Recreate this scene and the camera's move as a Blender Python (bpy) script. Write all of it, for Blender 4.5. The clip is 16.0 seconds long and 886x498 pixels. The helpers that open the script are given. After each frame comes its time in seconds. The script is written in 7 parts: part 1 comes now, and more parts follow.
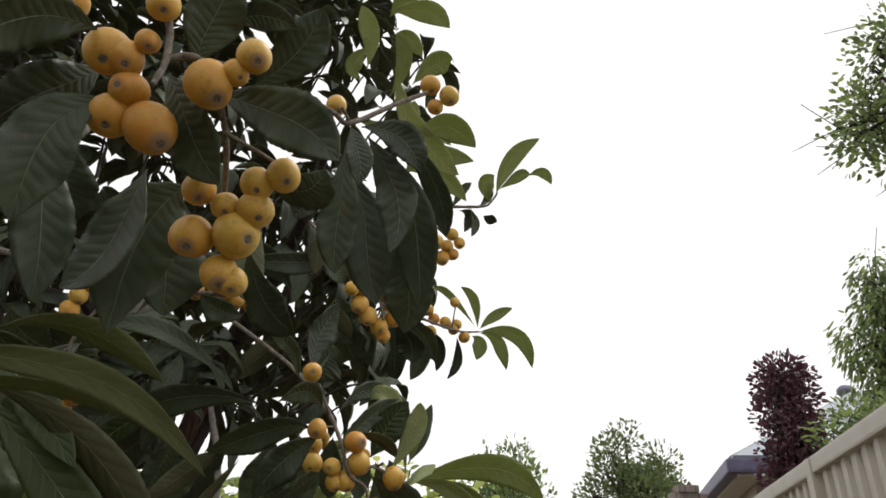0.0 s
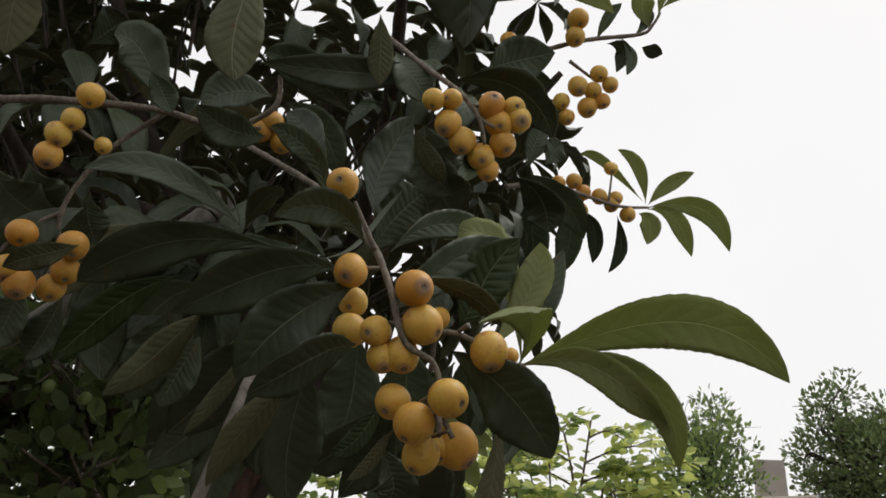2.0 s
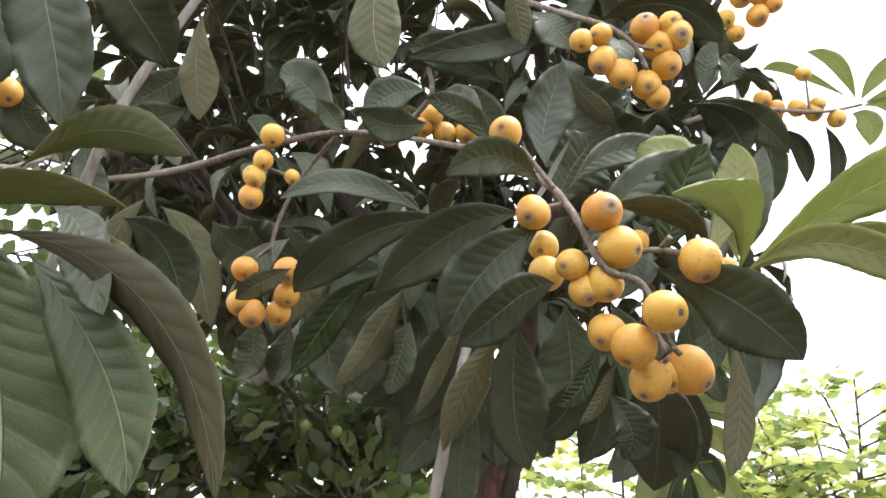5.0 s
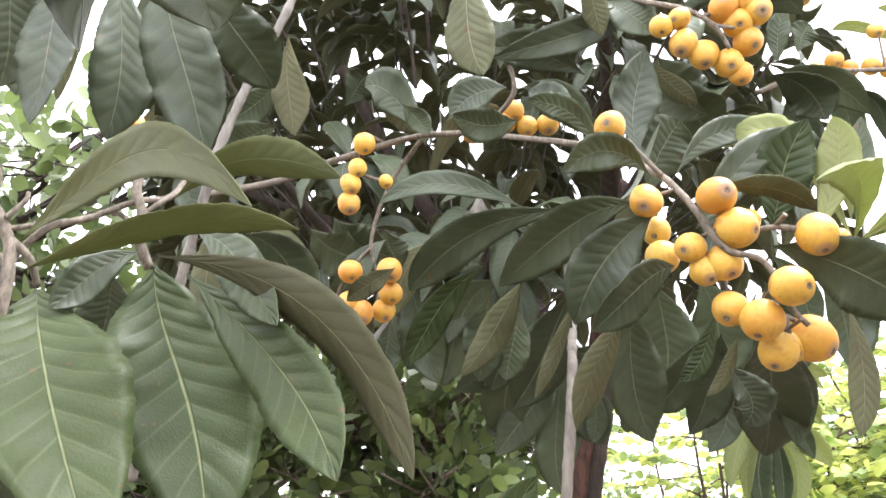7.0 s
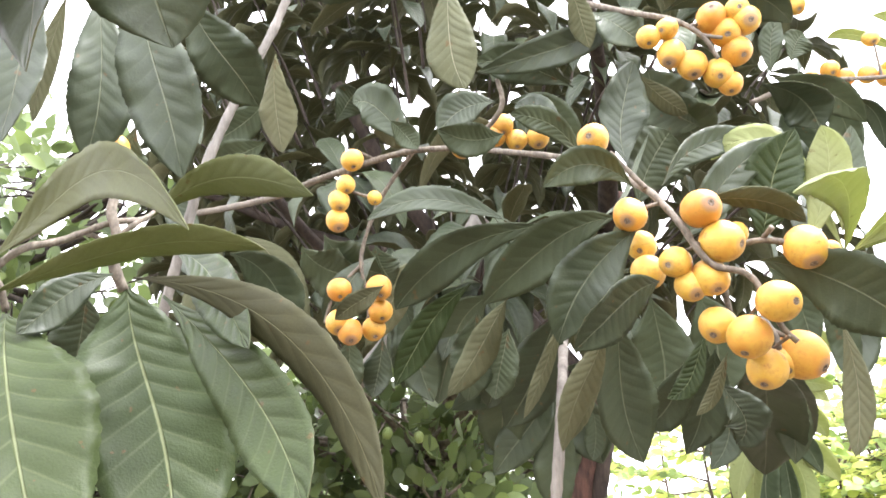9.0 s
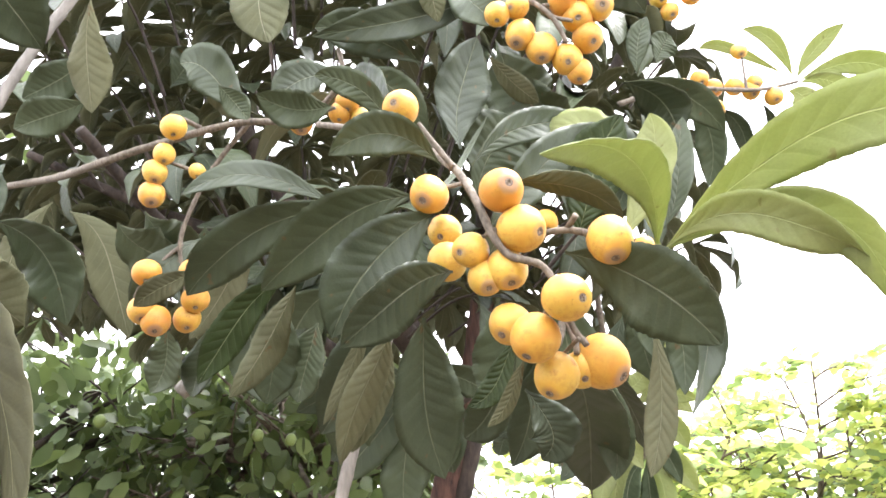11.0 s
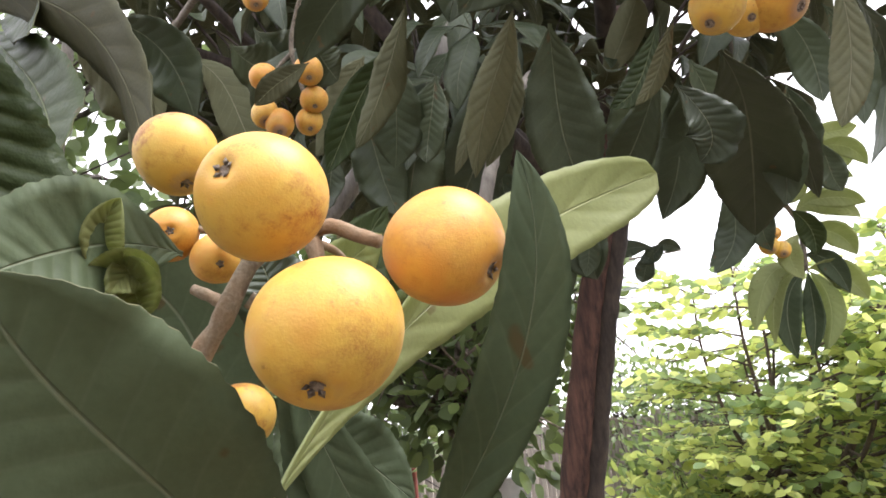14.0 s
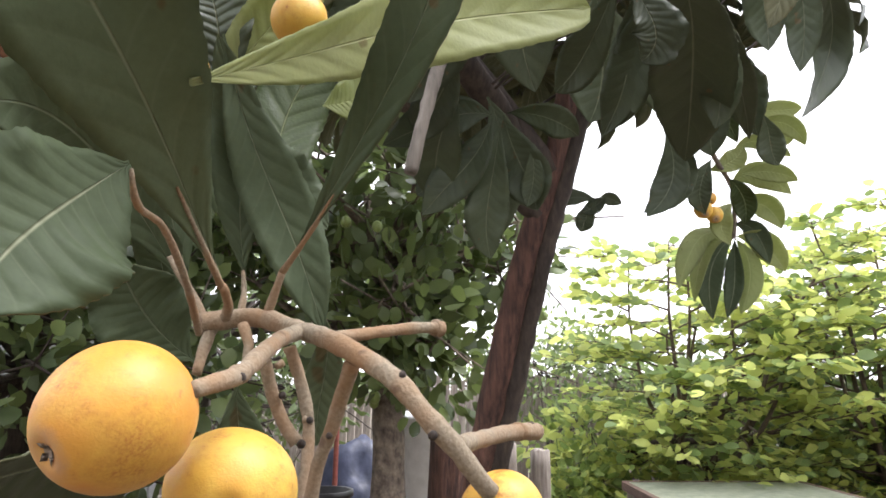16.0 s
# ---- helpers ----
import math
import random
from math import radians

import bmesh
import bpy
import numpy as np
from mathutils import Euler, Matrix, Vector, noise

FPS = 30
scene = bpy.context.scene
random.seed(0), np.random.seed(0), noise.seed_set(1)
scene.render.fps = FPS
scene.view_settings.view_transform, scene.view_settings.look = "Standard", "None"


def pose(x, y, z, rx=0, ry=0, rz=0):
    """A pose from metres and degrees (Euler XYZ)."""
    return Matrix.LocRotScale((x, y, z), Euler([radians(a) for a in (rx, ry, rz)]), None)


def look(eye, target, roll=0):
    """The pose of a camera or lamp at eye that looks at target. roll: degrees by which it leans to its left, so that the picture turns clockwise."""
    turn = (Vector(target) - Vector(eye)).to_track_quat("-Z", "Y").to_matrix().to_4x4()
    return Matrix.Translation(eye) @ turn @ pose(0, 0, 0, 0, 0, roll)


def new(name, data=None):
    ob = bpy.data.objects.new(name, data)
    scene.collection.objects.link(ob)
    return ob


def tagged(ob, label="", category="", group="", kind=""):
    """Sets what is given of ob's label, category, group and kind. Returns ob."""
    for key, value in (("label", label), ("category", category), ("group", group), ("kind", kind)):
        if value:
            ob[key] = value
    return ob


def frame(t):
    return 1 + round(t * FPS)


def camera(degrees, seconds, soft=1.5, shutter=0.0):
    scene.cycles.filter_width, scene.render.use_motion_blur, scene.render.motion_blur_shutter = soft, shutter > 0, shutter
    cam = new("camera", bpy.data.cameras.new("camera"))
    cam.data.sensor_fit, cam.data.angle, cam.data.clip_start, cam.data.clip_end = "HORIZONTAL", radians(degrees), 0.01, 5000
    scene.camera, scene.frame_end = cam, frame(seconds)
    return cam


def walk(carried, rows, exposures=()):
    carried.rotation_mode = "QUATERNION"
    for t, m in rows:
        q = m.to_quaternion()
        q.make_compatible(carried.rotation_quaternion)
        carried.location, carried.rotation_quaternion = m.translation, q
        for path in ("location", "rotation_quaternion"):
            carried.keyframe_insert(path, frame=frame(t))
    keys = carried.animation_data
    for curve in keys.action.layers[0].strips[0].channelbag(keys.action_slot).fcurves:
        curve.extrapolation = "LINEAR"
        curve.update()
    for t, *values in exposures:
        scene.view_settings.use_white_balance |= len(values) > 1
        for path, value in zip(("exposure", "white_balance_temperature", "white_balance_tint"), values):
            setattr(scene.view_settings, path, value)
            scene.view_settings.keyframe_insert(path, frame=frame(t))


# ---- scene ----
# ---- camera and its walk ----
cam = camera(67.0, 16.0, soft=1.7)
PATH = [
    (0.0, -0.0024, 0.0629, 1.5663, 118.82, -2.52, 0.42),
    (0.5, 0.0701, 0.2842, 1.5602, 117.86, -3.21, 9.01),
    (1.0, 0.1339, 0.3530, 1.5955, 115.42, -3.64, 14.36),
    (1.5, 0.0859, 0.4877, 1.5960, 115.77, -3.61, 15.81),
    (2.0, 0.0380, 0.6721, 1.5888, 114.73, -4.77, 15.66),
    (2.5, 0.0150, 0.8040, 1.5835, 112.77, 0.09, 24.25),
    (3.0, 0.0450, 0.8512, 1.5206, 114.82, 1.30, 38.82),
    (3.2, 0.0456, 0.8599, 1.5058, 115.16, 3.73, 41.36),
    (5.3, 0.0197, 0.6823, 1.5388, 114.85, 0.26, 35.85),
    (5.5, 0.0050, 0.6591, 1.5408, 114.78, 1.26, 39.46),
    (6.0, 0.0020, 0.6132, 1.5328, 112.81, 1.46, 41.92),
    (6.5, 0.0055, 0.6014, 1.5185, 112.43, 1.57, 42.73),
    (7.0, -0.0011, 0.6263, 1.5263, 113.76, 2.96, 41.63),
    (7.5, 0.0034, 0.6214, 1.5205, 113.49, 2.88, 42.25),
    (8.0, 0.0083, 0.6174, 1.5272, 113.78, 2.89, 43.62),
    (8.2, 0.0093, 0.6214, 1.5299, 114.48, 2.66, 43.78),
    (10.3, 0.0167, 0.7071, 1.5568, 114.97, 2.09, 34.87),
    (10.5, 0.0267, 0.7140, 1.5640, 114.87, 0.52, 32.80),
    (11.0, 0.0472, 0.8140, 1.5507, 114.75, 3.68, 34.50),
    (11.5, 0.0709, 0.9196, 1.5396, 111.35, 8.06, 39.24),
    (12.0, 0.0559, 0.9259, 1.4733, 107.61, 8.73, 41.06),
    (12.5, 0.0660, 0.8520, 1.4550, 103.60, 9.20, 42.10),
    (13.0, -0.0043, 0.8820, 1.4571, 106.11, 9.66, 46.89),
    (13.5, -0.0180, 0.8829, 1.4299, 105.03, 5.53, 47.49),
    (14.0, -0.0342, 0.8873, 1.4191, 106.18, 6.06, 46.74),
    (14.5, -0.0166, 0.8716, 1.4044, 104.16, 3.08, 45.45),
    (15.0, -0.0169, 0.8801, 1.3510, 103.38, 1.24, 41.86),
    (15.5, -0.0221, 0.8874, 1.3441, 103.57, 0.67, 41.98),
    (16.0, -0.0251, 0.8877, 1.3337, 101.81, -0.03, 40.68),
]
walk(cam, [(t, pose(x, y, z, rx, ry, rz)) for t, x, y, z, rx, ry, rz in PATH],
     exposures=tuple((t, e, 6500 - (0 if t < 3 else 350), 10 if t < 3 else 15) for t, e in (
         (0.0, 0.25), (0.3, 0.02), (0.5, -0.12), (1.5, -0.09), (2.5, 0.25), (3.2, 1.0), (5.3, 2.0), (7.0, 2.6), (10.3, 3.0), (11.0, 2.9), (12.5, 2.5), (13.5, 2.25), (14.0, 1.95), (15.0, 1.80), (16.0, 1.85))))

# ---- world, sun ----
world = bpy.data.worlds.new("overcast_sky")
scene.world = world
world.use_nodes = True
wn, wl = world.node_tree.nodes, world.node_tree.links
sky = wn.new("ShaderNodeTexSky")
sky.sky_type, sky.sun_disc = "NISHITA", False
sky.sun_elevation, sky.sun_rotation, sky.dust_density = radians(63), radians(55), 6.0
dim = wn.new("ShaderNodeMixRGB")
dim.blend_type, dim.inputs[0].default_value, dim.inputs[2].default_value = "MULTIPLY", 1.0, (0.10, 0.10, 0.10, 1)
cloud = wn.new("ShaderNodeTexNoise")
cloud.inputs["Scale"].default_value, cloud.inputs["Detail"].default_value = 1.6, 4.0
tone = wn.new("ShaderNodeValToRGB")
tone.color_ramp.elements[0].position, tone.color_ramp.elements[0].color = 0.3, (0.95, 0.94, 0.935, 1)
tone.color_ramp.elements[1].position, tone.color_ramp.elements[1].color = 0.7, (1.0, 0.99, 0.985, 1)
veil = wn.new("ShaderNodeMixRGB")
veil.inputs[0].default_value = 0.94
wl.new(sky.outputs[0], dim.inputs[1])
wl.new(cloud.outputs[0], tone.inputs[0])
wl.new(dim.outputs[0], veil.inputs[1])
wl.new(tone.outputs[0], veil.inputs[2])
wl.new(veil.outputs[0], wn["Background"].inputs[0])
wn["Background"].inputs[1].default_value = 1.0

sun_data = bpy.data.lights.new("sun", "SUN")
sun_data.energy, sun_data.angle, sun_data.color = 1.3, radians(30), (1.0, 0.97, 0.92)
sun = new("sun", sun_data)
sun.matrix_world = look((0, 0, 0), (-0.5, -0.35, -1.2))


# ---- materials ----
def material(name):
    m = bpy.data.materials.new(name)
    m.use_nodes = True
    n, l = m.node_tree.nodes, m.node_tree.links
    return m, n, l, n["Principled BSDF"]


def mix(n, l, kind, fac, a, b):
    k = n.new("ShaderNodeMixRGB")
    k.blend_type = kind
    for slot, v in zip(k.inputs, (fac, a, b)):
        if hasattr(v, "is_linked"):
            l.new(v, slot)
        else:
            slot.default_value = v
    return k.outputs[0]


def calc(n, l, kind, a, b=0.0, c=0.0):
    k = n.new("ShaderNodeMath")
    k.operation = kind
    for slot, v in zip(k.inputs, (a, b, c)):
        if hasattr(v, "is_linked"):
            l.new(v, slot)
        else:
            slot.default_value = v
    return k.outputs[0]


def ramp(n, l, src, *stops):
    k = n.new("ShaderNodeValToRGB")
    e = k.color_ramp.elements
    while len(e) < len(stops):
        e.new(0.5)
    for el, (p, c) in zip(e, stops):
        el.position, el.color = p, (*c, 1) if len(c) == 3 else c
    l.new(src, k.inputs[0])
    return k.outputs[0]


def grain(n, l, scale, detail=3.0, rough=0.55, coords=None, stretch=None):
    co = n.new("ShaderNodeTexCoord").outputs["Object"] if coords is None else coords
    if stretch:
        mp = n.new("ShaderNodeMapping")
        mp.inputs["Scale"].default_value = stretch
        l.new(co, mp.inputs[0])
        co = mp.outputs[0]
    k = n.new("ShaderNodeTexNoise")
    k.inputs["Scale"].default_value, k.inputs["Detail"].default_value, k.inputs["Roughness"].default_value = scale, detail, rough
    l.new(co, k.inputs["Vector"])
    return k.outputs[0]


def bump(n, l, height, strength, distance, bsdf):
    k = n.new("ShaderNodeBump")
    k.inputs["Strength"].default_value, k.inputs["Distance"].default_value = strength, distance
    l.new(height, k.inputs["Height"])
    l.new(k.outputs[0], bsdf.inputs["Normal"])
    return k.outputs[0]


def leaf_material(name, dark, light, vein, rough, clear, veins=12.0, relief=0.0007, sidevein=0.16, spots=(0.10, 0.06, 0.02), gloss=0.3):
    """Leaf blade: midrib and side veins along the blade's own coordinates, mottling, and light let through."""
    m, n, l, b = material(name)
    uv = n.new("ShaderNodeUVMap")
    sp = n.new("ShaderNodeSeparateXYZ")
    l.new(uv.outputs[0], sp.inputs[0])
    u, across = sp.outputs[0], calc(n, l, "MULTIPLY", calc(n, l, "ABSOLUTE", calc(n, l, "SUBTRACT", sp.outputs[1], 0.5)), 2.0)
    wave = calc(n, l, "FRACT", calc(n, l, "SUBTRACT", calc(n, l, "MULTIPLY", u, veins), calc(n, l, "MULTIPLY", calc(n, l, "POWER", across, 0.85), 1.6)))
    ridge = calc(n, l, "ABSOLUTE", calc(n, l, "SUBTRACT", wave, 0.5))
    side = calc(n, l, "MULTIPLY", ramp(n, l, ridge, (0.02, (1, 1, 1)), (0.08, (0, 0, 0))), calc(n, l, "SUBTRACT", 0.9, calc(n, l, "MULTIPLY", across, 0.6)))
    mid = ramp(n, l, across, (0.009, (1, 1, 1)), (0.032, (0, 0, 0)))
    info = n.new("ShaderNodeObjectInfo").outputs["Random"]
    patch = grain(n, l, 28.0, 4.0)
    fine = grain(n, l, 420.0, 2.0)
    tone = calc(n, l, "ADD", calc(n, l, "MULTIPLY", patch, 0.7), calc(n, l, "MULTIPLY", info, 0.45))
    base = ramp(n, l, tone, (0.25, dark), (0.8, light))
    base = mix(n, l, "MULTIPLY", 0.35, base, ramp(n, l, fine, (0.3, (0.6, 0.6, 0.6)), (0.7, (1, 1, 1))))
    spot = ramp(n, l, grain(n, l, 75.0, 2.0, 0.4), (0.715, (0, 0, 0)), (0.745, (1, 1, 1)))
    base = mix(n, l, "MIX", calc(n, l, "MULTIPLY", spot, 0.7), base, (*spots, 1))
    base = mix(n, l, "MIX", calc(n, l, "MULTIPLY", side, sidevein), base, (*vein, 1))
    base = mix(n, l, "MIX", calc(n, l, "MULTIPLY", mid, 0.85), base, (*vein, 1))
    l.new(base, b.inputs["Base Color"])
    l.new(ramp(n, l, patch, (0.3, (rough - 0.08,) * 3), (0.7, (rough + 0.1,) * 3)), b.inputs["Roughness"])
    b.inputs["Specular IOR Level"].default_value = gloss
    roll = calc(n, l, "SUBTRACT", 1.0, calc(n, l, "MULTIPLY", calc(n, l, "POWER", calc(n, l, "ABSOLUTE", calc(n, l, "COSINE", calc(n, l, "MULTIPLY", calc(n, l, "ADD", wave, 0.5), 3.14159))), 3.0), 2.0))
    swell = calc(n, l, "SUBTRACT", calc(n, l, "MULTIPLY", calc(n, l, "MULTIPLY", roll, 0.3), calc(n, l, "SUBTRACT", 1.0, calc(n, l, "POWER", across, 3.0))), calc(n, l, "MULTIPLY", mid, 1.0))
    height = calc(n, l, "ADD", swell, calc(n, l, "MULTIPLY", fine, 0.25))
    nm = bump(n, l, height, 0.8, relief, b)
    tr = n.new("ShaderNodeBsdfTranslucent")
    l.new(mix(n, l, "MIX", 0.5, base, (*[min(1, 2.2 * c) for c in light], 1)), tr.inputs[0])
    l.new(nm, tr.inputs["Normal"])
    ms = n.new("ShaderNodeMixShader")
    ms.inputs[0].default_value = clear
    l.new(b.outputs[0], ms.inputs[1])
    l.new(tr.outputs[0], ms.inputs[2])
    l.new(ms.outputs[0], n["Material Output"].inputs[0])
    return m


def bark_material(name, dark, light, scale=60.0, relief=0.004, stretch=(1, 1, 0.25), rough=0.85):
    m, n, l, b = material(name)
    a, c = grain(n, l, scale, 6.0, 0.65, stretch=stretch), grain(n, l, scale * 0.18, 3.0)
    col = ramp(n, l, a, (0.32, dark), (0.72, light))
    col = mix(n, l, "MULTIPLY", 0.6, col, ramp(n, l, c, (0.3, (0.45, 0.45, 0.45)), (0.7, (1, 1, 1))))
    l.new(col, b.inputs["Base Color"])
    b.inputs["Roughness"].default_value = rough
    bump(n, l, a, 0.9, relief, b)
    return m


def plain_material(name, dark, light, scale, rough, relief=0.001, metal=0.0, stretch=None):
    m, n, l, b = material(name)
    a = grain(n, l, scale, 5.0, 0.6, stretch=stretch)
    l.new(ramp(n, l, a, (0.3, dark), (0.7, light)), b.inputs["Base Color"])
    b.inputs["Roughness"].default_value, b.inputs["Metallic"].default_value = rough, metal
    bump(n, l, a, 0.6, relief, b)
    return m


def fruit_material():
    m, n, l, b = material("loquat_skin")
    info = n.new("ShaderNodeObjectInfo").outputs["Random"]
    seed = n.new("ShaderNodeVectorMath")
    seed.operation = "ADD"
    l.new(n.new("ShaderNodeTexCoord").outputs["Object"], seed.inputs[0])
    far = n.new("ShaderNodeCombineXYZ")
    l.new(calc(n, l, "MULTIPLY", info, 40.0), far.inputs[0])
    l.new(far.outputs[0], seed.inputs[1])
    at = seed.outputs[0]
    big, mid, fine = grain(n, l, 1.1, 2.0, coords=at), grain(n, l, 5.0, 3.0, coords=at), grain(n, l, 26.0, 2.0, coords=at)
    tone = calc(n, l, "ADD", calc(n, l, "MULTIPLY", big, 0.75), calc(n, l, "MULTIPLY", calc(n, l, "SUBTRACT", info, 0.5), 0.35))
    col = ramp(n, l, tone, (0.12, (0.57, 0.25, 0.034)), (0.40, (0.62, 0.368, 0.054)), (0.7, (0.66, 0.472, 0.094)))
    bruise = ramp(n, l, calc(n, l, "ADD", calc(n, l, "MULTIPLY", big, 0.8), calc(n, l, "MULTIPLY", mid, 0.45)), (0.61, (0, 0, 0)), (0.84, (1, 1, 1)))
    bruise = calc(n, l, "MULTIPLY", bruise, ramp(n, l, fine, (0.35, (0.35, 0.35, 0.35)), (0.65, (1, 1, 1))))
    col = mix(n, l, "MIX", calc(n, l, "MULTIPLY", bruise, 0.8), col, (0.36, 0.12, 0.018, 1))
    speck = ramp(n, l, mid, (0.69, (0, 0, 0)), (0.73, (1, 1, 1)))
    col = mix(n, l, "MIX", calc(n, l, "MULTIPLY", speck, 0.45), col, (0.22, 0.09, 0.02, 1))
    place = n.new("ShaderNodeSeparateXYZ")
    l.new(n.new("ShaderNodeTexCoord").outputs["Object"], place.inputs[0])
    russet = calc(n, l, "ADD", calc(n, l, "MULTIPLY", place.outputs[2], 0.30), calc(n, l, "ADD", calc(n, l, "MULTIPLY", big, 0.75), calc(n, l, "ADD", calc(n, l, "MULTIPLY", mid, 0.40), calc(n, l, "MULTIPLY", calc(n, l, "SUBTRACT", info, 0.5), 0.24))))
    russet = calc(n, l, "MULTIPLY", ramp(n, l, russet, (0.74, (0, 0, 0)), (0.88, (1, 1, 1))), ramp(n, l, fine, (0.3, (0.3, 0.3, 0.3)), (0.6, (1, 1, 1))))
    col = mix(n, l, "MIX", calc(n, l, "MULTIPLY", russet, 0.85), col, (0.30, 0.085, 0.012, 1))
    fleck = calc(n, l, "MULTIPLY", ramp(n, l, fine, (0.66, (0, 0, 0)), (0.72, (1, 1, 1))), ramp(n, l, mid, (0.50, (0, 0, 0)), (0.62, (1, 1, 1))))
    col = mix(n, l, "MIX", calc(n, l, "MULTIPLY", fleck, 0.55), col, (0.33, 0.11, 0.02, 1))
    ring = ramp(n, l, calc(n, l, "MULTIPLY", calc(n, l, "ADD", place.outputs[2], calc(n, l, "MULTIPLY", mid, 0.12)), -1.0), (0.87, (0, 0, 0)), (0.99, (1, 1, 1)))
    col = mix(n, l, "MIX", calc(n, l, "MULTIPLY", ring, 0.65), col, (0.29, 0.20, 0.16, 1))
    dot = ramp(n, l, fine, (0.66, (0, 0, 0)), (0.72, (1, 1, 1)))
    col = mix(n, l, "MIX", calc(n, l, "MULTIPLY", dot, 0.12), col, (0.9, 0.62, 0.2, 1))
    l.new(col, b.inputs["Base Color"])
    b.inputs["Roughness"].default_value = 0.48
    b.inputs["Subsurface Weight"].default_value, b.inputs["Subsurface Scale"].default_value = 0.15, 0.006
    b.inputs["Subsurface Radius"].default_value = (1.0, 0.45, 0.1)
    b.inputs["Sheen Weight"].default_value, b.inputs["Sheen Roughness"].default_value = 0.05, 0.4
    bump(n, l, calc(n, l, "ADD", calc(n, l, "MULTIPLY", fine, 0.4), mid), 0.22, 0.0006, b)
    return m


LEAF_TOP = leaf_material("loquat_leaf_upper", (0.030, 0.043, 0.021), (0.064, 0.084, 0.040), (0.15, 0.165, 0.10), 0.48, 0.10, gloss=0.42, relief=0.0009, sidevein=0.11)
LEAF_UNDER = leaf_material("loquat_leaf_felted_underside", (0.080, 0.086, 0.040), (0.135, 0.137, 0.073), (0.24, 0.23, 0.15), 0.75, 0.12, relief=0.0009, sidevein=0.2)
YOUNG_TOP = leaf_material("young_loquat_leaf", (0.19, 0.225, 0.075), (0.31, 0.335, 0.14), (0.42, 0.44, 0.22), 0.5, 0.42, sidevein=0.22)
YOUNG_UNDER = leaf_material("young_loquat_leaf_underside", (0.21, 0.25, 0.10), (0.30, 0.34, 0.16), (0.40, 0.43, 0.24), 0.7, 0.4)
MID_TOP = leaf_material("green_loquat_leaf", (0.026, 0.044, 0.012), (0.050, 0.072, 0.022), (0.22, 0.25, 0.13), 0.46, 0.13, sidevein=0.2, gloss=0.26, relief=0.002)
PALE_TOP = leaf_material("pale_downy_loquat_leaf", (0.046, 0.066, 0.031), (0.072, 0.096, 0.050), (0.27, 0.29, 0.19), 0.6, 0.15, sidevein=0.10, gloss=0.2, relief=0.0004)
SOFT_TOP = leaf_material("soft_grey_green_loquat_leaf", (0.070, 0.100, 0.050), (0.115, 0.150, 0.080), (0.22, 0.25, 0.16), 0.55, 0.26, sidevein=0.16, gloss=0.3, relief=0.0006)
BROWN_UNDER = leaf_material("olive_brown_loquat_underside", (0.052, 0.052, 0.022), (0.088, 0.086, 0.040), (0.19, 0.19, 0.10), 0.7, 0.12, sidevein=0.2, relief=0.0009)
OLIVE_TOP = leaf_material("olive_green_loquat_underside", (0.105, 0.120, 0.045), (0.165, 0.180, 0.080), (0.25, 0.27, 0.14), 0.65, 0.3, sidevein=0.12, gloss=0.25)
DRY_LEAF = leaf_material("withered_leaf", (0.10, 0.045, 0.02), (0.22, 0.10, 0.045), (0.25, 0.14, 0.07), 0.7, 0.15)
FRUIT = fruit_material()
CALYX = plain_material("dried_calyx", (0.10, 0.075, 0.055), (0.36, 0.29, 0.23), 9.0, 0.95, 0.0008)
def twig_material(name, dark, light, flush):
    """Felted young wood: fine down, rosy and grey stretches, dark scars."""
    m, n, l, b = material(name)
    fuzz, wide, scar = grain(n, l, 900.0, 3.0), grain(n, l, 45.0, 3.0), grain(n, l, 130.0, 2.0, 0.4)
    col = ramp(n, l, fuzz, (0.3, dark), (0.7, light))
    col = mix(n, l, "MIX", ramp(n, l, wide, (0.40, (0, 0, 0)), (0.62, (0.7, 0.7, 0.7))), col, (*flush, 1))
    col = mix(n, l, "MIX", calc(n, l, "MULTIPLY", ramp(n, l, scar, (0.68, (0, 0, 0)), (0.74, (1, 1, 1))), 0.65), col, (0.10, 0.06, 0.04, 1))
    l.new(col, b.inputs["Base Color"])
    b.inputs["Roughness"].default_value = 0.92
    bump(n, l, calc(n, l, "ADD", fuzz, calc(n, l, "MULTIPLY", scar, 1.5)), 0.6, 0.0006, b)
    return m


TWIG = bark_material("felted_twig", (0.10, 0.082, 0.062), (0.32, 0.275, 0.22), 180.0, 0.0015, (1, 1, 0.5), 0.9)
PALE_TWIG = twig_material("pale_felted_twig", (0.18, 0.145, 0.10), (0.30, 0.25, 0.18), (0.25, 0.135, 0.06))
GREY_BARK = bark_material("grey_limb_bark", (0.13, 0.118, 0.10), (0.34, 0.315, 0.28), 55.0, 0.004)
KNOTTY_BARK = bark_material("knotty_grey_brown_bark", (0.06, 0.045, 0.035), (0.33, 0.27, 0.21), 26.0, 0.012, (1, 1, 0.8))
DULL_BARK = bark_material("dull_grey_limb_bark", (0.10, 0.085, 0.07), (0.27, 0.24, 0.205), 70.0, 0.003, (1, 1, 0.12))
TRUNK_BARK = bark_material("red_brown_trunk_bark", (0.030, 0.016, 0.013), (0.18, 0.088, 0.062), 62.0, 0.012, (1, 1, 0.12))
DARK_BARK = bark_material("dark_branch_bark", (0.022, 0.016, 0.013), (0.09, 0.066, 0.05), 50.0, 0.004)


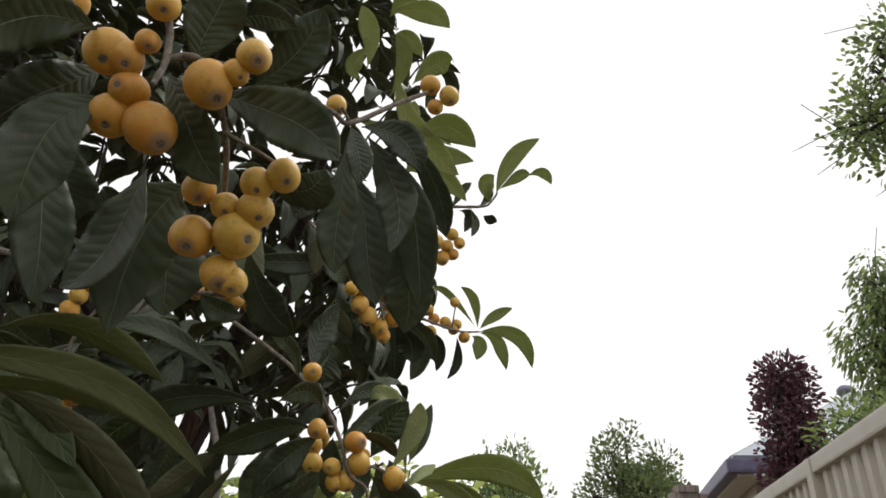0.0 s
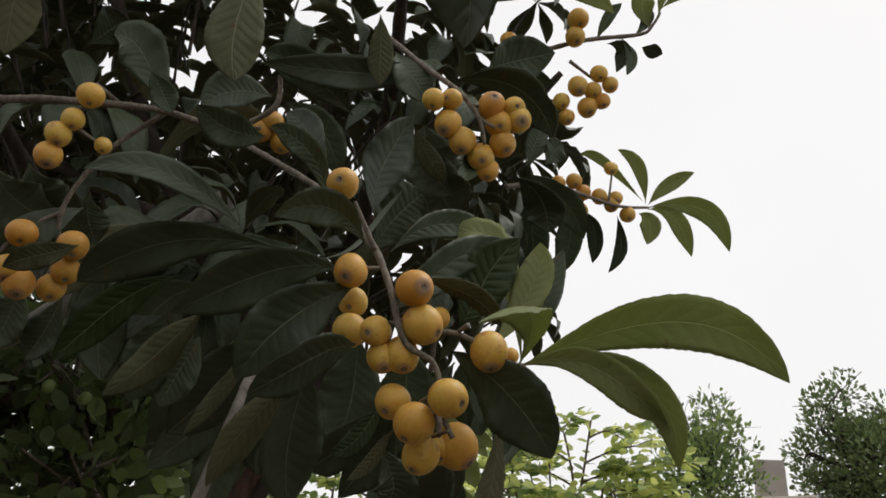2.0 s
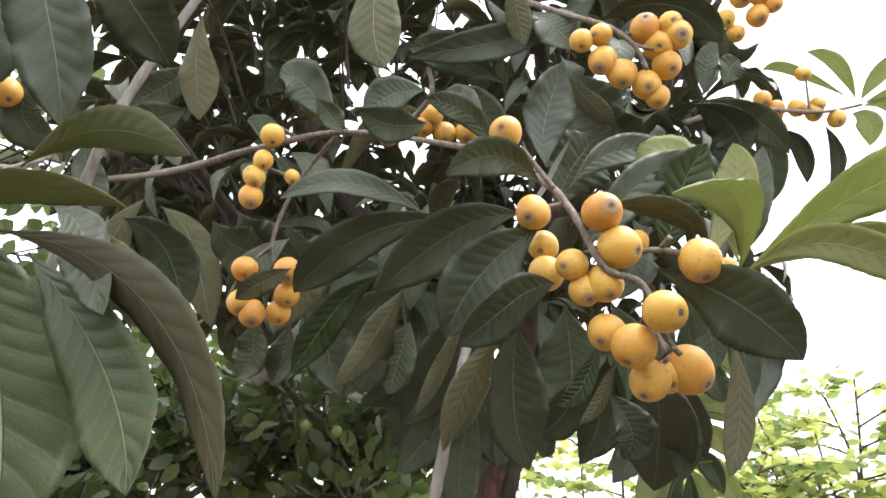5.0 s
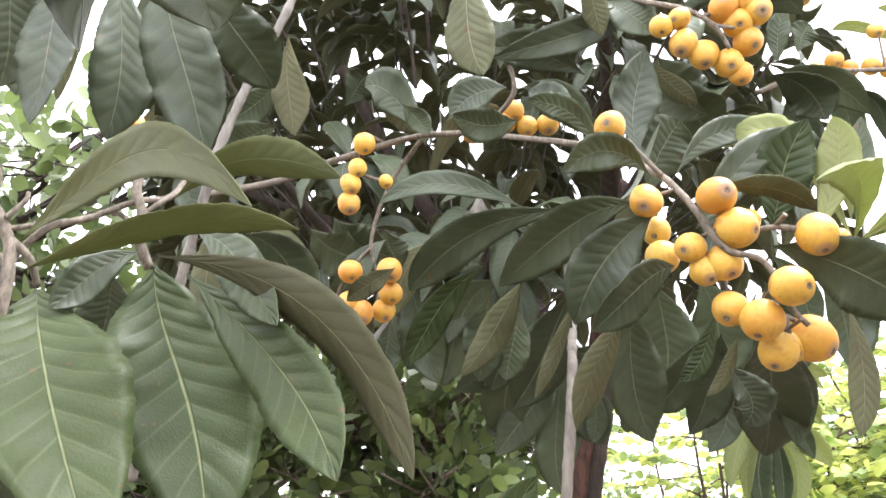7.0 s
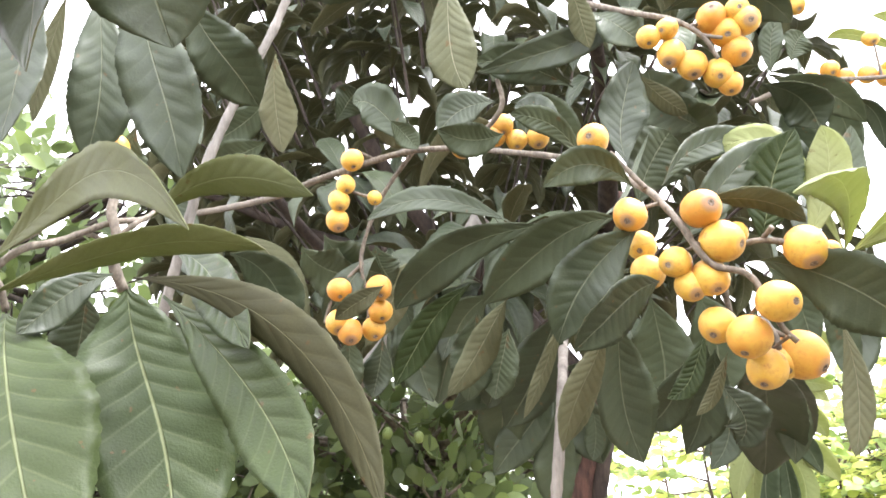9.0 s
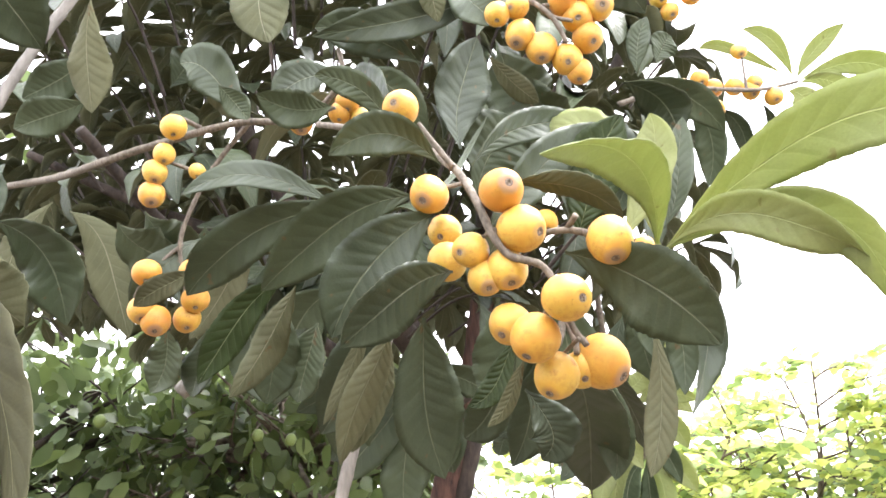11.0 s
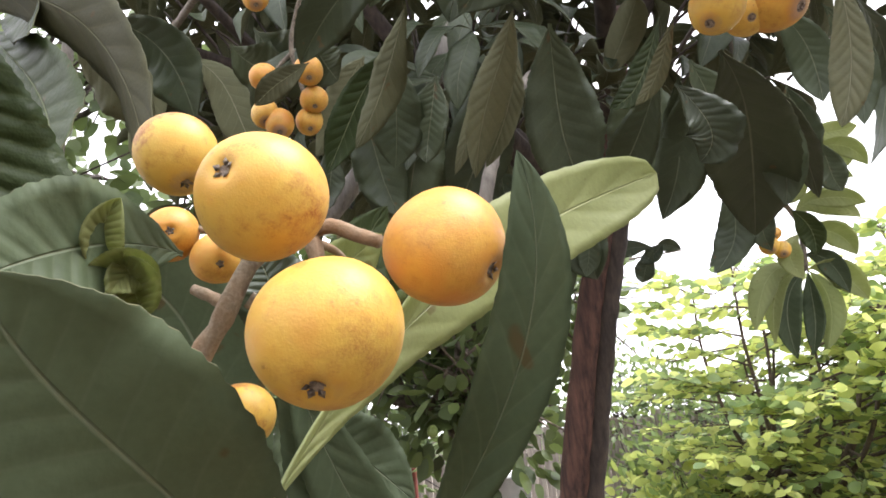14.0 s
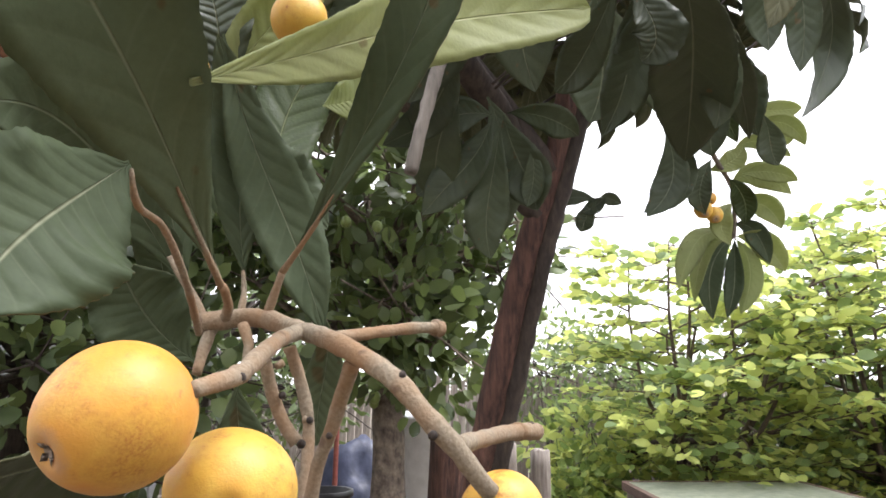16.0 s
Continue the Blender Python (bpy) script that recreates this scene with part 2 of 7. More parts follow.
# ---- building tools ----
def mesh_of(name, verts, faces, mats, slots=None, uvs=None, smooth=True):
    me = bpy.data.meshes.new(name)
    me.from_pydata([tuple(v) for v in verts], [], faces)
    for m in mats:
        me.materials.append(m)
    if slots is not None:
        me.polygons.foreach_set("material_index", slots)
    if smooth:
        me.polygons.foreach_set("use_smooth", [True] * len(faces))
    if uvs is not None:
        lay = me.uv_layers.new(name="UVMap")
        idx = np.empty(len(me.loops), dtype=np.int32)
        me.loops.foreach_get("vertex_index", idx)
        lay.data.foreach_set("uv", np.asarray(uvs, dtype=np.float32)[idx].ravel())
    me.update()
    return me


def part(name, me, parent, label="", m=None):
    ob = new(name, me)
    ob.parent = parent
    if m is not None:
        ob.matrix_basis = m
    if label:
        ob["label"] = label
    return ob


def thing(name, label, category, place=(0, 0, 0), kind="", group=""):
    ob = new(name)
    ob.location = place
    ob.empty_display_size = 0.05
    return tagged(ob, label, category, group, kind)


def blade(base, mid, tip, width, face, cup=0.12, wave=0.0006, long=62, wide=8, thick=0.0007, peak=0.58, ribs=12, curl=0.0, rng=random, tooth=0.05, stalk=0.0, turn=None):
    """A leaf's surface along the curve base-mid-tip: pleated between side veins, folded at the midrib, toothed at the rim. Upper and lower skin."""
    B, M, T = Vector(base), Vector(mid), Vector(tip)
    K = 2 * M - (B + T) / 2
    N0 = Vector(face).normalized()
    verts, uvs, faces, slots = [], [], [], []
    a = 1.25
    c = a * (1 - peak) / peak
    top = peak ** a * (1 - peak) ** c
    ph, ph2 = rng.uniform(0, 6), rng.uniform(0, 6)
    sway, roll, ripple = rng.uniform(-0.02, 0.02) * (T - B).length, rng.uniform(-0.4, 0.4), rng.uniform(8, 14)
    for layer in (0, 1):
        for i in range(long + 1):
            u = i / long
            p = (1 - u) ** 2 * B + 2 * u * (1 - u) * K + u * u * T
            d = ((1 - u) * (K - B) + u * (T - K)).normalized()
            s = d.cross(N0)
            s = s.normalized() if s.length > 1e-4 else d.orthogonal().normalized()
            nn = s.cross(d).normalized()
            w = roll * (u - 0.45) if turn is None else turn * min(u - 0.7, 0.0)
            s, nn = s * math.cos(w) + nn * math.sin(w), nn * math.cos(w) - s * math.sin(w)
            p = p + s * (sway * math.sin(6.28 * u))
            ue = min(max((u - stalk) / (1 - stalk), 0.0), 1.0)
            prof = (ue ** a * (1 - ue) ** c / top) if 0 < ue < 1 else 0.0
            half = width / 2 * max(prof, 0.05 if u < 0.985 else 0.008)
            half *= 1 + tooth * (((u * ribs * 2.0) % 1.0) - 0.5) * (prof > 0.2)
            for j in range(wide + 1):
                v = 2 * j / wide - 1
                av = abs(v)
                lift = cup * half * (av ** 1.3) * 1.6 - cup * half * 0.5
                fold = wave * (1.0 - 2.2 * abs(math.cos(math.pi * (u * ribs - 1.6 * av ** 0.85))) ** 3) * min(1, prof * 1.5) * (av * (1.25 - 0.5 * av)) if wave else 0
                rim = 0.13 * half * math.sin(u * ripple + ph + (2 if v > 0 else 0)) * av ** 2 * (1 + 0.5 * math.sin(2.7 * u * ripple)) + curl * half * av ** 2 * math.sin(u * 5 + ph2)
                q = p + s * (v * half) + nn * (lift + fold + rim - (thick if layer else 0))
                verts.append(q)
                uvs.append((u, 0.5 + 0.5 * v))
    row = wide + 1
    off = row * (long + 1)
    for i in range(long):
        for j in range(wide):
            k = i * row + j
            faces.append((k, k + 1, k + row + 1, k + row))
            slots.append(0)
            k += off
            faces.append((k, k + row, k + row + 1, k + 1))
            slots.append(1)
        for j, flip in ((0, False), (wide, True)):
            k = i * row + j
            quad = (k, k + row, k + row + off, k + off)
            faces.append(quad[::-1] if flip else quad)
            slots.append(1)
    return verts, faces, slots, uvs


SKINS = {"old": (LEAF_TOP, LEAF_UNDER), "mid": (MID_TOP, LEAF_UNDER), "young": (YOUNG_TOP, YOUNG_UNDER), "dry": (DRY_LEAF, DRY_LEAF), "olive": (OLIVE_TOP, OLIVE_TOP), "brown": (BROWN_UNDER, BROWN_UNDER), "pale": (PALE_TOP, LEAF_UNDER), "soft": (SOFT_TOP, LEAF_UNDER)}


def leaf(parent, base, mid, tip, width, face, skin="old", cup=0.12, label="", **kw):
    """One leaf by its base, middle and tip. face: the way its upper side looks."""
    o = Vector(base)
    rel = [Vector(p) - o for p in (base, mid, tip)]
    rng = random.Random(int(1e4 * (abs(o.x) + 3 * abs(o.y) + 7 * abs(o.z))) + int(1e5 * abs(tip[0])))
    v, f, s, uv = blade(*rel, width, face, cup=cup, rng=rng, **kw)
    return part("leaf", mesh_of("leaf", v, f, SKINS[skin], s, uv), parent, label, Matrix.Translation(o))


def tube(points, radii, sides=10, knobs=0.0, rng=random, cap=True, most=14):
    """A branch: a smooth round sweep through the points, with swellings."""
    P = [Vector(p) for p in points]
    R = list(radii)
    if len(R) == 2:
        R = [R[0] + (R[1] - R[0]) * i / (len(P) - 1) for i in range(len(P))]
    pts, rad = [], []
    n = len(P)
    for i in range(n - 1):
        p0, p1, p2, p3 = P[max(i - 1, 0)], P[i], P[i + 1], P[min(i + 2, n - 1)]
        steps = max(3, min(most, int((p2 - p1).length / max(R[i], 0.002) / 1.2)))
        for k in range(steps + (i == n - 2)):
            t = k / steps
            pts.append(0.5 * (2 * p1 + (p2 - p0) * t + (2 * p0 - 5 * p1 + 4 * p2 - p3) * t * t + (3 * p1 - p0 - 3 * p2 + p3) * t ** 3))
            rad.append(R[i] + (R[i + 1] - R[i]) * t)
    verts, faces = [], []
    ref = None
    for i, p in enumerate(pts):
        d = (pts[min(i + 1, len(pts) - 1)] - pts[max(i - 1, 0)]).normalized()
        ref = d.orthogonal().normalized() if ref is None else (ref - d * ref.dot(d)).normalized()
        s = d.cross(ref)
        swell = 1 + knobs * rng.uniform(-1, 1)
        for k in range(sides):
            a = 2 * math.pi * k / sides
            verts.append(p + (ref * math.cos(a) + s * math.sin(a)) * rad[i] * swell * (1 + knobs * 0.5 * rng.uniform(-1, 1)))
    for i in range(len(pts) - 1):
        for k in range(sides):
            a, b = i * sides + k, i * sides + (k + 1) % sides
            faces.append((a, b, b + sides, a + sides))
    if cap:
        faces.append(tuple(range(sides))[::-1])
        faces.append(tuple(range(len(verts) - sides, len(verts))))
    return verts, faces


def joined(pieces):
    verts, faces = [], []
    for v, f in pieces:
        k = len(verts)
        verts += v
        faces += [tuple(i + k for i in q) for q in f]
    return verts, faces


def branch(parent, name, mat, strokes, label="", knobs=0.09, sides=12):
    """A branch with its side twigs as one mesh. strokes: (points, first radius, last radius)."""
    rng = random.Random(len(strokes) + int(1000 * abs(strokes[0][0][0][0])))
    v, f = joined([tube(p, (r0, r1), sides, knobs, rng) for p, r0, r1 in strokes])
    return part(name, mesh_of(name, v, f, [mat]), parent, label)


def fruit_mesh(seed, long=1.12, rings=16, sides=22):
    """A loquat of radius 1, its dried calyx towards -z and its stalk towards +z."""
    rng = random.Random(seed)
    verts, faces, slots = [], [], []
    squash = [rng.uniform(-0.035, 0.035) for _ in range(4)]
    for i in range(rings + 1):
        a = math.pi * i / rings
        for k in range(sides):
            b = 2 * math.pi * k / sides
            r = math.sin(a) * (1 + squash[0] * math.cos(b) + squash[1] * math.cos(2 * b + 1) + squash[2] * math.cos(3 * b))
            z = math.cos(a) * long
            r *= 1 + 0.04 * math.cos(a)
            if z < 0:
                z += 0.13 * math.exp(-(r / 0.17) ** 2)
            else:
                z -= 0.06 * math.exp(-(r / 0.18) ** 2)
            verts.append((r * math.cos(b), r * math.sin(b), z))
    for i in range(rings):
        for k in range(sides):
            a, b = i * sides + k, i * sides + (k + 1) % sides
            faces.append((a, a + sides, b + sides, b))
            slots.append(1 if i >= rings - 1 else 0)
    for s in range(5):
        b = 2 * math.pi * (s + rng.uniform(-0.2, 0.2)) / 5
        r0, h = 0.125, rng.uniform(-0.10, -0.03)
        k = len(verts)
        ring = [(r0, -0.5, -0.95), (r0, 0.5, -0.95), (0.05, 0.0, -1.0 - h), (r0 + 0.05, 0.0, -0.995)]
        for r, w, z in ring:
            verts.append((r * math.cos(b + w), r * math.sin(b + w), z * long * 0.97))
        faces += [(k, k + 1, k + 2), (k + 1, k + 3, k + 2), (k + 3, k, k + 2), (k, k + 3, k + 1)]
        slots += [1, 1, 1, 1]
    return mesh_of("fruit", verts, faces, [FRUIT, CALYX], slots)


FRUITS = [fruit_mesh(i, 1.0 + 0.05 * (i % 4)) for i in range(6)]
LARGE_FRUITS = [fruit_mesh(i, 0.96 + 0.03 * (i % 4), 32, 44) for i in range(6)]
fruit_count = [0]


def fruit(parent, centre, radius, calyx=(0.2, -0.6, -0.5), label="", smooth=False):
    """One loquat. calyx: the way its dried flower end points."""
    fruit_count[0] += 1
    k = fruit_count[0]
    turn = Vector(calyx).normalized().to_track_quat("-Z", "Y").to_matrix().to_4x4()
    spin = Matrix.Rotation(k * 2.4, 4, "Z")
    ob = part("fruit", (LARGE_FRUITS if smooth else FRUITS)[k % len(FRUITS)], parent, label)
    ob.matrix_basis = Matrix.Translation(centre) @ turn @ spin @ Matrix.Scale(radius, 4)
    return ob


# ---- ground and boundary ----
SOIL = plain_material("soil_and_litter", (0.05, 0.04, 0.028), (0.17, 0.13, 0.09), 9.0, 0.95, 0.02)
LAWN = plain_material("lawn", (0.06, 0.11, 0.025), (0.16, 0.24, 0.06), 14.0, 0.9, 0.03)
STEEL = plain_material("cream_painted_steel", (0.58, 0.53, 0.46), (0.68, 0.63, 0.55), 6.0, 0.5, 0.0006)
CAPPING = plain_material("cream_steel_capping", (0.55, 0.50, 0.43), (0.64, 0.59, 0.51), 5.0, 0.45, 0.0005)
OLD_WOOD = bark_material("weathered_grey_timber", (0.16, 0.13, 0.11), (0.42, 0.37, 0.32), 40.0, 0.004, (1, 1, 0.08))
ROOF = plain_material("blue_grey_roof_sheet", (0.24, 0.27, 0.31), (0.33, 0.36, 0.41), 4.0, 0.6, 0.001)
GUTTER = plain_material("violet_grey_gutter", (0.10, 0.09, 0.16), (0.15, 0.13, 0.22), 10.0, 0.45)
BRICKWORK = plain_material("mortar", (0.34, 0.27, 0.23), (0.44, 0.36, 0.31), 30.0, 0.9, 0.002)
BRICK = plain_material("red_brick", (0.24, 0.085, 0.055), (0.38, 0.15, 0.10), 14.0, 0.85, 0.003)
SOFFIT = plain_material("cream_eaves_lining", (0.55, 0.50, 0.42), (0.62, 0.58, 0.50), 8.0, 0.7)
GLASS = plain_material("dark_window_pane", (0.03, 0.035, 0.04), (0.05, 0.055, 0.06), 2.0, 0.08)
WHITE_PAINT = plain_material("white_painted_wood", (0.62, 0.60, 0.57), (0.75, 0.73, 0.70), 12.0, 0.6)


def box_mesh(name, size, mats, bevel=0.004, m=None):
    bm = bmesh.new()
    bmesh.ops.create_cube(bm, size=1.0, matrix=Matrix.Diagonal((*size, 1)))
    if bevel:
        bmesh.ops.bevel(bm, geom=bm.edges[:], offset=bevel, segments=2, affect="EDGES", profile=0.7)
    if m is not None:
        bm.transform(m)
    me = bpy.data.meshes.new(name)
    bm.to_mesh(me)
    bm.free()
    for k in mats:
        me.materials.append(k)
    return me


def sheet(name, mat, xs, ys, height, label, category):
    """A piece of ground as one gently uneven sheet."""
    verts = [(x, y, height(x, y)) for y in ys for x in xs]
    w = len(xs)
    faces = [(j * w + i, j * w + i + 1, (j + 1) * w + i + 1, (j + 1) * w + i) for j in range(len(ys) - 1) for i in range(w - 1)]
    ob = new(name, mesh_of(name, verts, faces, [mat]))
    return tagged(ob, label, category, kind="structure")


def spread(a, b, n):
    return [a + (b - a) * i / (n - 1) for i in range(n)]


def uneven(x, y):
    return 0.05 * noise.noise((x * 0.5, y * 0.5, 3.0)) + 0.02 * noise.noise((x * 2.1, y * 2.1, 9.0))


sheet("ground", SOIL, [-900, -200, -60] + spread(-20, 20, 60) + [60, 200, 900], [-900, -200, -60] + spread(-15, 30, 70) + [60, 200, 900],
      lambda x, y: uneven(x, y) - 0.03, "bare brown garden soil with leaf litter", "ground")
sheet("lawn", LAWN, spread(-2.6, 1.9, 30), spread(7.6, 22, 40), lambda x, y: uneven(x, y) + 0.012, "mown green grass behind the shrubs", "lawn")


def corrugated(length, height, pitch=0.088, depth=0.014, thick=0.0012):
    """A ribbed steel infill sheet, along x, standing on z = 0."""
    xs, ds = [], []
    k = 0
    while k * pitch < length:
        for u, d in ((0.0, 0), (0.38, 0), (0.5, 1), (0.88, 1)):
            xs.append(min(k * pitch + u * pitch, length))
            ds.append(d * depth)
        k += 1
    verts, faces = [], []
    n = len(xs)
    for layer in (0, thick):
        for z in (0, height):
            verts += [(x, d + layer, z) for x, d in zip(xs, ds)]
    for i in range(n - 1):
        faces.append((i, i + 1, n + i + 1, n + i))
        faces.append((2 * n + i, 3 * n + i, 3 * n + i + 1, 2 * n + i + 1))
        faces.append((n + i, n + i + 1, 3 * n + i + 1, 3 * n + i))
    return mesh_of("infill_sheet", verts, faces, [STEEL], smooth=False)


def steel_fence(start, heading, bays, top):
    fence = thing("fence", "cream ribbed steel boundary fence with capped top", "fence", kind="structure")
    fence.matrix_basis = pose(*start, 0, 0, heading)
    width = 2.35
    rib, cap, post = corrugated(width, top - 0.06), box_mesh("capping", (width, 0.05, 0.055), [CAPPING], 0.008), box_mesh("post", (0.055, 0.062, top + 0.01), [CAPPING], 0.006)
    for i in range(bays):
        part("infill_sheet", rib, fence, m=pose(i * width, -0.007, 0.03))
        part("capping", cap, fence, m=pose((i + 0.5) * width, 0, top - 0.02))
        part("post", post, fence, m=pose(i * width, 0, top / 2))
    return fence


steel_fence((0.484, -2.17, 0.0), 80.6, 6, 2.10)


def paling_fence(a, b, top, seed, label):
    """Old upright palings of uneven height along a line."""
    rng = random.Random(seed)
    fence = thing("paling_fence", label, "fence", kind="structure")
    A, B = Vector((*a, 0)), Vector((*b, 0))
    d = B - A
    ang = math.degrees(math.atan2(d.y, d.x))
    n = int(d.length / 0.105)
    shapes = [box_mesh("paling", (0.095, 0.018, 1.0), [OLD_WOOD], 0.003) for _ in range(2)]
    for i in range(n):
        h = top + rng.uniform(-0.05, 0.06)
        p = A + d * ((i + 0.5) / n)
        part("paling", shapes[i % 2], fence, m=pose(p.x, p.y, h / 2, rng.uniform(-1.5, 1.5), rng.uniform(-1.5, 1.5), ang) @ Matrix.Diagonal((1, 1, h, 1)))
    for z in (0.5, top - 0.35):
        rail = box_mesh("rail", (d.length, 0.04, 0.07), [OLD_WOOD], 0.005)
        mid = (A + B) / 2
        part("rail", rail, fence, m=pose(mid.x, mid.y, z, 0, 0, ang) @ pose(0, 0.032, 0))
    return fence


paling_fence((-9.5, 4.6), (-1.2, 12.6), 1.5, 3, "weathered grey timber paling fence at the garden end")


RENDER = plain_material("plain_rendered_wall", (0.30, 0.27, 0.24), (0.36, 0.33, 0.29), 3.0, 0.9, 0.003)
# Added wall, never in view: cuts the low southern sky so the leaves darken.
back = new("wall_south", box_mesh("wall_south", (9.5, 0.25, 3.1), [RENDER], 0.0, pose(-4.3, -2.6, 1.55)))
tagged(back, "added unseen plain wall behind the camera, blocking low sky light", "wall", kind="structure")


# ---- house over the fence ----
def roof_sheet(corners, thick=0.05):
    v = [Vector(c) for c in corners]
    n = (v[1] - v[0]).cross(v[2] - v[0]).normalized() * thick
    k = len(v)
    verts = v + [p - n for p in v]
    faces = [tuple(range(k)), tuple(range(2 * k - 1, k - 1, -1))] + [(i, i + k, (i + 1) % k + k, (i + 1) % k) for i in range(k)]
    return mesh_of("roof", verts, faces, [ROOF], smooth=False)


house = thing("house", "red brick bungalow with blue-grey sheet roof and violet gutter", "house", (0, 0, 0))
HOUSE = pose(2.716, 6.79, 0.31, 0, 0, -11) @ pose(-2.85, -5.75, 0)
house.matrix_basis = HOUSE
part("wall", box_mesh("wall", (0.22, 6.4, 3.0), [BRICKWORK], 0.0, pose(3.22, 9.4, 1.12)), house, "red brick wall")
part("wall", box_mesh("wall", (5.2, 0.22, 3.0), [BRICKWORK], 0.0, pose(5.94, 6.1, 1.12)), house, "red brick wall")
part("roof", roof_sheet([(2.85, 5.75, 2.72), (2.85, 12.9, 2.72), (5.0, 10.2, 4.12), (5.0, 8.4, 4.12)]), house)
part("roof", roof_sheet([(9.2, 5.75, 2.72), (2.85, 5.75, 2.72), (5.0, 8.4, 4.12), (9.2, 8.4, 4.12)]), house)
part("gutter", box_mesh("gutter", (0.12, 7.2, 0.13), [GUTTER], 0.02, pose(2.83, 9.3, 2.66)), house)
part("gutter", box_mesh("gutter", (6.4, 0.12, 0.13), [GUTTER], 0.02, pose(6.0, 5.73, 2.66)), house)
part("soffit", box_mesh("soffit", (0.22, 6.6, 0.02), [SOFFIT], 0.0, pose(2.99, 9.3, 2.585)), house)
part("soffit", box_mesh("soffit", (6.2, 0.2, 0.02), [SOFFIT], 0.0, pose(6.0, 5.89, 2.585)), house)
win = part("window", box_mesh("window", (0.05, 1.2, 1.0), [WHITE_PAINT], 0.006, pose(3.105, 7.6, 1.95)), house, "white framed window")
for k in range(3):
    part("pane", box_mesh("pane", (0.01, 0.32, 0.84), [GLASS], 0.0, pose(3.077, 7.22 + 0.38 * k, 1.95)), win)
vent = thing("roof_vent", "dark round ventilator on the neighbour's roof ridge", "vent", HOUSE @ Vector((5.05, 8.7, 4.1)))
vv, vf = tube([(0, 0, -0.1), (0, 0, 0.06), (0, 0, 0.10), (0, 0, 0.16), (0, 0, 0.2)], (0.06, 0.06), 14)
part("neck", mesh_of("neck", vv, vf, [GUTTER]), vent)
bm = bmesh.new()
bmesh.ops.create_uvsphere(bm, u_segments=18, v_segments=10, radius=0.12, matrix=pose(0, 0, 0.17) @ Matrix.Diagonal((1, 1, 0.75, 1)))
me = bpy.data.meshes.new("cowl")
bm.to_mesh(me)
bm.free()
me.materials.append(GUTTER)
part("cowl", me, vent)


pier = thing("brick_pier", "brick pier with a weathered timber beam end on top", "pier", (2.33, 6.98, 0))
part("core", box_mesh("core", (0.24, 0.30, 2.62), [BRICKWORK], 0.004, pose(0, 0, 1.31)), pier)
part("beam", box_mesh("beam", (0.34, 0.14, 0.11), [OLD_WOOD], 0.01, pose(-0.04, 0, 2.675)), pier, "weathered timber beam")
part("capping", box_mesh("capping", (0.20, 0.20, 0.07), [OLD_WOOD], 0.008, pose(-0.05, 0, 2.765)), pier)
pier_brick = box_mesh("brick", (0.116, 0.02, 0.072), [BRICK], 0.004)
for k in range(14):
    for side in (-1, 1):
        part("brick", pier_brick, pier, m=pose(side * 0.062, -0.155, 1.52 + k * 0.08))
        part("brick", pier_brick, pier, m=pose(-0.125, side * 0.075, 1.52 + k * 0.08, 0, 0, 90))
shed2 = thing("outbuilding", "white painted outbuilding beyond the garden fence", "outbuilding", (2.85, 21.7, 0))
part("wall", box_mesh("wall", (2.2, 0.2, 4.3), [WHITE_PAINT], 0.01, pose(0.3, 0, 1.61) @ pose(0, 0, 0, 0, -5, 0)), shed2, "white painted wall")
part("coping", box_mesh("coping", (2.26, 0.26, 0.06), [SOFFIT], 0.01, pose(0.42, 0, 3.79) @ pose(0, 0, 0, 0, -5, 0)), shed2)
part("chimney", box_mesh("chimney", (0.74, 0.6, 1.2), [RENDER], 0.02, pose(0.48, 0.3, 4.2)), shed2, "grey rendered chimney block")

# ---- trees and shrubs round the garden ----
def simple_leaves(name, spots, mats, seed, level=0.0, oval=False):
    """Many small leaves as one mesh. spots: (place, heading, length, width, material index)."""
    rng = random.Random(seed)
    verts, faces, slots = [], [], []
    for p, d, ln, w, k in spots:
        d = d.normalized()
        s = d.cross(Vector((rng.gauss(0, 1), rng.gauss(0, 1), rng.gauss(0, 1) + level))).normalized()
        n = s.cross(d)
        i = len(verts)
        if oval:
            verts.append(p)
            for u, k2 in ((0.2, 0.36), (0.5, 0.5), (0.8, 0.34)):
                q = p + d * ln * u - n * ln * 0.16 * u * u
                verts += [q + s * w * k2 + n * w * 0.14 * k2, q, q - s * w * k2 + n * w * 0.14 * k2]
            verts.append(p + d * ln - n * ln * 0.17)
            faces += [(i, i + 1, i + 2), (i, i + 2, i + 3), (i + 1, i + 4, i + 5, i + 2), (i + 2, i + 5, i + 6, i + 3), (i + 4, i + 7, i + 8, i + 5), (i + 5, i + 8, i + 9, i + 6), (i + 7, i + 10, i + 8), (i + 8, i + 10, i + 9)]
            slots += [k] * 8
            continue
        verts += [p, p + d * ln * 0.3 + s * w * 0.42 + n * w * 0.12, p + d * ln * 0.3 - s * w * 0.42 + n * w * 0.12, p + d * ln * 0.35 - n * 0.02 * ln,
                  p + d * ln * 0.7 + s * w * 0.42 + n * w * 0.08 - n * ln * 0.05, p + d * ln * 0.7 - s * w * 0.42 + n * w * 0.08 - n * ln * 0.05, p + d * ln - n * ln * 0.16]
        faces += [(i, i + 1, i + 3), (i, i + 3, i + 2), (i + 1, i + 4, i + 3), (i + 3, i + 5, i + 2), (i + 3, i + 4, i + 6), (i + 3, i + 6, i + 5)]
        slots += [k] * 6
    return mesh_of(name, verts, faces, mats, slots)


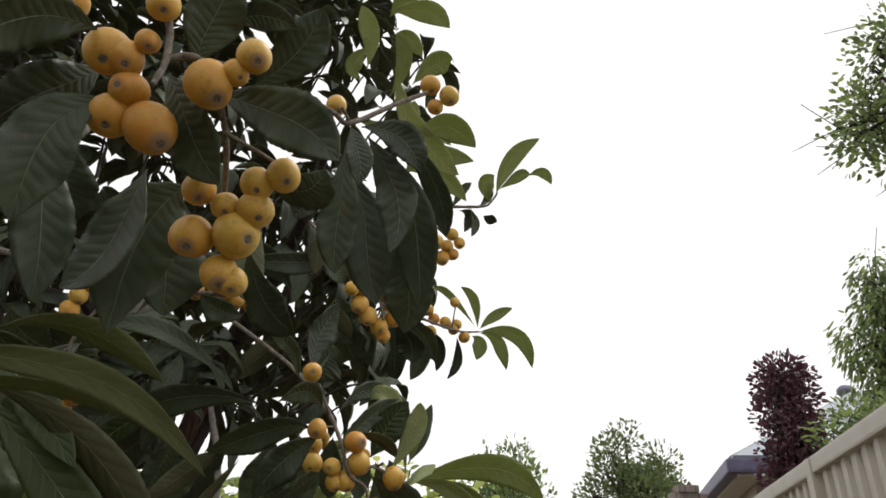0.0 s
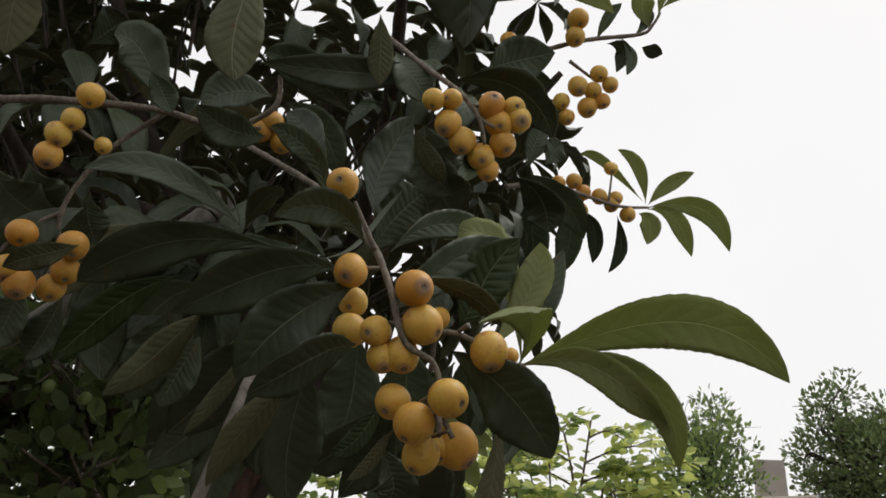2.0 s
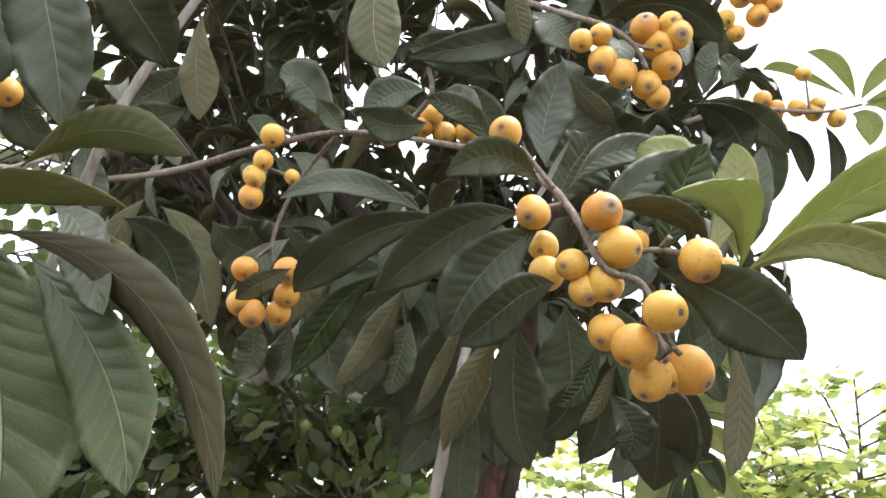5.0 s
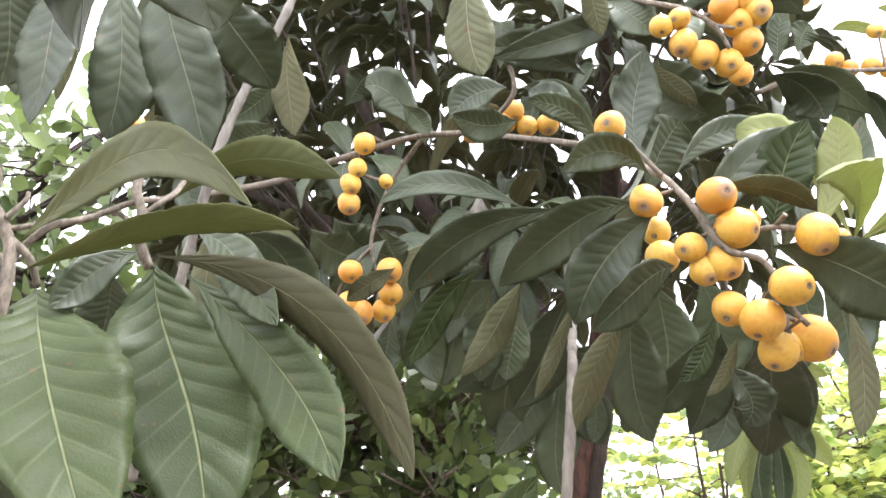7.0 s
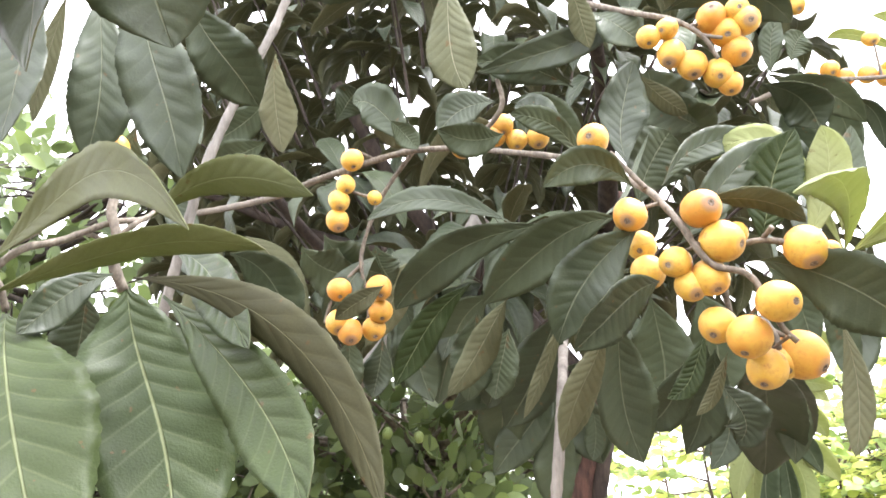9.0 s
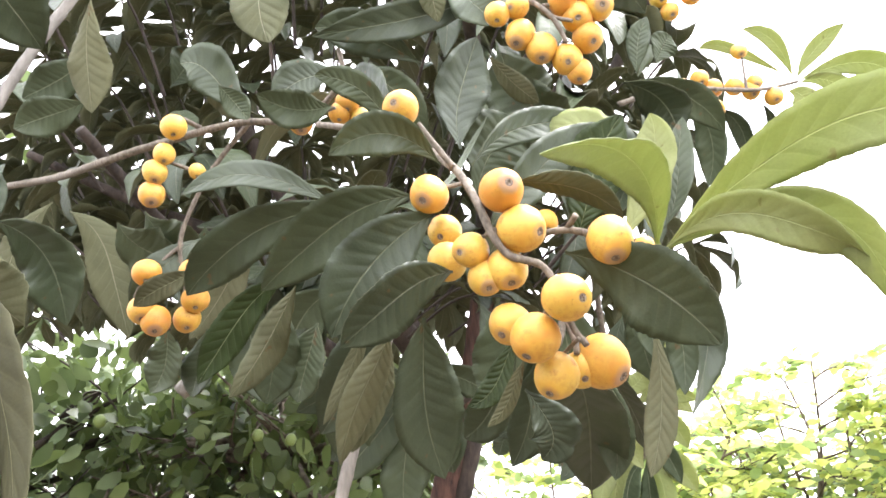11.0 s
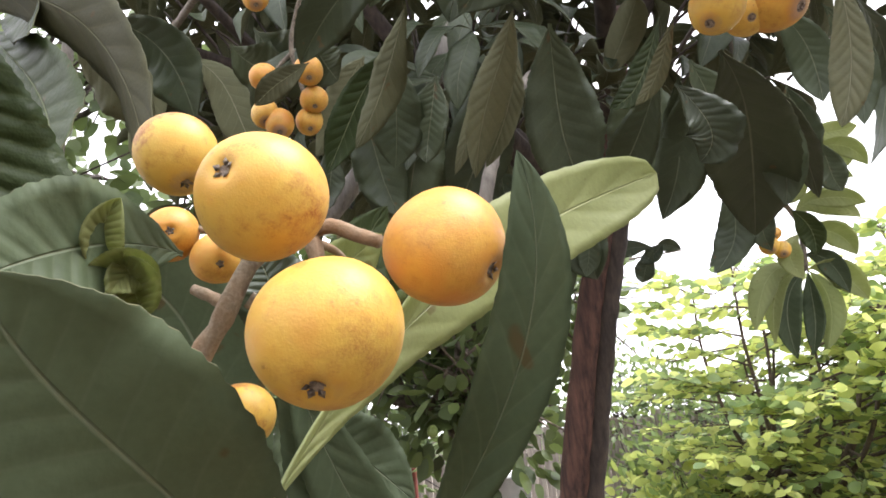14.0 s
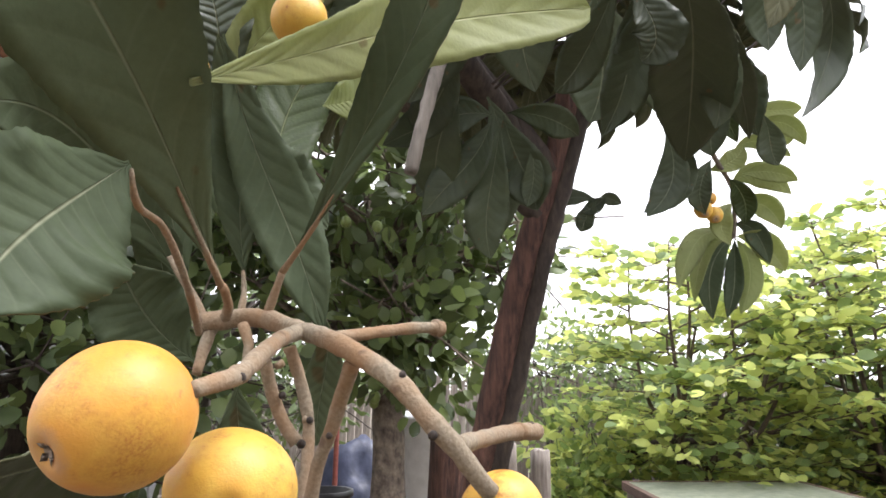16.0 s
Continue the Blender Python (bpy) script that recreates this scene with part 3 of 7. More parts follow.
def small_leaf_material(name, dark, light, rough=0.45, clear=0.3):
    m, n, l, b = material(name)
    isl = n.new("ShaderNodeNewGeometry").outputs["Random Per Island"]
    a = grain(n, l, 7.0, 2.0)
    col = ramp(n, l, calc(n, l, "ADD", calc(n, l, "MULTIPLY", isl, 0.6), calc(n, l, "MULTIPLY", a, 0.5)), (0.2, dark), (0.85, light))
    l.new(col, b.inputs["Base Color"])
    b.inputs["Roughness"].default_value = rough
    tr = n.new("ShaderNodeBsdfTranslucent")
    l.new(mix(n, l, "MIX", 0.4, col, (*[min(1, 1.8 * c) for c in light], 1)), tr.inputs[0])
    ms = n.new("ShaderNodeMixShader")
    ms.inputs[0].default_value = clear
    l.new(b.outputs[0], ms.inputs[1])
    l.new(tr.outputs[0], ms.inputs[2])
    l.new(ms.outputs[0], n["Material Output"].inputs[0])
    return m


BRIGHT = small_leaf_material("yellow_green_foliage", (0.24, 0.30, 0.07), (0.52, 0.56, 0.17), 0.5, 0.55)
CITRUS = small_leaf_material("dark_round_foliage", (0.025, 0.042, 0.014), (0.17, 0.225, 0.07), 0.4, 0.28)
GREY_GREEN = small_leaf_material("grey_green_foliage", (0.06, 0.095, 0.035), (0.17, 0.22, 0.09), 0.5, 0.28)
PURPLE = small_leaf_material("purple_foliage", (0.05, 0.02, 0.03), (0.15, 0.065, 0.085), 0.45, 0.2)
LEAFY = small_leaf_material("mid_green_foliage", (0.08, 0.135, 0.04), (0.22, 0.29, 0.10), 0.5, 0.35)
FRESH = small_leaf_material("fresh_green_foliage", (0.10, 0.165, 0.045), (0.28, 0.355, 0.11), 0.5, 0.4)


def clump_tree(name, label, category, foot, centre, radii, clumps, leaves, leaf_len, leaf_w, mats, bark, seed, droop=0.0, girth=0.05, puff=0.16, flat=1.0, stems=1, hollow=0.35, level=0.0, oval=False):
    """A tree or shrub whose crown is many leaf clumps, each at the end of its own limb."""
    rng = random.Random(seed)
    root = thing(name, label, category, foot)
    o, c = Vector(foot), Vector(centre) - Vector(foot)
    heads = []
    for k in range(stems):
        a = 6.28 * k / stems + rng.uniform(-0.4, 0.4)
        top = c + Vector((math.cos(a) * radii[0], math.sin(a) * radii[1], -radii[2])) * (0.35 if stems > 1 else 0.0)
        mid = Vector((top.x * 0.45 + rng.uniform(-0.08, 0.08), top.y * 0.45 + rng.uniform(-0.08, 0.08), top.z * 0.5))
        v, f = tube([(top.x * 0.1, top.y * 0.1, -0.08), mid, top], (girth, girth * 0.55), 10, 0.08, rng)
        part("trunk", mesh_of("trunk", v, f, [bark]), root)
        heads += [mid.lerp(top, 0.5), top]
    pieces, spots = [], []
    middles = []
    while len(middles) < clumps:
        q = Vector((rng.uniform(-1, 1), rng.uniform(-1, 1), rng.uniform(-1, 1)))
        if hollow < q.length < 1:
            middles.append(c + Vector((q.x * radii[0], q.y * radii[1], q.z * radii[2])))
    for q in middles:
        h = min(heads, key=lambda p: (p - q).length + rng.uniform(0, 0.3))
        bow = h.lerp(q, 0.5) + Vector((rng.gauss(0, 0.05), rng.gauss(0, 0.05), rng.gauss(0, 0.05)))
        pieces.append(tube([h, bow, q], (girth * 0.32, girth * 0.1), 5, 0.08, rng, False, 5))
        for k in range(3):
            e = q + Vector((rng.gauss(0, puff * 1.4), rng.gauss(0, puff * 1.4), rng.gauss(0, puff * flat)))
            pieces.append(tube([q.lerp(h, 0.25), q, e], (girth * 0.12, girth * 0.04), 4, 0.05, rng, False, 3))
    for k in range(leaves):
        q = middles[k % clumps]
        o3 = Vector((rng.gauss(0, 1), rng.gauss(0, 1), rng.gauss(0, 1)))
        o3 *= min(1.0, 1.7 / o3.length) * puff
        p = q + Vector((o3.x, o3.y, o3.z * flat))
        h = (p - q).normalized() + Vector((0, 0, rng.uniform(-0.4, 0.35) - droop))
        spots.append((p, h, leaf_len * rng.uniform(0.55, 1.25), leaf_w * rng.uniform(0.7, 1.2), rng.randrange(len(mats))))
    v, f = joined(pieces)
    tagged(part("limb", mesh_of("limb", v, f, [bark]), root), kind="stuff")
    tagged(part("crown", simple_leaves("crown", spots, mats, seed, level, oval), root), kind="stuff")
    return root



def tiered_shrub(name, label, foot, centre, radii, stems, tiers, leaf_len, leaf_w, mats, bark, seed, thin=0.0):
    """A broad-leaved shrub: crooked stems, level boughs in tiers, twigs with flat leaves set alternately along them."""
    rng = random.Random(seed)
    root = thing(name, label, "shrub", foot)
    c, up = Vector(centre) - Vector(foot), Vector((0, 0, 1))
    pieces, spots = [], []
    for k in range(stems):
        a = 6.283 * (k + rng.uniform(-0.3, 0.3)) / stems
        out = Vector((math.cos(a) * radii[0], math.sin(a) * radii[1], 0))
        reach = rng.uniform(0.35, 0.72)
        tall = c.z + radii[2] * rng.uniform(0.45, 0.95) * (1 - thin * (k % 3 == 0) * 0.3)
        way = [Vector((out.x * 0.08, out.y * 0.08, -0.06))]
        for u in (0.25, 0.5, 0.75, 1.0):
            way.append(Vector((c.x * u, c.y * u, tall * u)) + out * reach * u ** 0.8 + Vector((rng.gauss(0, 0.06), rng.gauss(0, 0.06), 0)))
        v, f = tube(way, (0.032, 0.008), 8, 0.1, rng)
        part("stem", mesh_of("stem", v, f, [bark]), root)
        for e in range(12):
            a2 = e * 2.4 + rng.uniform(-0.4, 0.4)
            d = Vector((math.cos(a2), math.sin(a2), rng.uniform(-0.2, 0.9)))
            spots.append((way[3].lerp(way[4], 1 - 0.07 * e), d, leaf_len * rng.uniform(0.7, 1.1), leaf_w * rng.uniform(0.75, 1.1), rng.randrange(len(mats))))
        for j in range(tiers):
            u = 0.06 + 0.94 * (j + rng.uniform(0.0, 0.9)) / tiers
            i = min(3, int(u * 4))
            at = way[i].lerp(way[i + 1], u * 4 - i)
            b = a + rng.gauss(0, 1.25)
            ln = rng.uniform(0.5, 1.0) * math.sqrt(max(0.06, 1 - abs(u * 1.7 - 0.75) ** 2)) * radii[0] * 0.72
            go = Vector((math.cos(b), math.sin(b), rng.uniform(0.02, 0.34)))
            mid = at + go * ln * 0.5 + up * rng.uniform(0.0, 0.06)
            end = at + go * ln + up * rng.uniform(-0.08, 0.05)
            pieces.append(tube([at, mid, end], (0.012, 0.004), 5, 0.1, rng, False, 5))
            side = go.cross(up).normalized()
            for q in range(7):
                w = 0.3 + 0.7 * q / 6
                p0 = at.lerp(mid, w * 2) if w < 0.5 else mid.lerp(end, w * 2 - 1)
                hand = 1 if q % 2 else -1
                t = (go * 0.7 + side * hand * rng.uniform(0.35, 1.1) + up * rng.uniform(-0.15, 0.3)).normalized()
                if q == 6:
                    t = go.normalized()
                p1 = p0 + t * rng.uniform(0.16, 0.38)
                pieces.append(tube([p0, p0.lerp(p1, 0.5) + up * 0.01, p1], (0.005, 0.002), 4, 0.05, rng, False, 3))
                ts = t.cross(up).normalized()
                for e in range(6):
                    p = p0.lerp(p1, 0.2 + 0.16 * e)
                    d = t * 0.6 + ts * (1 if e % 2 else -1) * rng.uniform(0.5, 1.0) + up * rng.uniform(-0.45, 0.35)
                    if e == 5:
                        d = t + up * rng.uniform(-0.2, 0.2)
                    spots.append((p, d, leaf_len * rng.uniform(0.6, 1.15), leaf_w * rng.uniform(0.75, 1.15), rng.randrange(len(mats))))
    v, f = joined(pieces)
    tagged(part("bough", mesh_of("bough", v, f, [bark]), root), kind="stuff")
    tagged(part("crown", simple_leaves("crown", spots, mats, seed, 1.1, True), root), kind="stuff")
    return root


clump_tree("garden_tree", "dense dark green trees beyond the citrus", "tree", (-6.4, 4.6, 0), (-6.3, 4.6, 1.85), (1.9, 1.9, 1.35), 64, 4000, 0.11, 0.06, [CITRUS, GREY_GREEN], DARK_BARK, 41, girth=0.1, puff=0.26)
clump_tree("garden_tree", "dense green hedge tree at the garden side", "tree", (-6.0, 1.2, 0), (-6.0, 1.2, 1.95), (1.4, 1.8, 1.5), 58, 3500, 0.11, 0.06, [CITRUS, GREY_GREEN], DARK_BARK, 42, girth=0.1, puff=0.26)
clump_tree("hedge", "dense mid-green hedge behind the yellow-green shrubs", "hedge", (-1.7, 9.0, 0), (-1.7, 9.0, 1.0), (2.1, 0.55, 1.05), 90, 7000, 0.13, 0.065, [LEAFY, GREY_GREEN], DARK_BARK, 14, girth=0.04, puff=0.24, stems=5, hollow=0.0)
TWIGGY = bark_material("brown_shrub_bark", (0.045, 0.032, 0.022), (0.16, 0.115, 0.08), 90.0, 0.002)
bush = tiered_shrub("shrub", "bright yellow-green leafy shrub with broad leaves in tiers", (-2.5, 7.1, 0), (-2.0, 7.1, 1.40), (1.4, 1.05, 1.42), 11, 11, 0.14, 0.078, [BRIGHT, BRIGHT, FRESH, BRIGHT, LEAFY], TWIGGY, 11, 1.0)
tiered_shrub("shrub", "bright yellow-green shrub spreading over the lawn edge", (-0.9, 8.0, 0), (-0.70, 7.9, 1.60), (1.25, 0.9, 1.42), 11, 12, 0.14, 0.078, [BRIGHT, BRIGHT, FRESH, BRIGHT, LEAFY], TWIGGY, 12)
clump_tree("shrub", "low green shrub by the timber posts", "shrub", (-3.3, 6.4, 0), (-3.2, 6.5, 0.55), (0.7, 0.5, 0.5), 16, 1300, 0.13, 0.08, [FRESH, BRIGHT], DARK_BARK, 13, girth=0.025, puff=0.16, flat=0.6, stems=2)
clump_tree("citrus_tree", "dark green small tree with round leaves and green fruits", "tree", (-2.77, 3.61, 0), (-2.86, 3.6, 2.10), (0.85, 0.9, 0.80), 66, 3300, 0.115, 0.078, [CITRUS, CITRUS, GREY_GREEN], KNOTTY_BARK, 21, girth=0.115, puff=0.17, oval=True)
clump_tree("citrus_tree", "dark green small tree with round leaves in the shade", "tree", (-4.1, 2.3, 0), (-3.9, 2.2, 1.9), (1.0, 1.2, 1.1), 80, 3900, 0.125, 0.085, [CITRUS, GREY_GREEN], DARK_BARK, 22, girth=0.09, puff=0.18, oval=True)
clump_tree("citrus_tree", "small tree with light green round leaves", "tree", (-3.9, 1.3, 0), (-3.7, 1.4, 2.9), (0.9, 1.0, 1.0), 40, 1300, 0.11, 0.075, [CITRUS, GREY_GREEN], DARK_BARK, 23, girth=0.09, puff=0.18, oval=True)
clump_tree("garden_tree", "green tree behind the timber fence", "tree", (-5.4, 9.6, 0), (-5.3, 9.4, 1.35), (1.6, 1.2, 0.8), 40, 3600, 0.12, 0.06, [FRESH, GREY_GREEN], DARK_BARK, 24, girth=0.09, puff=0.24)
clump_tree("ornamental_plum", "purple-leaved upright plum tree behind the fence", "tree", (2.40, 5.0, 0), (2.44, 4.95, 2.78), (0.17, 0.17, 0.66), 60, 7200, 0.045, 0.026, [PURPLE], DARK_BARK, 31, girth=0.04, puff=0.075)
clump_tree("shrub", "green fern-leaved shrub behind the fence", "shrub", (2.66, 4.5, 0), (2.68, 4.5, 2.62), (0.40, 0.45, 0.28), 26, 3000, 0.055, 0.022, [FRESH, GREY_GREEN], DARK_BARK, 32, girth=0.03, puff=0.09, flat=0.7)
clump_tree("garden_tree", "dense round-headed green tree beyond the garden", "tree", (5.9, 23.2, 0), (5.9, 23.2, 4.9), (1.5, 1.4, 2.25), 64, 9500, 0.16, 0.09, [GREY_GREEN, CITRUS], DARK_BARK, 33, droop=-0.5, girth=0.22, puff=0.36)
clump_tree("garden_tree", "thin-topped light green tree beyond the shrubs", "tree", (0.7, 13.2, 0), (1.05, 13.35, 3.15), (0.75, 0.6, 1.4), 54, 3600, 0.11, 0.06, [FRESH, GREY_GREEN], DARK_BARK, 34, droop=-0.9, girth=0.06, puff=0.2)
clump_tree("garden_tree", "tree with drooping green leaves over the fence", "tree", (3.84, 5.56, 0), (3.84, 5.56, 3.7), (0.34, 0.5, 0.85), 56, 6800, 0.09, 0.025, [GREY_GREEN, FRESH], DARK_BARK, 35, droop=1.2, girth=0.06, puff=0.12)
clump_tree("garden_tree", "tall light-leaved tree standing over the fence", "tree", (3.45, 3.95, 0), (3.31, 3.82, 4.98), (0.5, 0.55, 0.75), 56, 4400, 0.06, 0.036, [GREY_GREEN, FRESH], DARK_BARK, 36, girth=0.07, puff=0.12)

v, f = tube([(-2.85, 6.65, 0.73), (-2.60, 6.83, 0.86), (-2.35, 7.04, 0.88), (-2.24, 7.16, 1.04), (-2.04, 7.34, 1.26), (-1.67, 7.78, 1.83), (-1.49, 7.99, 2.15)], (0.045, 0.022), 9, 0.12, random.Random(5))
part("limb", mesh_of("limb", v, f, [DARK_BARK]), bush, "crooked brown limb", pose(2.5, -7.1, 0))

# ---- the loquat tree ----
LOQUAT = thing("loquat_tree", "loquat tree with large ribbed leaves and clusters of ripe orange fruit", "tree")

# main fruiting spray
main_spray = branch(LOQUAT, "fruiting_branch", TWIG, [([(-0.5214, 1.3880, 2.1240), (-0.3326, 1.3229, 1.9873), (-0.2447, 1.2852, 1.8964), (-0.2182, 1.2708, 1.8579), (-0.1985, 1.2595, 1.8178), (-0.1904, 1.2583, 1.7934), (-0.1793, 1.2642, 1.7716), (-0.1556, 1.2740, 1.7578), (-0.1472, 1.2797, 1.7332), (-0.1420, 1.2849, 1.7056), (-0.1335, 1.2859, 1.6897)], 0.0044, 0.0025),
    ([(-0.2323, 1.2748, 1.8821), (-0.2443, 1.2670, 1.9062), (-0.2570, 1.2576, 1.9325)], 0.0031, 0.0027),
    ([(-0.1897, 1.2576, 1.7955), (-0.1714, 1.2836, 1.7937), (-0.1429, 1.3010, 1.7959), (-0.1180, 1.3097, 1.7856), (-0.1037, 1.3476, 1.7812), (-0.0886, 1.3932, 1.7879)], 0.0028, 0.0030),
    ([(-0.1403, 1.3017, 1.7979), (-0.1283, 1.2939, 1.8024)], 0.0024, 0.0028),
    ([(-0.2182, 1.2708, 1.8579), (-0.2370, 1.2603, 1.8547)], 0.0020, 0.0020),
    ([(-0.1904, 1.2583, 1.7934), (-0.2211, 1.2692, 1.7967)], 0.0019, 0.0015),
    ([(-0.1993, 1.2619, 1.8245), (-0.1807, 1.2593, 1.8275)], 0.0019, 0.0014),
    ([(-0.1472, 1.2797, 1.7332), (-0.1731, 1.2995, 1.7258)], 0.0018, 0.0014),
    ([(-0.1448, 1.2786, 1.7138), (-0.1425, 1.2989, 1.7276)], 0.0017, 0.0013),
    ([(-0.1372, 1.2808, 1.6947), (-0.1721, 1.3128, 1.6904)], 0.0017, 0.0014),
    ([(-0.1708, 1.3358, 1.7333), (-0.1710, 1.3259, 1.7123), (-0.1754, 1.3160, 1.6991)], 0.0035, 0.0025),
    ([(-0.1676, 1.3335, 1.7290), (-0.1616, 1.3335, 1.7104), (-0.1617, 1.3330, 1.6976)], 0.0034, 0.0025),
    ([(-0.1738, 1.3325, 1.7218), (-0.1812, 1.3237, 1.7155)], 0.0026, 0.0021),
    ([(-0.1649, 1.3337, 1.7187), (-0.1548, 1.3386, 1.7100)], 0.0026, 0.0021)], "brown felted twig bearing a heavy loquat cluster")
fruit(main_spray, (-0.2673, 1.2442, 1.9489), 0.0179, (0.21, -0.94, -0.27))
fruit(main_spray, (-0.2462, 1.2519, 1.8482), 0.0176, (0.10, -0.72, -0.69))
fruit(main_spray, (-0.1771, 1.2593, 1.8299), 0.0189, (0.72, -0.67, -0.21))
fruit(main_spray, (-0.2567, 1.2911, 1.8284), 0.0163, (0.11, -0.76, -0.65))
fruit(main_spray, (-0.1701, 1.2742, 1.7960), 0.0205, (0.88, -0.14, -0.46))
fruit(main_spray, (-0.2538, 1.2865, 1.7947), 0.0183, (-0.03, -0.75, -0.67))
fruit(main_spray, (-0.2141, 1.2625, 1.7858), 0.0157, (-0.16, -0.92, -0.37))
fruit(main_spray, (-0.1905, 1.2798, 1.7667), 0.0178, (0.34, -0.37, -0.86))
fruit(main_spray, (-0.1096, 1.3141, 1.7807), 0.0194, (0.17, -0.30, -0.94))
fruit(main_spray, (-0.1321, 1.2562, 1.7194), 0.0186, (0.86, -0.39, -0.33))
fruit(main_spray, (-0.1971, 1.2870, 1.7218), 0.0175, (-0.12, -0.73, -0.67))
fruit(main_spray, (-0.1654, 1.2636, 1.6977), 0.0195, (-0.24, -0.49, -0.84))
fruit(main_spray, (-0.1676, 1.2982, 1.6747), 0.0184, (-0.17, -0.53, -0.83))
fruit(main_spray, (-0.1487, 1.3538, 1.6922), 0.0227, (0.72, -0.12, -0.69))
fruit(main_spray, (-0.2096, 1.2754, 1.7628), 0.0151, (0.42, -0.44, -0.79))
fruit(main_spray, (-0.1691, 1.3232, 1.8201), 0.0122, (0.32, -0.44, -0.84))
fruit(main_spray, (-0.1010, 1.3808, 1.7959), 0.0091, (0.24, -0.53, -0.81))
fruit(main_spray, (-0.1648, 1.3453, 1.6876), 0.0161, (0.39, -0.60, -0.70))
leaf(main_spray, (-0.2458, 1.2748, 1.8900), (-0.2645, 1.2162, 1.9031), (-0.3010, 1.1803, 1.8769), 0.0415, (0.75, -0.36, -0.56), cup=0.2)
leaf(main_spray, (-0.2987, 1.2778, 1.9418), (-0.3162, 1.2382, 1.9939), (-0.3493, 1.2089, 2.0083), 0.0316, (0.41, -0.77, -0.48))
leaf(main_spray, (-0.2212, 1.2924, 1.8871), (-0.1861, 1.3482, 1.9474), (-0.1463, 1.4349, 1.9807), 0.0356, (0.91, -0.29, -0.29))
leaf(main_spray, (-0.3073, 1.4200, 2.0079), (-0.3003, 1.4204, 2.0884), (-0.2692, 1.4241, 2.1676), 0.0728, (0.78, -0.60, -0.17))
leaf(main_spray, (-0.2579, 1.2496, 1.8493), (-0.3253, 1.2155, 1.8310), (-0.4195, 1.2148, 1.7912), 0.0567, (0.36, -0.74, -0.57), cup=0.18)
leaf(main_spray, (-0.3688, 1.3053, 1.9033), (-0.5133, 1.2673, 1.8963), (-0.6105, 1.2670, 1.8522), 0.0610, (0.25, -0.74, -0.62), cup=0.18)
leaf(main_spray, (-0.4913, 1.3914, 1.9842), (-0.6002, 1.3485, 2.0534), (-0.7253, 1.3189, 2.0542), 0.0471, (0.31, -0.95, 0.05))
leaf(main_spray, (-0.2449, 1.2650, 1.8364), (-0.2879, 1.2246, 1.7866), (-0.3306, 1.2170, 1.7248), 0.0650, (0.71, -0.65, -0.26), cup=0.16)
leaf(main_spray, (-0.2354, 1.2659, 1.7736), (-0.2561, 1.2166, 1.7427), (-0.3003, 1.1947, 1.7055), 0.0518, (0.82, -0.29, -0.49))
leaf(main_spray, (-0.1517, 1.3155, 1.7827), (-0.0885, 1.3285, 1.7379), (-0.0497, 1.3441, 1.6832), 0.0714, (-0.15, -0.90, -0.41))
leaf(main_spray, (-0.1858, 1.2933, 1.8554), (-0.1408, 1.3258, 1.8495), (-0.1142, 1.3795, 1.8309), 0.0309, (-0.12, 0.36, 0.93))
leaf(main_spray, (-0.1199, 1.4274, 1.7353), (-0.1232, 1.4142, 1.6588), (-0.1389, 1.3964, 1.6001), 0.0284, (-0.34, 0.93, -0.17))
leaf(main_spray, (-0.3388, 1.3082, 1.7402), (-0.3559, 1.3085, 1.6946), (-0.3854, 1.3030, 1.6450), 0.0293, (-0.83, 0.41, 0.38))
leaf(main_spray, (-0.2090, 1.3324, 1.7065), (-0.2288, 1.3359, 1.6762), (-0.2541, 1.3326, 1.6517), 0.0147, (-0.38, 0.87, 0.31))
leaf(main_spray, (-0.4119, 1.2516, 1.8052), (-0.4699, 1.2732, 1.7680), (-0.5381, 1.2810, 1.7197), 0.0417, (-0.05, 0.92, 0.39))
leaf(main_spray, (-0.5251, 1.3404, 1.8436), (-0.5507, 1.3533, 1.7890), (-0.5772, 1.3671, 1.7314), 0.0642, (0.65, -0.61, -0.45))
leaf(main_spray, (-0.4996, 1.3718, 1.8165), (-0.5241, 1.3785, 1.7744), (-0.5462, 1.3876, 1.7308), 0.0705, (0.05, -0.98, -0.21))
leaf(main_spray, (-0.2539, 1.4132, 1.6969), (-0.2421, 1.4410, 1.6597), (-0.2599, 1.4440, 1.6325), 0.0579, (0.81, -0.50, -0.31))

# pale new shoot beside the main cluster
leaf(main_spray, (-0.0889, 1.3900, 1.7880), (0.0560, 1.2860, 1.8010), (0.1515, 1.2600, 1.7390), 0.0500, (-0.40, -0.85, -0.31), "young", cup=0.12)
leaf(main_spray, (-0.0889, 1.3900, 1.7880), (0.0300, 1.2900, 1.7500), (0.0640, 1.3000, 1.6720), 0.0340, (-0.38, -0.87, -0.31), "young", cup=0.2)
leaf(main_spray, (-0.0889, 1.3900, 1.7880), (0.0040, 1.2800, 1.7520), (0.0620, 1.2950, 1.7000), 0.0330, (-0.72, -0.68, 0.14), "young", cup=0.25)
leaf(main_spray, (-0.0914, 1.3797, 1.7854), (-0.0526, 1.2215, 1.7853), (-0.0652, 1.0848, 1.7319), 0.0380, (0.37, 0.20, -0.91), "young", cup=0.25)
leaf(main_spray, (-0.0918, 1.4226, 1.8265), (-0.0833, 1.4195, 1.8910), (-0.0802, 1.4175, 1.9471), 0.0290, (0.25, -0.97, -0.07), "young")
leaf(main_spray, (-0.0939, 1.4430, 1.8348), (-0.0701, 1.4525, 1.8945), (-0.0534, 1.4554, 1.9579), 0.0316, (0.35, -0.94, -0.02))
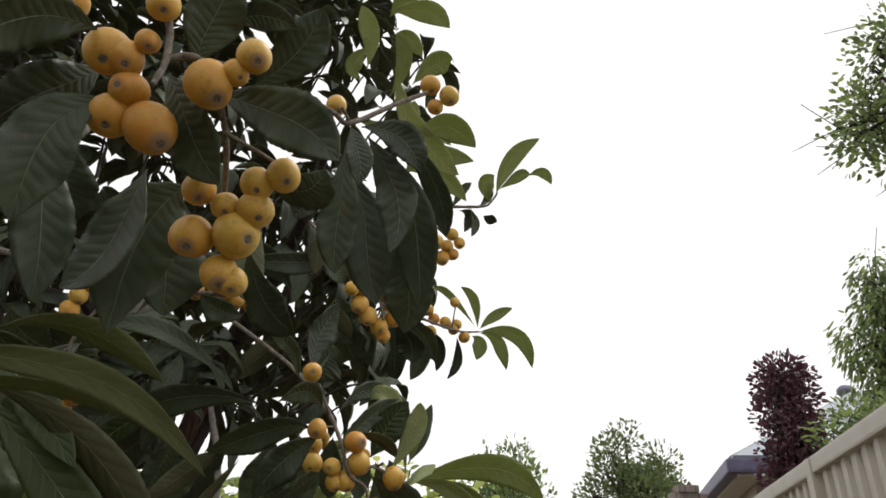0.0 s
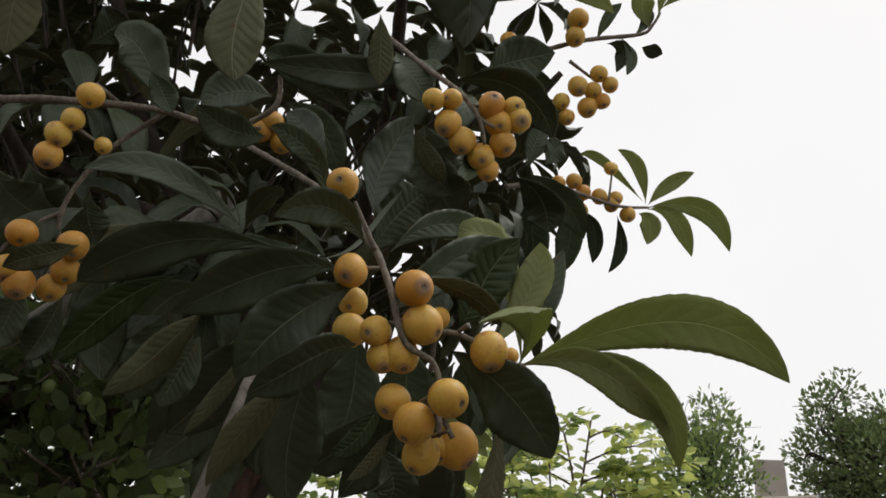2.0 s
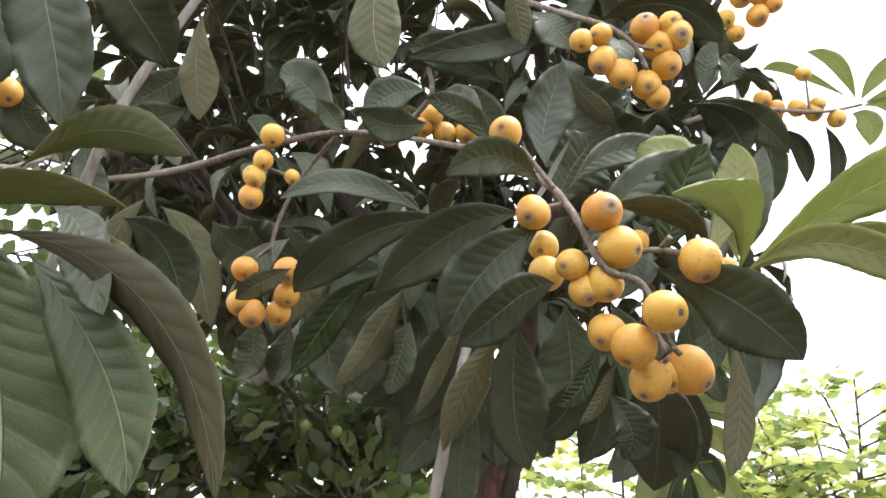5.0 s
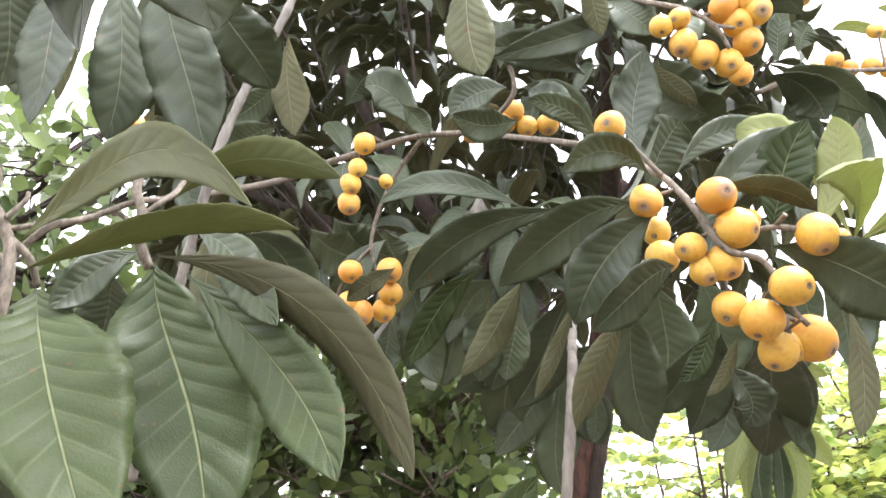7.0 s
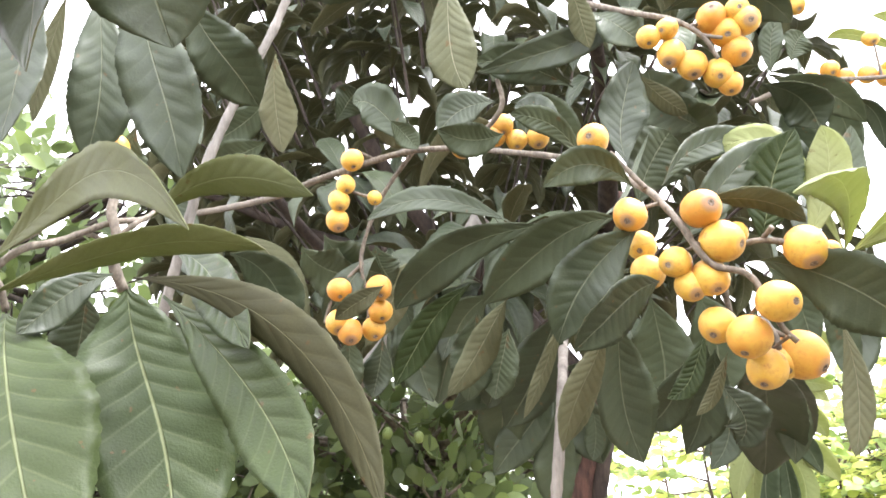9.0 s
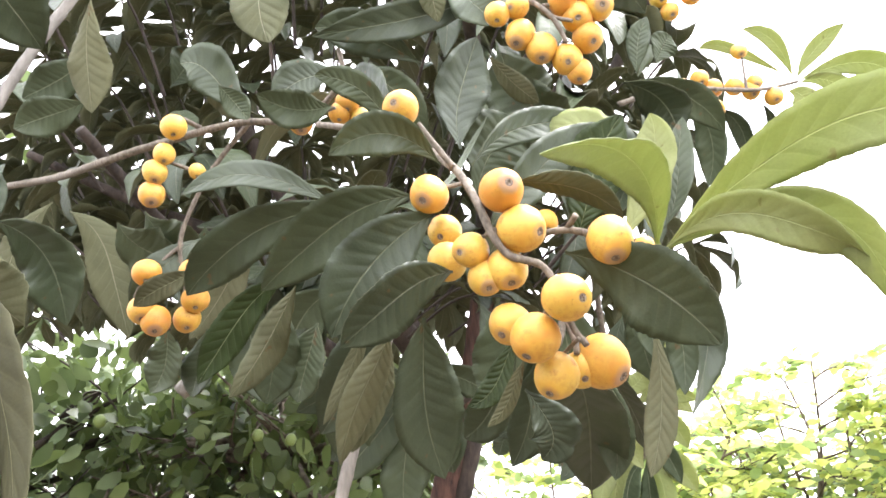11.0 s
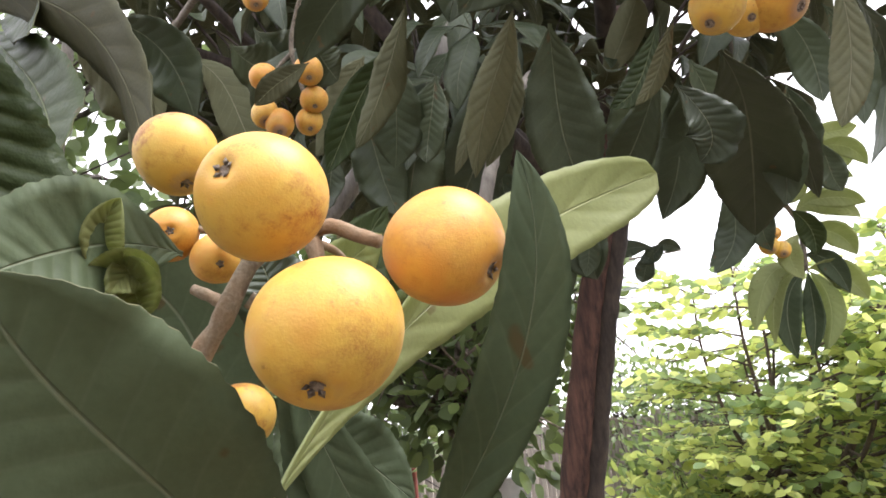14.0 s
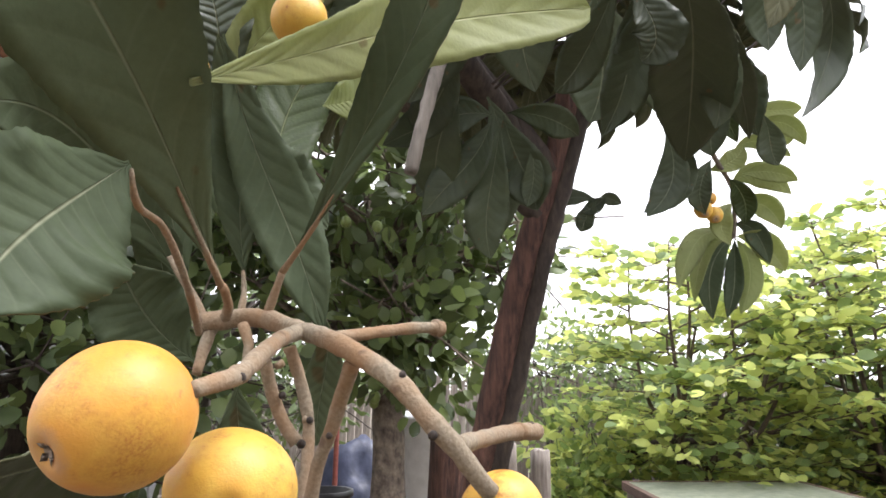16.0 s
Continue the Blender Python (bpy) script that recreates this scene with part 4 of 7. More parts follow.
leaf(main_spray, (-0.1090, 1.4486, 1.8548), (-0.1185, 1.4147, 1.9302), (-0.1401, 1.4055, 1.9454), 0.0482, (0.56, -0.81, -0.19))
leaf(main_spray, (-0.0978, 1.4112, 1.7921), (-0.0774, 1.4424, 1.7588), (-0.0850, 1.4582, 1.7204), 0.0423, (-0.28, -0.78, -0.56))
leaf(main_spray, (-0.0957, 1.4198, 1.8030), (-0.1269, 1.3928, 1.9364), (-0.1887, 1.3762, 1.9410), 0.0450, (0.58, -0.80, 0.14), "young")

# upper cluster
upper_spray = branch(LOQUAT, "fruiting_branch", TWIG, [([(-0.3814, 1.4863, 2.4124), (-0.2794, 1.4801, 2.3059), (-0.2199, 1.4833, 2.2511), (-0.1881, 1.4904, 2.2042), (-0.1786, 1.5054, 2.1644)], 0.0050, 0.0030),
    ([(-0.2138, 1.4894, 2.2472), (-0.2424, 1.4791, 2.2320)], 0.0034, 0.0025),
    ([(-0.1881, 1.4904, 2.2042), (-0.1639, 1.5008, 2.1902)], 0.0033, 0.0024),
    ([(-0.1969, 1.4859, 2.2259), (-0.1762, 1.4995, 2.2259)], 0.0033, 0.0025)], "brown twig with a full cluster of loquats")
fruit(upper_spray, (-0.1894, 1.5284, 2.1575), 0.0215, (0.24, -0.63, -0.74))
fruit(upper_spray, (-0.2152, 1.5029, 2.1733), 0.0215, (0.08, -0.26, -0.96))
fruit(upper_spray, (-0.2334, 1.4810, 2.1915), 0.0207, (-0.13, -0.45, -0.88))
fruit(upper_spray, (-0.1617, 1.5181, 2.2093), 0.0215, (0.24, -0.67, -0.70))
fruit(upper_spray, (-0.1580, 1.5350, 2.1829), 0.0215, (0.43, -0.39, -0.82))
fruit(upper_spray, (-0.2507, 1.4547, 2.2186), 0.0174, (0.06, -0.35, -0.93))
fruit(upper_spray, (-0.2260, 1.4668, 2.2260), 0.0165, (-0.23, -0.84, -0.49))
fruit(upper_spray, (-0.1705, 1.4999, 2.2319), 0.0215, (0.39, -0.92, 0.07))
fruit(upper_spray, (-0.1342, 1.5291, 2.2220), 0.0215, (0.43, -0.63, -0.65))
fruit(upper_spray, (-0.1389, 1.5182, 2.2363), 0.0182, (0.44, -0.80, -0.40))
fruit(upper_spray, (-0.1805, 1.5434, 2.1409), 0.0174, (-0.03, -0.35, -0.94))
leaf(upper_spray, (-0.2447, 1.5351, 2.3188), (-0.1326, 1.5464, 2.2881), (-0.0873, 1.5859, 2.2223), 0.0795, (-0.34, -0.49, -0.80))
leaf(upper_spray, (-0.2943, 1.5165, 2.3414), (-0.3691, 1.4389, 2.2740), (-0.4783, 1.3307, 2.2212), 0.0550, (0.75, -0.41, -0.52), cup=0.2)
leaf(upper_spray, (-0.2073, 1.6102, 2.3942), (-0.1681, 1.6213, 2.4206), (-0.0942, 1.6504, 2.4557), 0.0874, (0.53, -0.65, -0.54))
leaf(upper_spray, (-0.3019, 1.5140, 2.2173), (-0.2825, 1.5489, 2.1770), (-0.2600, 1.5791, 2.1487), 0.0355, (-0.29, 0.78, 0.56))
leaf(upper_spray, (-0.2912, 1.5790, 2.2316), (-0.2850, 1.6201, 2.1641), (-0.2570, 1.6617, 2.1218), 0.1180, (-0.22, -0.74, -0.63))
leaf(upper_spray, (-0.3387, 1.4827, 2.3500), (-0.2983, 1.4765, 2.2899), (-0.2805, 1.5059, 2.2576), 0.0717, (0.44, -0.90, 0.05))

# back clusters under the crown
left_spray = branch(LOQUAT, "fruiting_branch", TWIG, [([(-1.7236, 1.4499, 2.5056), (-1.3118, 1.3964, 2.3481), (-0.9894, 1.3219, 2.2157), (-0.8780, 1.3470, 2.2169), (-0.6928, 1.3769, 2.1972), (-0.5812, 1.4149, 2.1766), (-0.4945, 1.4069, 2.1970), (-0.4828, 1.3900, 2.2440)], 0.0085, 0.0035),
    ([(-0.7646, 1.3754, 2.2156), (-0.7639, 1.3215, 2.2092), (-0.7704, 1.3221, 2.1731), (-0.7920, 1.3226, 2.1393), (-0.8055, 1.3267, 2.1118), (-0.8160, 1.3308, 2.0887)], 0.0042, 0.0030),
    ([(-0.7905, 1.3213, 2.1440), (-0.7639, 1.3393, 2.1284), (-0.7411, 1.3522, 2.1160)], 0.0030, 0.0030),
    ([(-0.5731, 1.4207, 2.1789), (-0.5219, 1.4247, 2.1749)], 0.0039, 0.0028),
    ([(-0.6884, 1.4023, 2.2104), (-0.7725, 1.3963, 2.1426), (-0.8170, 1.3875, 2.0398), (-0.8179, 1.4060, 1.9566), (-0.8274, 1.4064, 1.9165)], 0.0041, 0.0030),
    ([(-0.8178, 1.3924, 2.0302), (-0.8551, 1.3609, 1.9775), (-0.8791, 1.3562, 1.9240)], 0.0031, 0.0030)], "thin brown branch with loquat fruits in the shade")
fruit(left_spray, (-0.7492, 1.3086, 2.1786), 0.0199, (0.33, -0.14, -0.93))
fruit(left_spray, (-0.7707, 1.3121, 2.1399), 0.0169, (0.36, -0.16, -0.92))
fruit(left_spray, (-0.7881, 1.3118, 2.1139), 0.0189, (0.38, -0.17, -0.91))
fruit(left_spray, (-0.8003, 1.3189, 2.0830), 0.0199, (0.40, -0.19, -0.90))
fruit(left_spray, (-0.7411, 1.3522, 2.1160), 0.0130, (0.35, -0.20, -0.91))
fruit(left_spray, (-0.5379, 1.4716, 2.2201), 0.0199, (0.19, -0.24, -0.95))
fruit(left_spray, (-0.5524, 1.4686, 2.2032), 0.0179, (0.20, -0.25, -0.95))
fruit(left_spray, (-0.5280, 1.4948, 2.1954), 0.0189, (0.19, -0.27, -0.94))
fruit(left_spray, (-0.4990, 1.5192, 2.1975), 0.0199, (0.17, -0.28, -0.94))
fruit(left_spray, (-0.6017, 1.4331, 2.1892), 0.0199, (0.24, -0.23, -0.94))
fruit(left_spray, (-0.8167, 1.3372, 1.9634), 0.0208, (0.46, -0.28, -0.84))
fruit(left_spray, (-0.7646, 1.3810, 1.9617), 0.0218, (0.46, -0.28, -0.84))
fruit(left_spray, (-0.7843, 1.4022, 1.9299), 0.0208, (0.46, -0.28, -0.84))
fruit(left_spray, (-0.8081, 1.4076, 1.9057), 0.0208, (0.46, -0.28, -0.84))
fruit(left_spray, (-0.8297, 1.3462, 1.9107), 0.0213, (0.46, -0.28, -0.84))
fruit(left_spray, (-0.8174, 1.3611, 1.8941), 0.0218, (0.46, -0.28, -0.84))
leaf(left_spray, (-0.7309, 1.3602, 1.9505), (-0.7556, 1.3283, 1.9223), (-0.7938, 1.3095, 1.8976), 0.0380, (0.55, -0.65, -0.5), "brown")
leaf(left_spray, (-0.6769, 1.3898, 2.1992), (-0.6991, 1.3282, 2.2712), (-0.7297, 1.2947, 2.2823), 0.0809, (0.74, -0.63, -0.25))
leaf(left_spray, (-0.6611, 1.3178, 2.2217), (-0.6504, 1.3408, 2.1985), (-0.6418, 1.3629, 2.1736), 0.0408, (0.52, -0.72, -0.46))
leaf(left_spray, (-0.5202, 1.4313, 2.2412), (-0.5624, 1.3979, 2.2344), (-0.6076, 1.3801, 2.1962), 0.0673, (0.54, -0.84, -0.10))
leaf(left_spray, (-0.9106, 1.3766, 2.1164), (-0.8946, 1.4211, 2.0644), (-0.8527, 1.4715, 2.0416), 0.1289, (0.09, -0.65, -0.75))
leaf(left_spray, (-0.8179, 1.4238, 2.0513), (-0.8372, 1.3718, 1.9860), (-0.8866, 1.3595, 1.9320), 0.0566, (0.76, -0.64, -0.09))
leaf(left_spray, (-0.4890, 1.4266, 2.2216), (-0.4378, 1.4615, 2.1896), (-0.4174, 1.5154, 2.1279), 0.0576, (0.33, -0.80, -0.50))
leaf(left_spray, (-0.9370, 1.4595, 1.9337), (-0.9533, 1.4743, 1.8834), (-0.9858, 1.4743, 1.8340), 0.0701, (0.42, -0.85, -0.33))
leaf(left_spray, (-0.8885, 1.5040, 1.9311), (-0.9162, 1.5144, 1.8712), (-0.9389, 1.5203, 1.8264), 0.0697, (0.24, -0.94, -0.26))
leaf(left_spray, (-0.9495, 1.3529, 2.0980), (-0.9302, 1.3944, 2.0561), (-0.8866, 1.4433, 2.0384), 0.1014, (0.28, -0.66, -0.70))
leaf(left_spray, (-0.8444, 1.4492, 2.0923), (-0.8494, 1.4685, 2.0517), (-0.8430, 1.4922, 2.0207), 0.0887, (0.19, -0.84, -0.50))

# front left spray
branch(LOQUAT, "limb", GREY_BARK, [([(-0.7558, 1.2013, 2.6033), (-0.8080, 1.1718, 2.4243), (-0.8574, 1.1388, 2.2806), (-0.8949, 1.1127, 2.1432), (-0.9154, 1.1088, 2.0684), (-0.9634, 1.1100, 1.9431), (-1.0336, 1.1247, 1.8110), (-1.1214, 1.1431, 1.6458)], 0.0078, 0.0086)], "smooth pale grey limb behind the large leaves")
front_spray = branch(LOQUAT, "leafy_branch", TWIG, [([(-0.7060, 0.7771, 1.7553), (-0.7019, 0.8079, 1.8088), (-0.6904, 0.8293, 1.8396), (-0.6975, 0.8668, 1.8646), (-0.6843, 0.9058, 1.8928), (-0.6993, 0.9496, 1.9198), (-0.7649, 0.9983, 1.9867)], 0.0037, 0.0038),
    ([(-0.6831, 0.9090, 1.9390), (-0.6792, 0.9029, 1.9055), (-0.6738, 0.9111, 1.8745), (-0.6756, 0.9124, 1.8445), (-0.6766, 0.9282, 1.8159)], 0.0052, 0.0062),
    ([(-0.7270, 0.7225, 2.0176), (-0.7104, 0.7472, 1.9504), (-0.7032, 0.7548, 1.9232), (-0.6931, 0.7737, 1.8810), (-0.6988, 0.7775, 1.8532), (-0.6927, 0.7920, 1.8251), (-0.6875, 0.7991, 1.7956), (-0.6836, 0.8005, 1.7492), (-0.6898, 0.7993, 1.6917)], 0.0041, 0.0061),
    ([(-0.6943, 0.7935, 1.8200), (-0.6847, 0.8142, 1.7991), (-0.6921, 0.8287, 1.7755)], 0.0044, 0.0033),
    ([(-0.6931, 0.7737, 1.8810), (-0.7111, 0.7526, 1.8898)], 0.0033, 0.0028),
    ([(-0.6947, 0.7902, 1.8252), (-0.6816, 0.8120, 1.8326), (-0.6826, 0.8392, 1.8595)], 0.0033, 0.0023),
    ([(-0.6891, 0.7977, 1.7957), (-0.7137, 0.7816, 1.8109), (-0.7289, 0.7650, 1.8414)], 0.0032, 0.0022),
    ([(-0.6775, 0.9094, 1.8718), (-0.6695, 0.9306, 1.8975), (-0.6813, 0.9606, 1.9283)], 0.0031, 0.0027),
    ([(-0.6812, 0.9128, 1.8603), (-0.6908, 0.8955, 1.8754), (-0.7020, 0.8904, 1.8798)], 0.0031, 0.0025),
    ([(-0.6894, 0.7891, 1.8351), (-0.6808, 0.8000, 1.8544), (-0.6815, 0.8009, 1.8644)], 0.0027, 0.0022)], "knobbly brown shoot with large leaves close by")
leaf(front_spray, (-0.6724, 0.9294, 1.8202), (-0.6392, 0.9526, 1.7057), (-0.5739, 0.9666, 1.5306), 0.1438, (0.90, -0.35, 0.26), "mid", cup=0.1)
leaf(front_spray, (-0.6983, 0.8309, 1.7748), (-0.6301, 0.8300, 1.6797), (-0.5374, 0.8537, 1.5298), 0.1261, (0.80, -0.32, 0.50), "mid", cup=0.1)
leaf(front_spray, (-0.6754, 0.9705, 1.8201), (-0.5165, 0.9850, 1.6864), (-0.4102, 0.9705, 1.5729), 0.0704, (0.23, -0.94, 0.25), "mid")
leaf(front_spray, (-0.6930, 0.9433, 1.8402), (-0.4733, 1.0020, 1.7231), (-0.3682, 1.0090, 1.5706), 0.0560, (-0.00, 0.97, 0.23), "brown")
leaf(front_spray, (-0.6858, 0.8042, 1.8145), (-0.4605, 0.7949, 1.7979), (-0.2623, 0.7891, 1.6840), 0.0382, (-0.14, -0.93, -0.33), "olive")
leaf(front_spray, (-0.6504, 0.9345, 1.8951), (-0.5332, 0.9595, 1.9052), (-0.4128, 0.9747, 1.8371), 0.0453, (0.08, 0.64, 0.77), "olive")
leaf(front_spray, (-0.6619, 0.8040, 1.7763), (-0.5282, 0.8681, 1.7945), (-0.4270, 0.9383, 1.7779), 0.0358, (-0.17, 0.29, 0.94), "olive")
leaf(front_spray, (-0.6703, 0.9116, 1.8291), (-0.6652, 0.8662, 1.7894), (-0.6639, 0.8343, 1.7461), 0.0424, (1.00, 0.05, 0.03))
leaf(front_spray, (-0.7402, 1.0058, 1.9113), (-0.6123, 0.9964, 1.8216), (-0.5052, 0.9761, 1.7190), 0.0560, (0.25, -0.86, 0.20), "mid")
leaf(front_spray, (-0.6976, 0.8996, 1.8079), (-0.7129, 0.9054, 1.7747), (-0.7363, 0.9103, 1.7307), 0.0582, (0.67, -0.62, -0.42))
leaf(front_spray, (-0.6782, 0.8083, 1.7440), (-0.6988, 0.8075, 1.6638), (-0.7103, 0.8520, 1.5700), 0.0566, (0.89, -0.38, -0.26))
leaf(front_spray, (-0.8055, 1.1220, 1.9628), (-0.7745, 1.1733, 1.9218), (-0.7779, 1.2160, 1.8433), 0.0877, (0.33, -0.78, -0.54))
leaf(front_spray, (-0.7908, 1.0783, 1.9350), (-0.7862, 1.1173, 1.8749), (-0.7651, 1.1628, 1.8289), 0.0833, (-0.39, 0.77, 0.52))
leaf(front_spray, (-0.6362, 0.8795, 2.1866), (-0.6300, 0.9089, 2.0702), (-0.6287, 0.9548, 1.9433), 0.0867, (0.72, -0.67, -0.18))
leaf(front_spray, (-0.7438, 0.8619, 2.2533), (-0.7586, 0.8925, 2.1280), (-0.7971, 0.9028, 2.0266), 0.0808, (0.97, -0.08, -0.24))
leaf(front_spray, (-0.6840, 0.9557, 2.2582), (-0.6873, 1.0167, 2.1985), (-0.7084, 1.0929, 2.1606), 0.0898, (0.67, -0.35, -0.66))
leaf(front_spray, (-0.6314, 0.7824, 2.1103), (-0.6341, 0.7767, 2.0158), (-0.6363, 0.7773, 1.9112), 0.0530, (0.76, -0.65, -0.00))
leaf(front_spray, (-0.6571, 0.7385, 2.0964), (-0.6790, 0.7504, 2.0426), (-0.7071, 0.7600, 1.9835), 0.0720, (0.84, -0.33, -0.43))
leaf(front_spray, (-0.3975, 1.1755, 2.2415), (-0.4022, 1.1742, 2.1366), (-0.3927, 1.1844, 2.0582), 0.0653, (-0.57, 0.82, 0.02))
leaf(front_spray, (-0.3308, 1.3931, 2.3449), (-0.3336, 1.4194, 2.2955), (-0.3384, 1.4428, 2.2478), 0.0408, (-0.33, 0.83, 0.45))
leaf(front_spray, (-0.9486, 1.2542, 2.3941), (-0.9964, 1.2363, 2.3521), (-1.0512, 1.2064, 2.3200), 0.0684, (0.65, -0.44, -0.62))
leaf(front_spray, (-0.9740, 1.2773, 2.3158), (-1.0238, 1.2458, 2.2941), (-1.0755, 1.2132, 2.2714), 0.0707, (0.60, -0.52, -0.61))
leaf(front_spray, (-0.8033, 1.1777, 2.3713), (-0.8304, 1.2023, 2.2878), (-0.8485, 1.2323, 2.2085), 0.0702, (-0.34, 0.86, 0.38))
leaf(front_spray, (-0.8472, 0.9783, 2.1461), (-0.8735, 0.9909, 2.0845), (-0.8438, 1.0319, 2.0593), 0.0629, (0.58, -0.70, -0.41))
fruit(front_spray, (-0.8630, 0.9602, 2.1031), 0.0199, (0.56, 0.12, -0.82))
fruit(front_spray, (-0.8683, 0.9521, 2.1590), 0.0152, (0.53, 0.15, -0.83))
fruit(front_spray, (-0.8908, 0.9498, 2.1288), 0.0135, (0.56, 0.14, -0.82))

# first cluster, close under the sky
high_spray = branch(LOQUAT, "fruiting_branch", TWIG, [([(-0.3931, 0.5433, 2.1630), (-0.3098, 0.5349, 2.0876), (-0.2895, 0.5312, 2.0229), (-0.2856, 0.5177, 1.9750)], 0.0049, 0.0025),
    ([(-0.2895, 0.5325, 2.0205), (-0.2647, 0.5415, 2.0303), (-0.2484, 0.5674, 2.0073), (-0.2524, 0.6199, 1.9924), (-0.2626, 0.6676, 1.9674), (-0.2651, 0.6854, 1.9348)], 0.0038, 0.0031),
    ([(-0.2442, 0.5944, 1.9833), (-0.2213, 0.6213, 1.9835), (-0.2037, 0.6471, 1.9850)], 0.0023, 0.0018),
    ([(-0.2868, 0.5312, 2.0229), (-0.2656, 0.5770, 2.0614), (-0.2618, 0.6231, 2.0982)], 0.0022, 0.0019)], "thick twig with two ripe loquat clusters")
fruit(high_spray, (-0.2383, 0.6679, 1.9059), 0.0248, (0.73, -0.53, -0.44))
fruit(high_spray, (-0.2843, 0.6681, 1.9028), 0.0225, (0.12, -0.58, -0.80))
fruit(high_spray, (-0.2547, 0.6869, 1.8704), 0.0195, (0.27, -0.50, -0.82))
fruit(high_spray, (-0.2191, 0.6552, 1.9301), 0.0195, (0.43, -0.47, -0.78))
fruit(high_spray, (-0.1909, 0.6381, 1.9629), 0.0183, (0.40, -0.53, -0.75))
fruit(high_spray, (-0.2184, 0.6416, 1.9549), 0.0177, (0.24, -0.50, -0.83))
fruit(high_spray, (-0.2512, 0.6528, 1.9328), 0.0148, (0.28, -0.52, -0.81))
fruit(high_spray, (-0.2790, 0.6439, 1.9472), 0.0177, (0.29, -0.39, -0.87))
fruit(high_spray, (-0.3090, 0.5737, 1.9692), 0.0252, (0.63, -0.13, -0.77))
fruit(high_spray, (-0.3478, 0.5674, 1.9786), 0.0220, (0.20, -0.42, -0.88))
fruit(high_spray, (-0.3305, 0.5556, 2.0010), 0.0187, (-0.12, -0.90, -0.41))
fruit(high_spray, (-0.3516, 0.5374, 2.0328), 0.0230, (0.21, -0.44, -0.87))
fruit(high_spray, (-0.3349, 0.5410, 2.0273), 0.0187, (0.40, -0.49, -0.78))
fruit(high_spray, (-0.2528, 0.5536, 2.0092), 0.0236, (0.53, -0.15, -0.83))
fruit(high_spray, (-0.2100, 0.5407, 2.0351), 0.0170, (0.44, -0.47, -0.77))
fruit(high_spray, (-0.2269, 0.5485, 2.0200), 0.0132, (0.54, -0.35, -0.76))
fruit(high_spray, (-0.2995, 0.5157, 2.0755), 0.0165, (0.34, -0.35, -0.87))
fruit(high_spray, (-0.3873, 0.5142, 2.0731), 0.0154, (0.41, -0.23, -0.88))
fruit(high_spray, (-0.2413, 0.6913, 1.8633), 0.0165, (0.25, -0.52, -0.82))
fruit(high_spray, (-0.3135, 0.5332, 2.0426), 0.0121, (0.36, -0.39, -0.85))
leaf(high_spray, (-0.2700, 0.6101, 2.0486), (-0.1869, 0.5866, 2.0008), (-0.1230, 0.5805, 1.9428), 0.0625, (-0.41, -0.87, -0.28))
leaf(high_spray, (-0.2954, 0.5953, 2.0741), (-0.2788, 0.5735, 2.1148), (-0.2564, 0.5473, 2.1637), 0.0607, (0.38, -0.72, -0.59))
leaf(high_spray, (-0.2687, 0.5930, 2.1277), (-0.2347, 0.5866, 2.1412), (-0.1923, 0.5941, 2.1300), 0.0345, (-0.01, -0.67, -0.74))
leaf(high_spray, (-0.2490, 0.6431, 2.0876), (-0.1987, 0.6247, 2.1238), (-0.1701, 0.6000, 2.1704), 0.0550, (0.25, -0.71, -0.66))
leaf(high_spray, (-0.3549, 0.5191, 2.0412), (-0.3796, 0.4712, 2.0063), (-0.3985, 0.4483, 1.9515), 0.0573, (0.88, -0.01, -0.48))
leaf(high_spray, (-0.3122, 0.5823, 2.0491), (-0.2831, 0.5899, 1.9890), (-0.2436, 0.6098, 1.9302), 0.0623, (-0.33, -0.87, -0.36))
leaf(high_spray, (-0.3484, 0.5594, 1.9930), (-0.3831, 0.5403, 1.9283), (-0.3940, 0.5566, 1.8503), 0.0677, (0.40, -0.91, -0.14))
leaf(high_spray, (-0.4125, 0.5731, 2.0601), (-0.4355, 0.5605, 2.0089), (-0.4680, 0.5545, 1.9702), 0.0335, (-0.71, 0.60, 0.37))
leaf(high_spray, (-0.3828, 0.5789, 2.0511), (-0.4062, 0.5550, 1.9976), (-0.4483, 0.5518, 1.9514), 0.0613, (0.77, -0.46, -0.44))
leaf(high_spray, (-0.3653, 0.6874, 2.0002), (-0.3769, 0.6840, 1.9083), (-0.4188, 0.6892, 1.8486), 0.0631, (0.11, -0.99, -0.06))
leaf(high_spray, (-0.3289, 0.7161, 1.9978), (-0.3630, 0.7185, 1.9436), (-0.3793, 0.7336, 1.8176), 0.0919, (0.35, -0.91, -0.21))
leaf(high_spray, (-0.3592, 0.7317, 2.0154), (-0.3561, 0.7747, 1.9375), (-0.3604, 0.8110, 1.8712), 0.0950, (0.79, -0.51, -0.34))
leaf(high_spray, (-0.2423, 0.7550, 2.0276), (-0.1998, 0.7587, 2.0233), (-0.1761, 0.7453, 2.0491), 0.0644, (0.21, -0.24, -0.95))
leaf(high_spray, (-0.2751, 0.8123, 1.9693), (-0.2508, 0.8474, 1.9068), (-0.2134, 0.8651, 1.8767), 0.0585, (-0.23, -0.79, -0.57))
leaf(high_spray, (-0.2480, 0.6768, 2.1695), (-0.2319, 0.7041, 2.1208), (-0.1964, 0.7078, 2.1161), 0.0488, (-0.36, -0.65, -0.67))

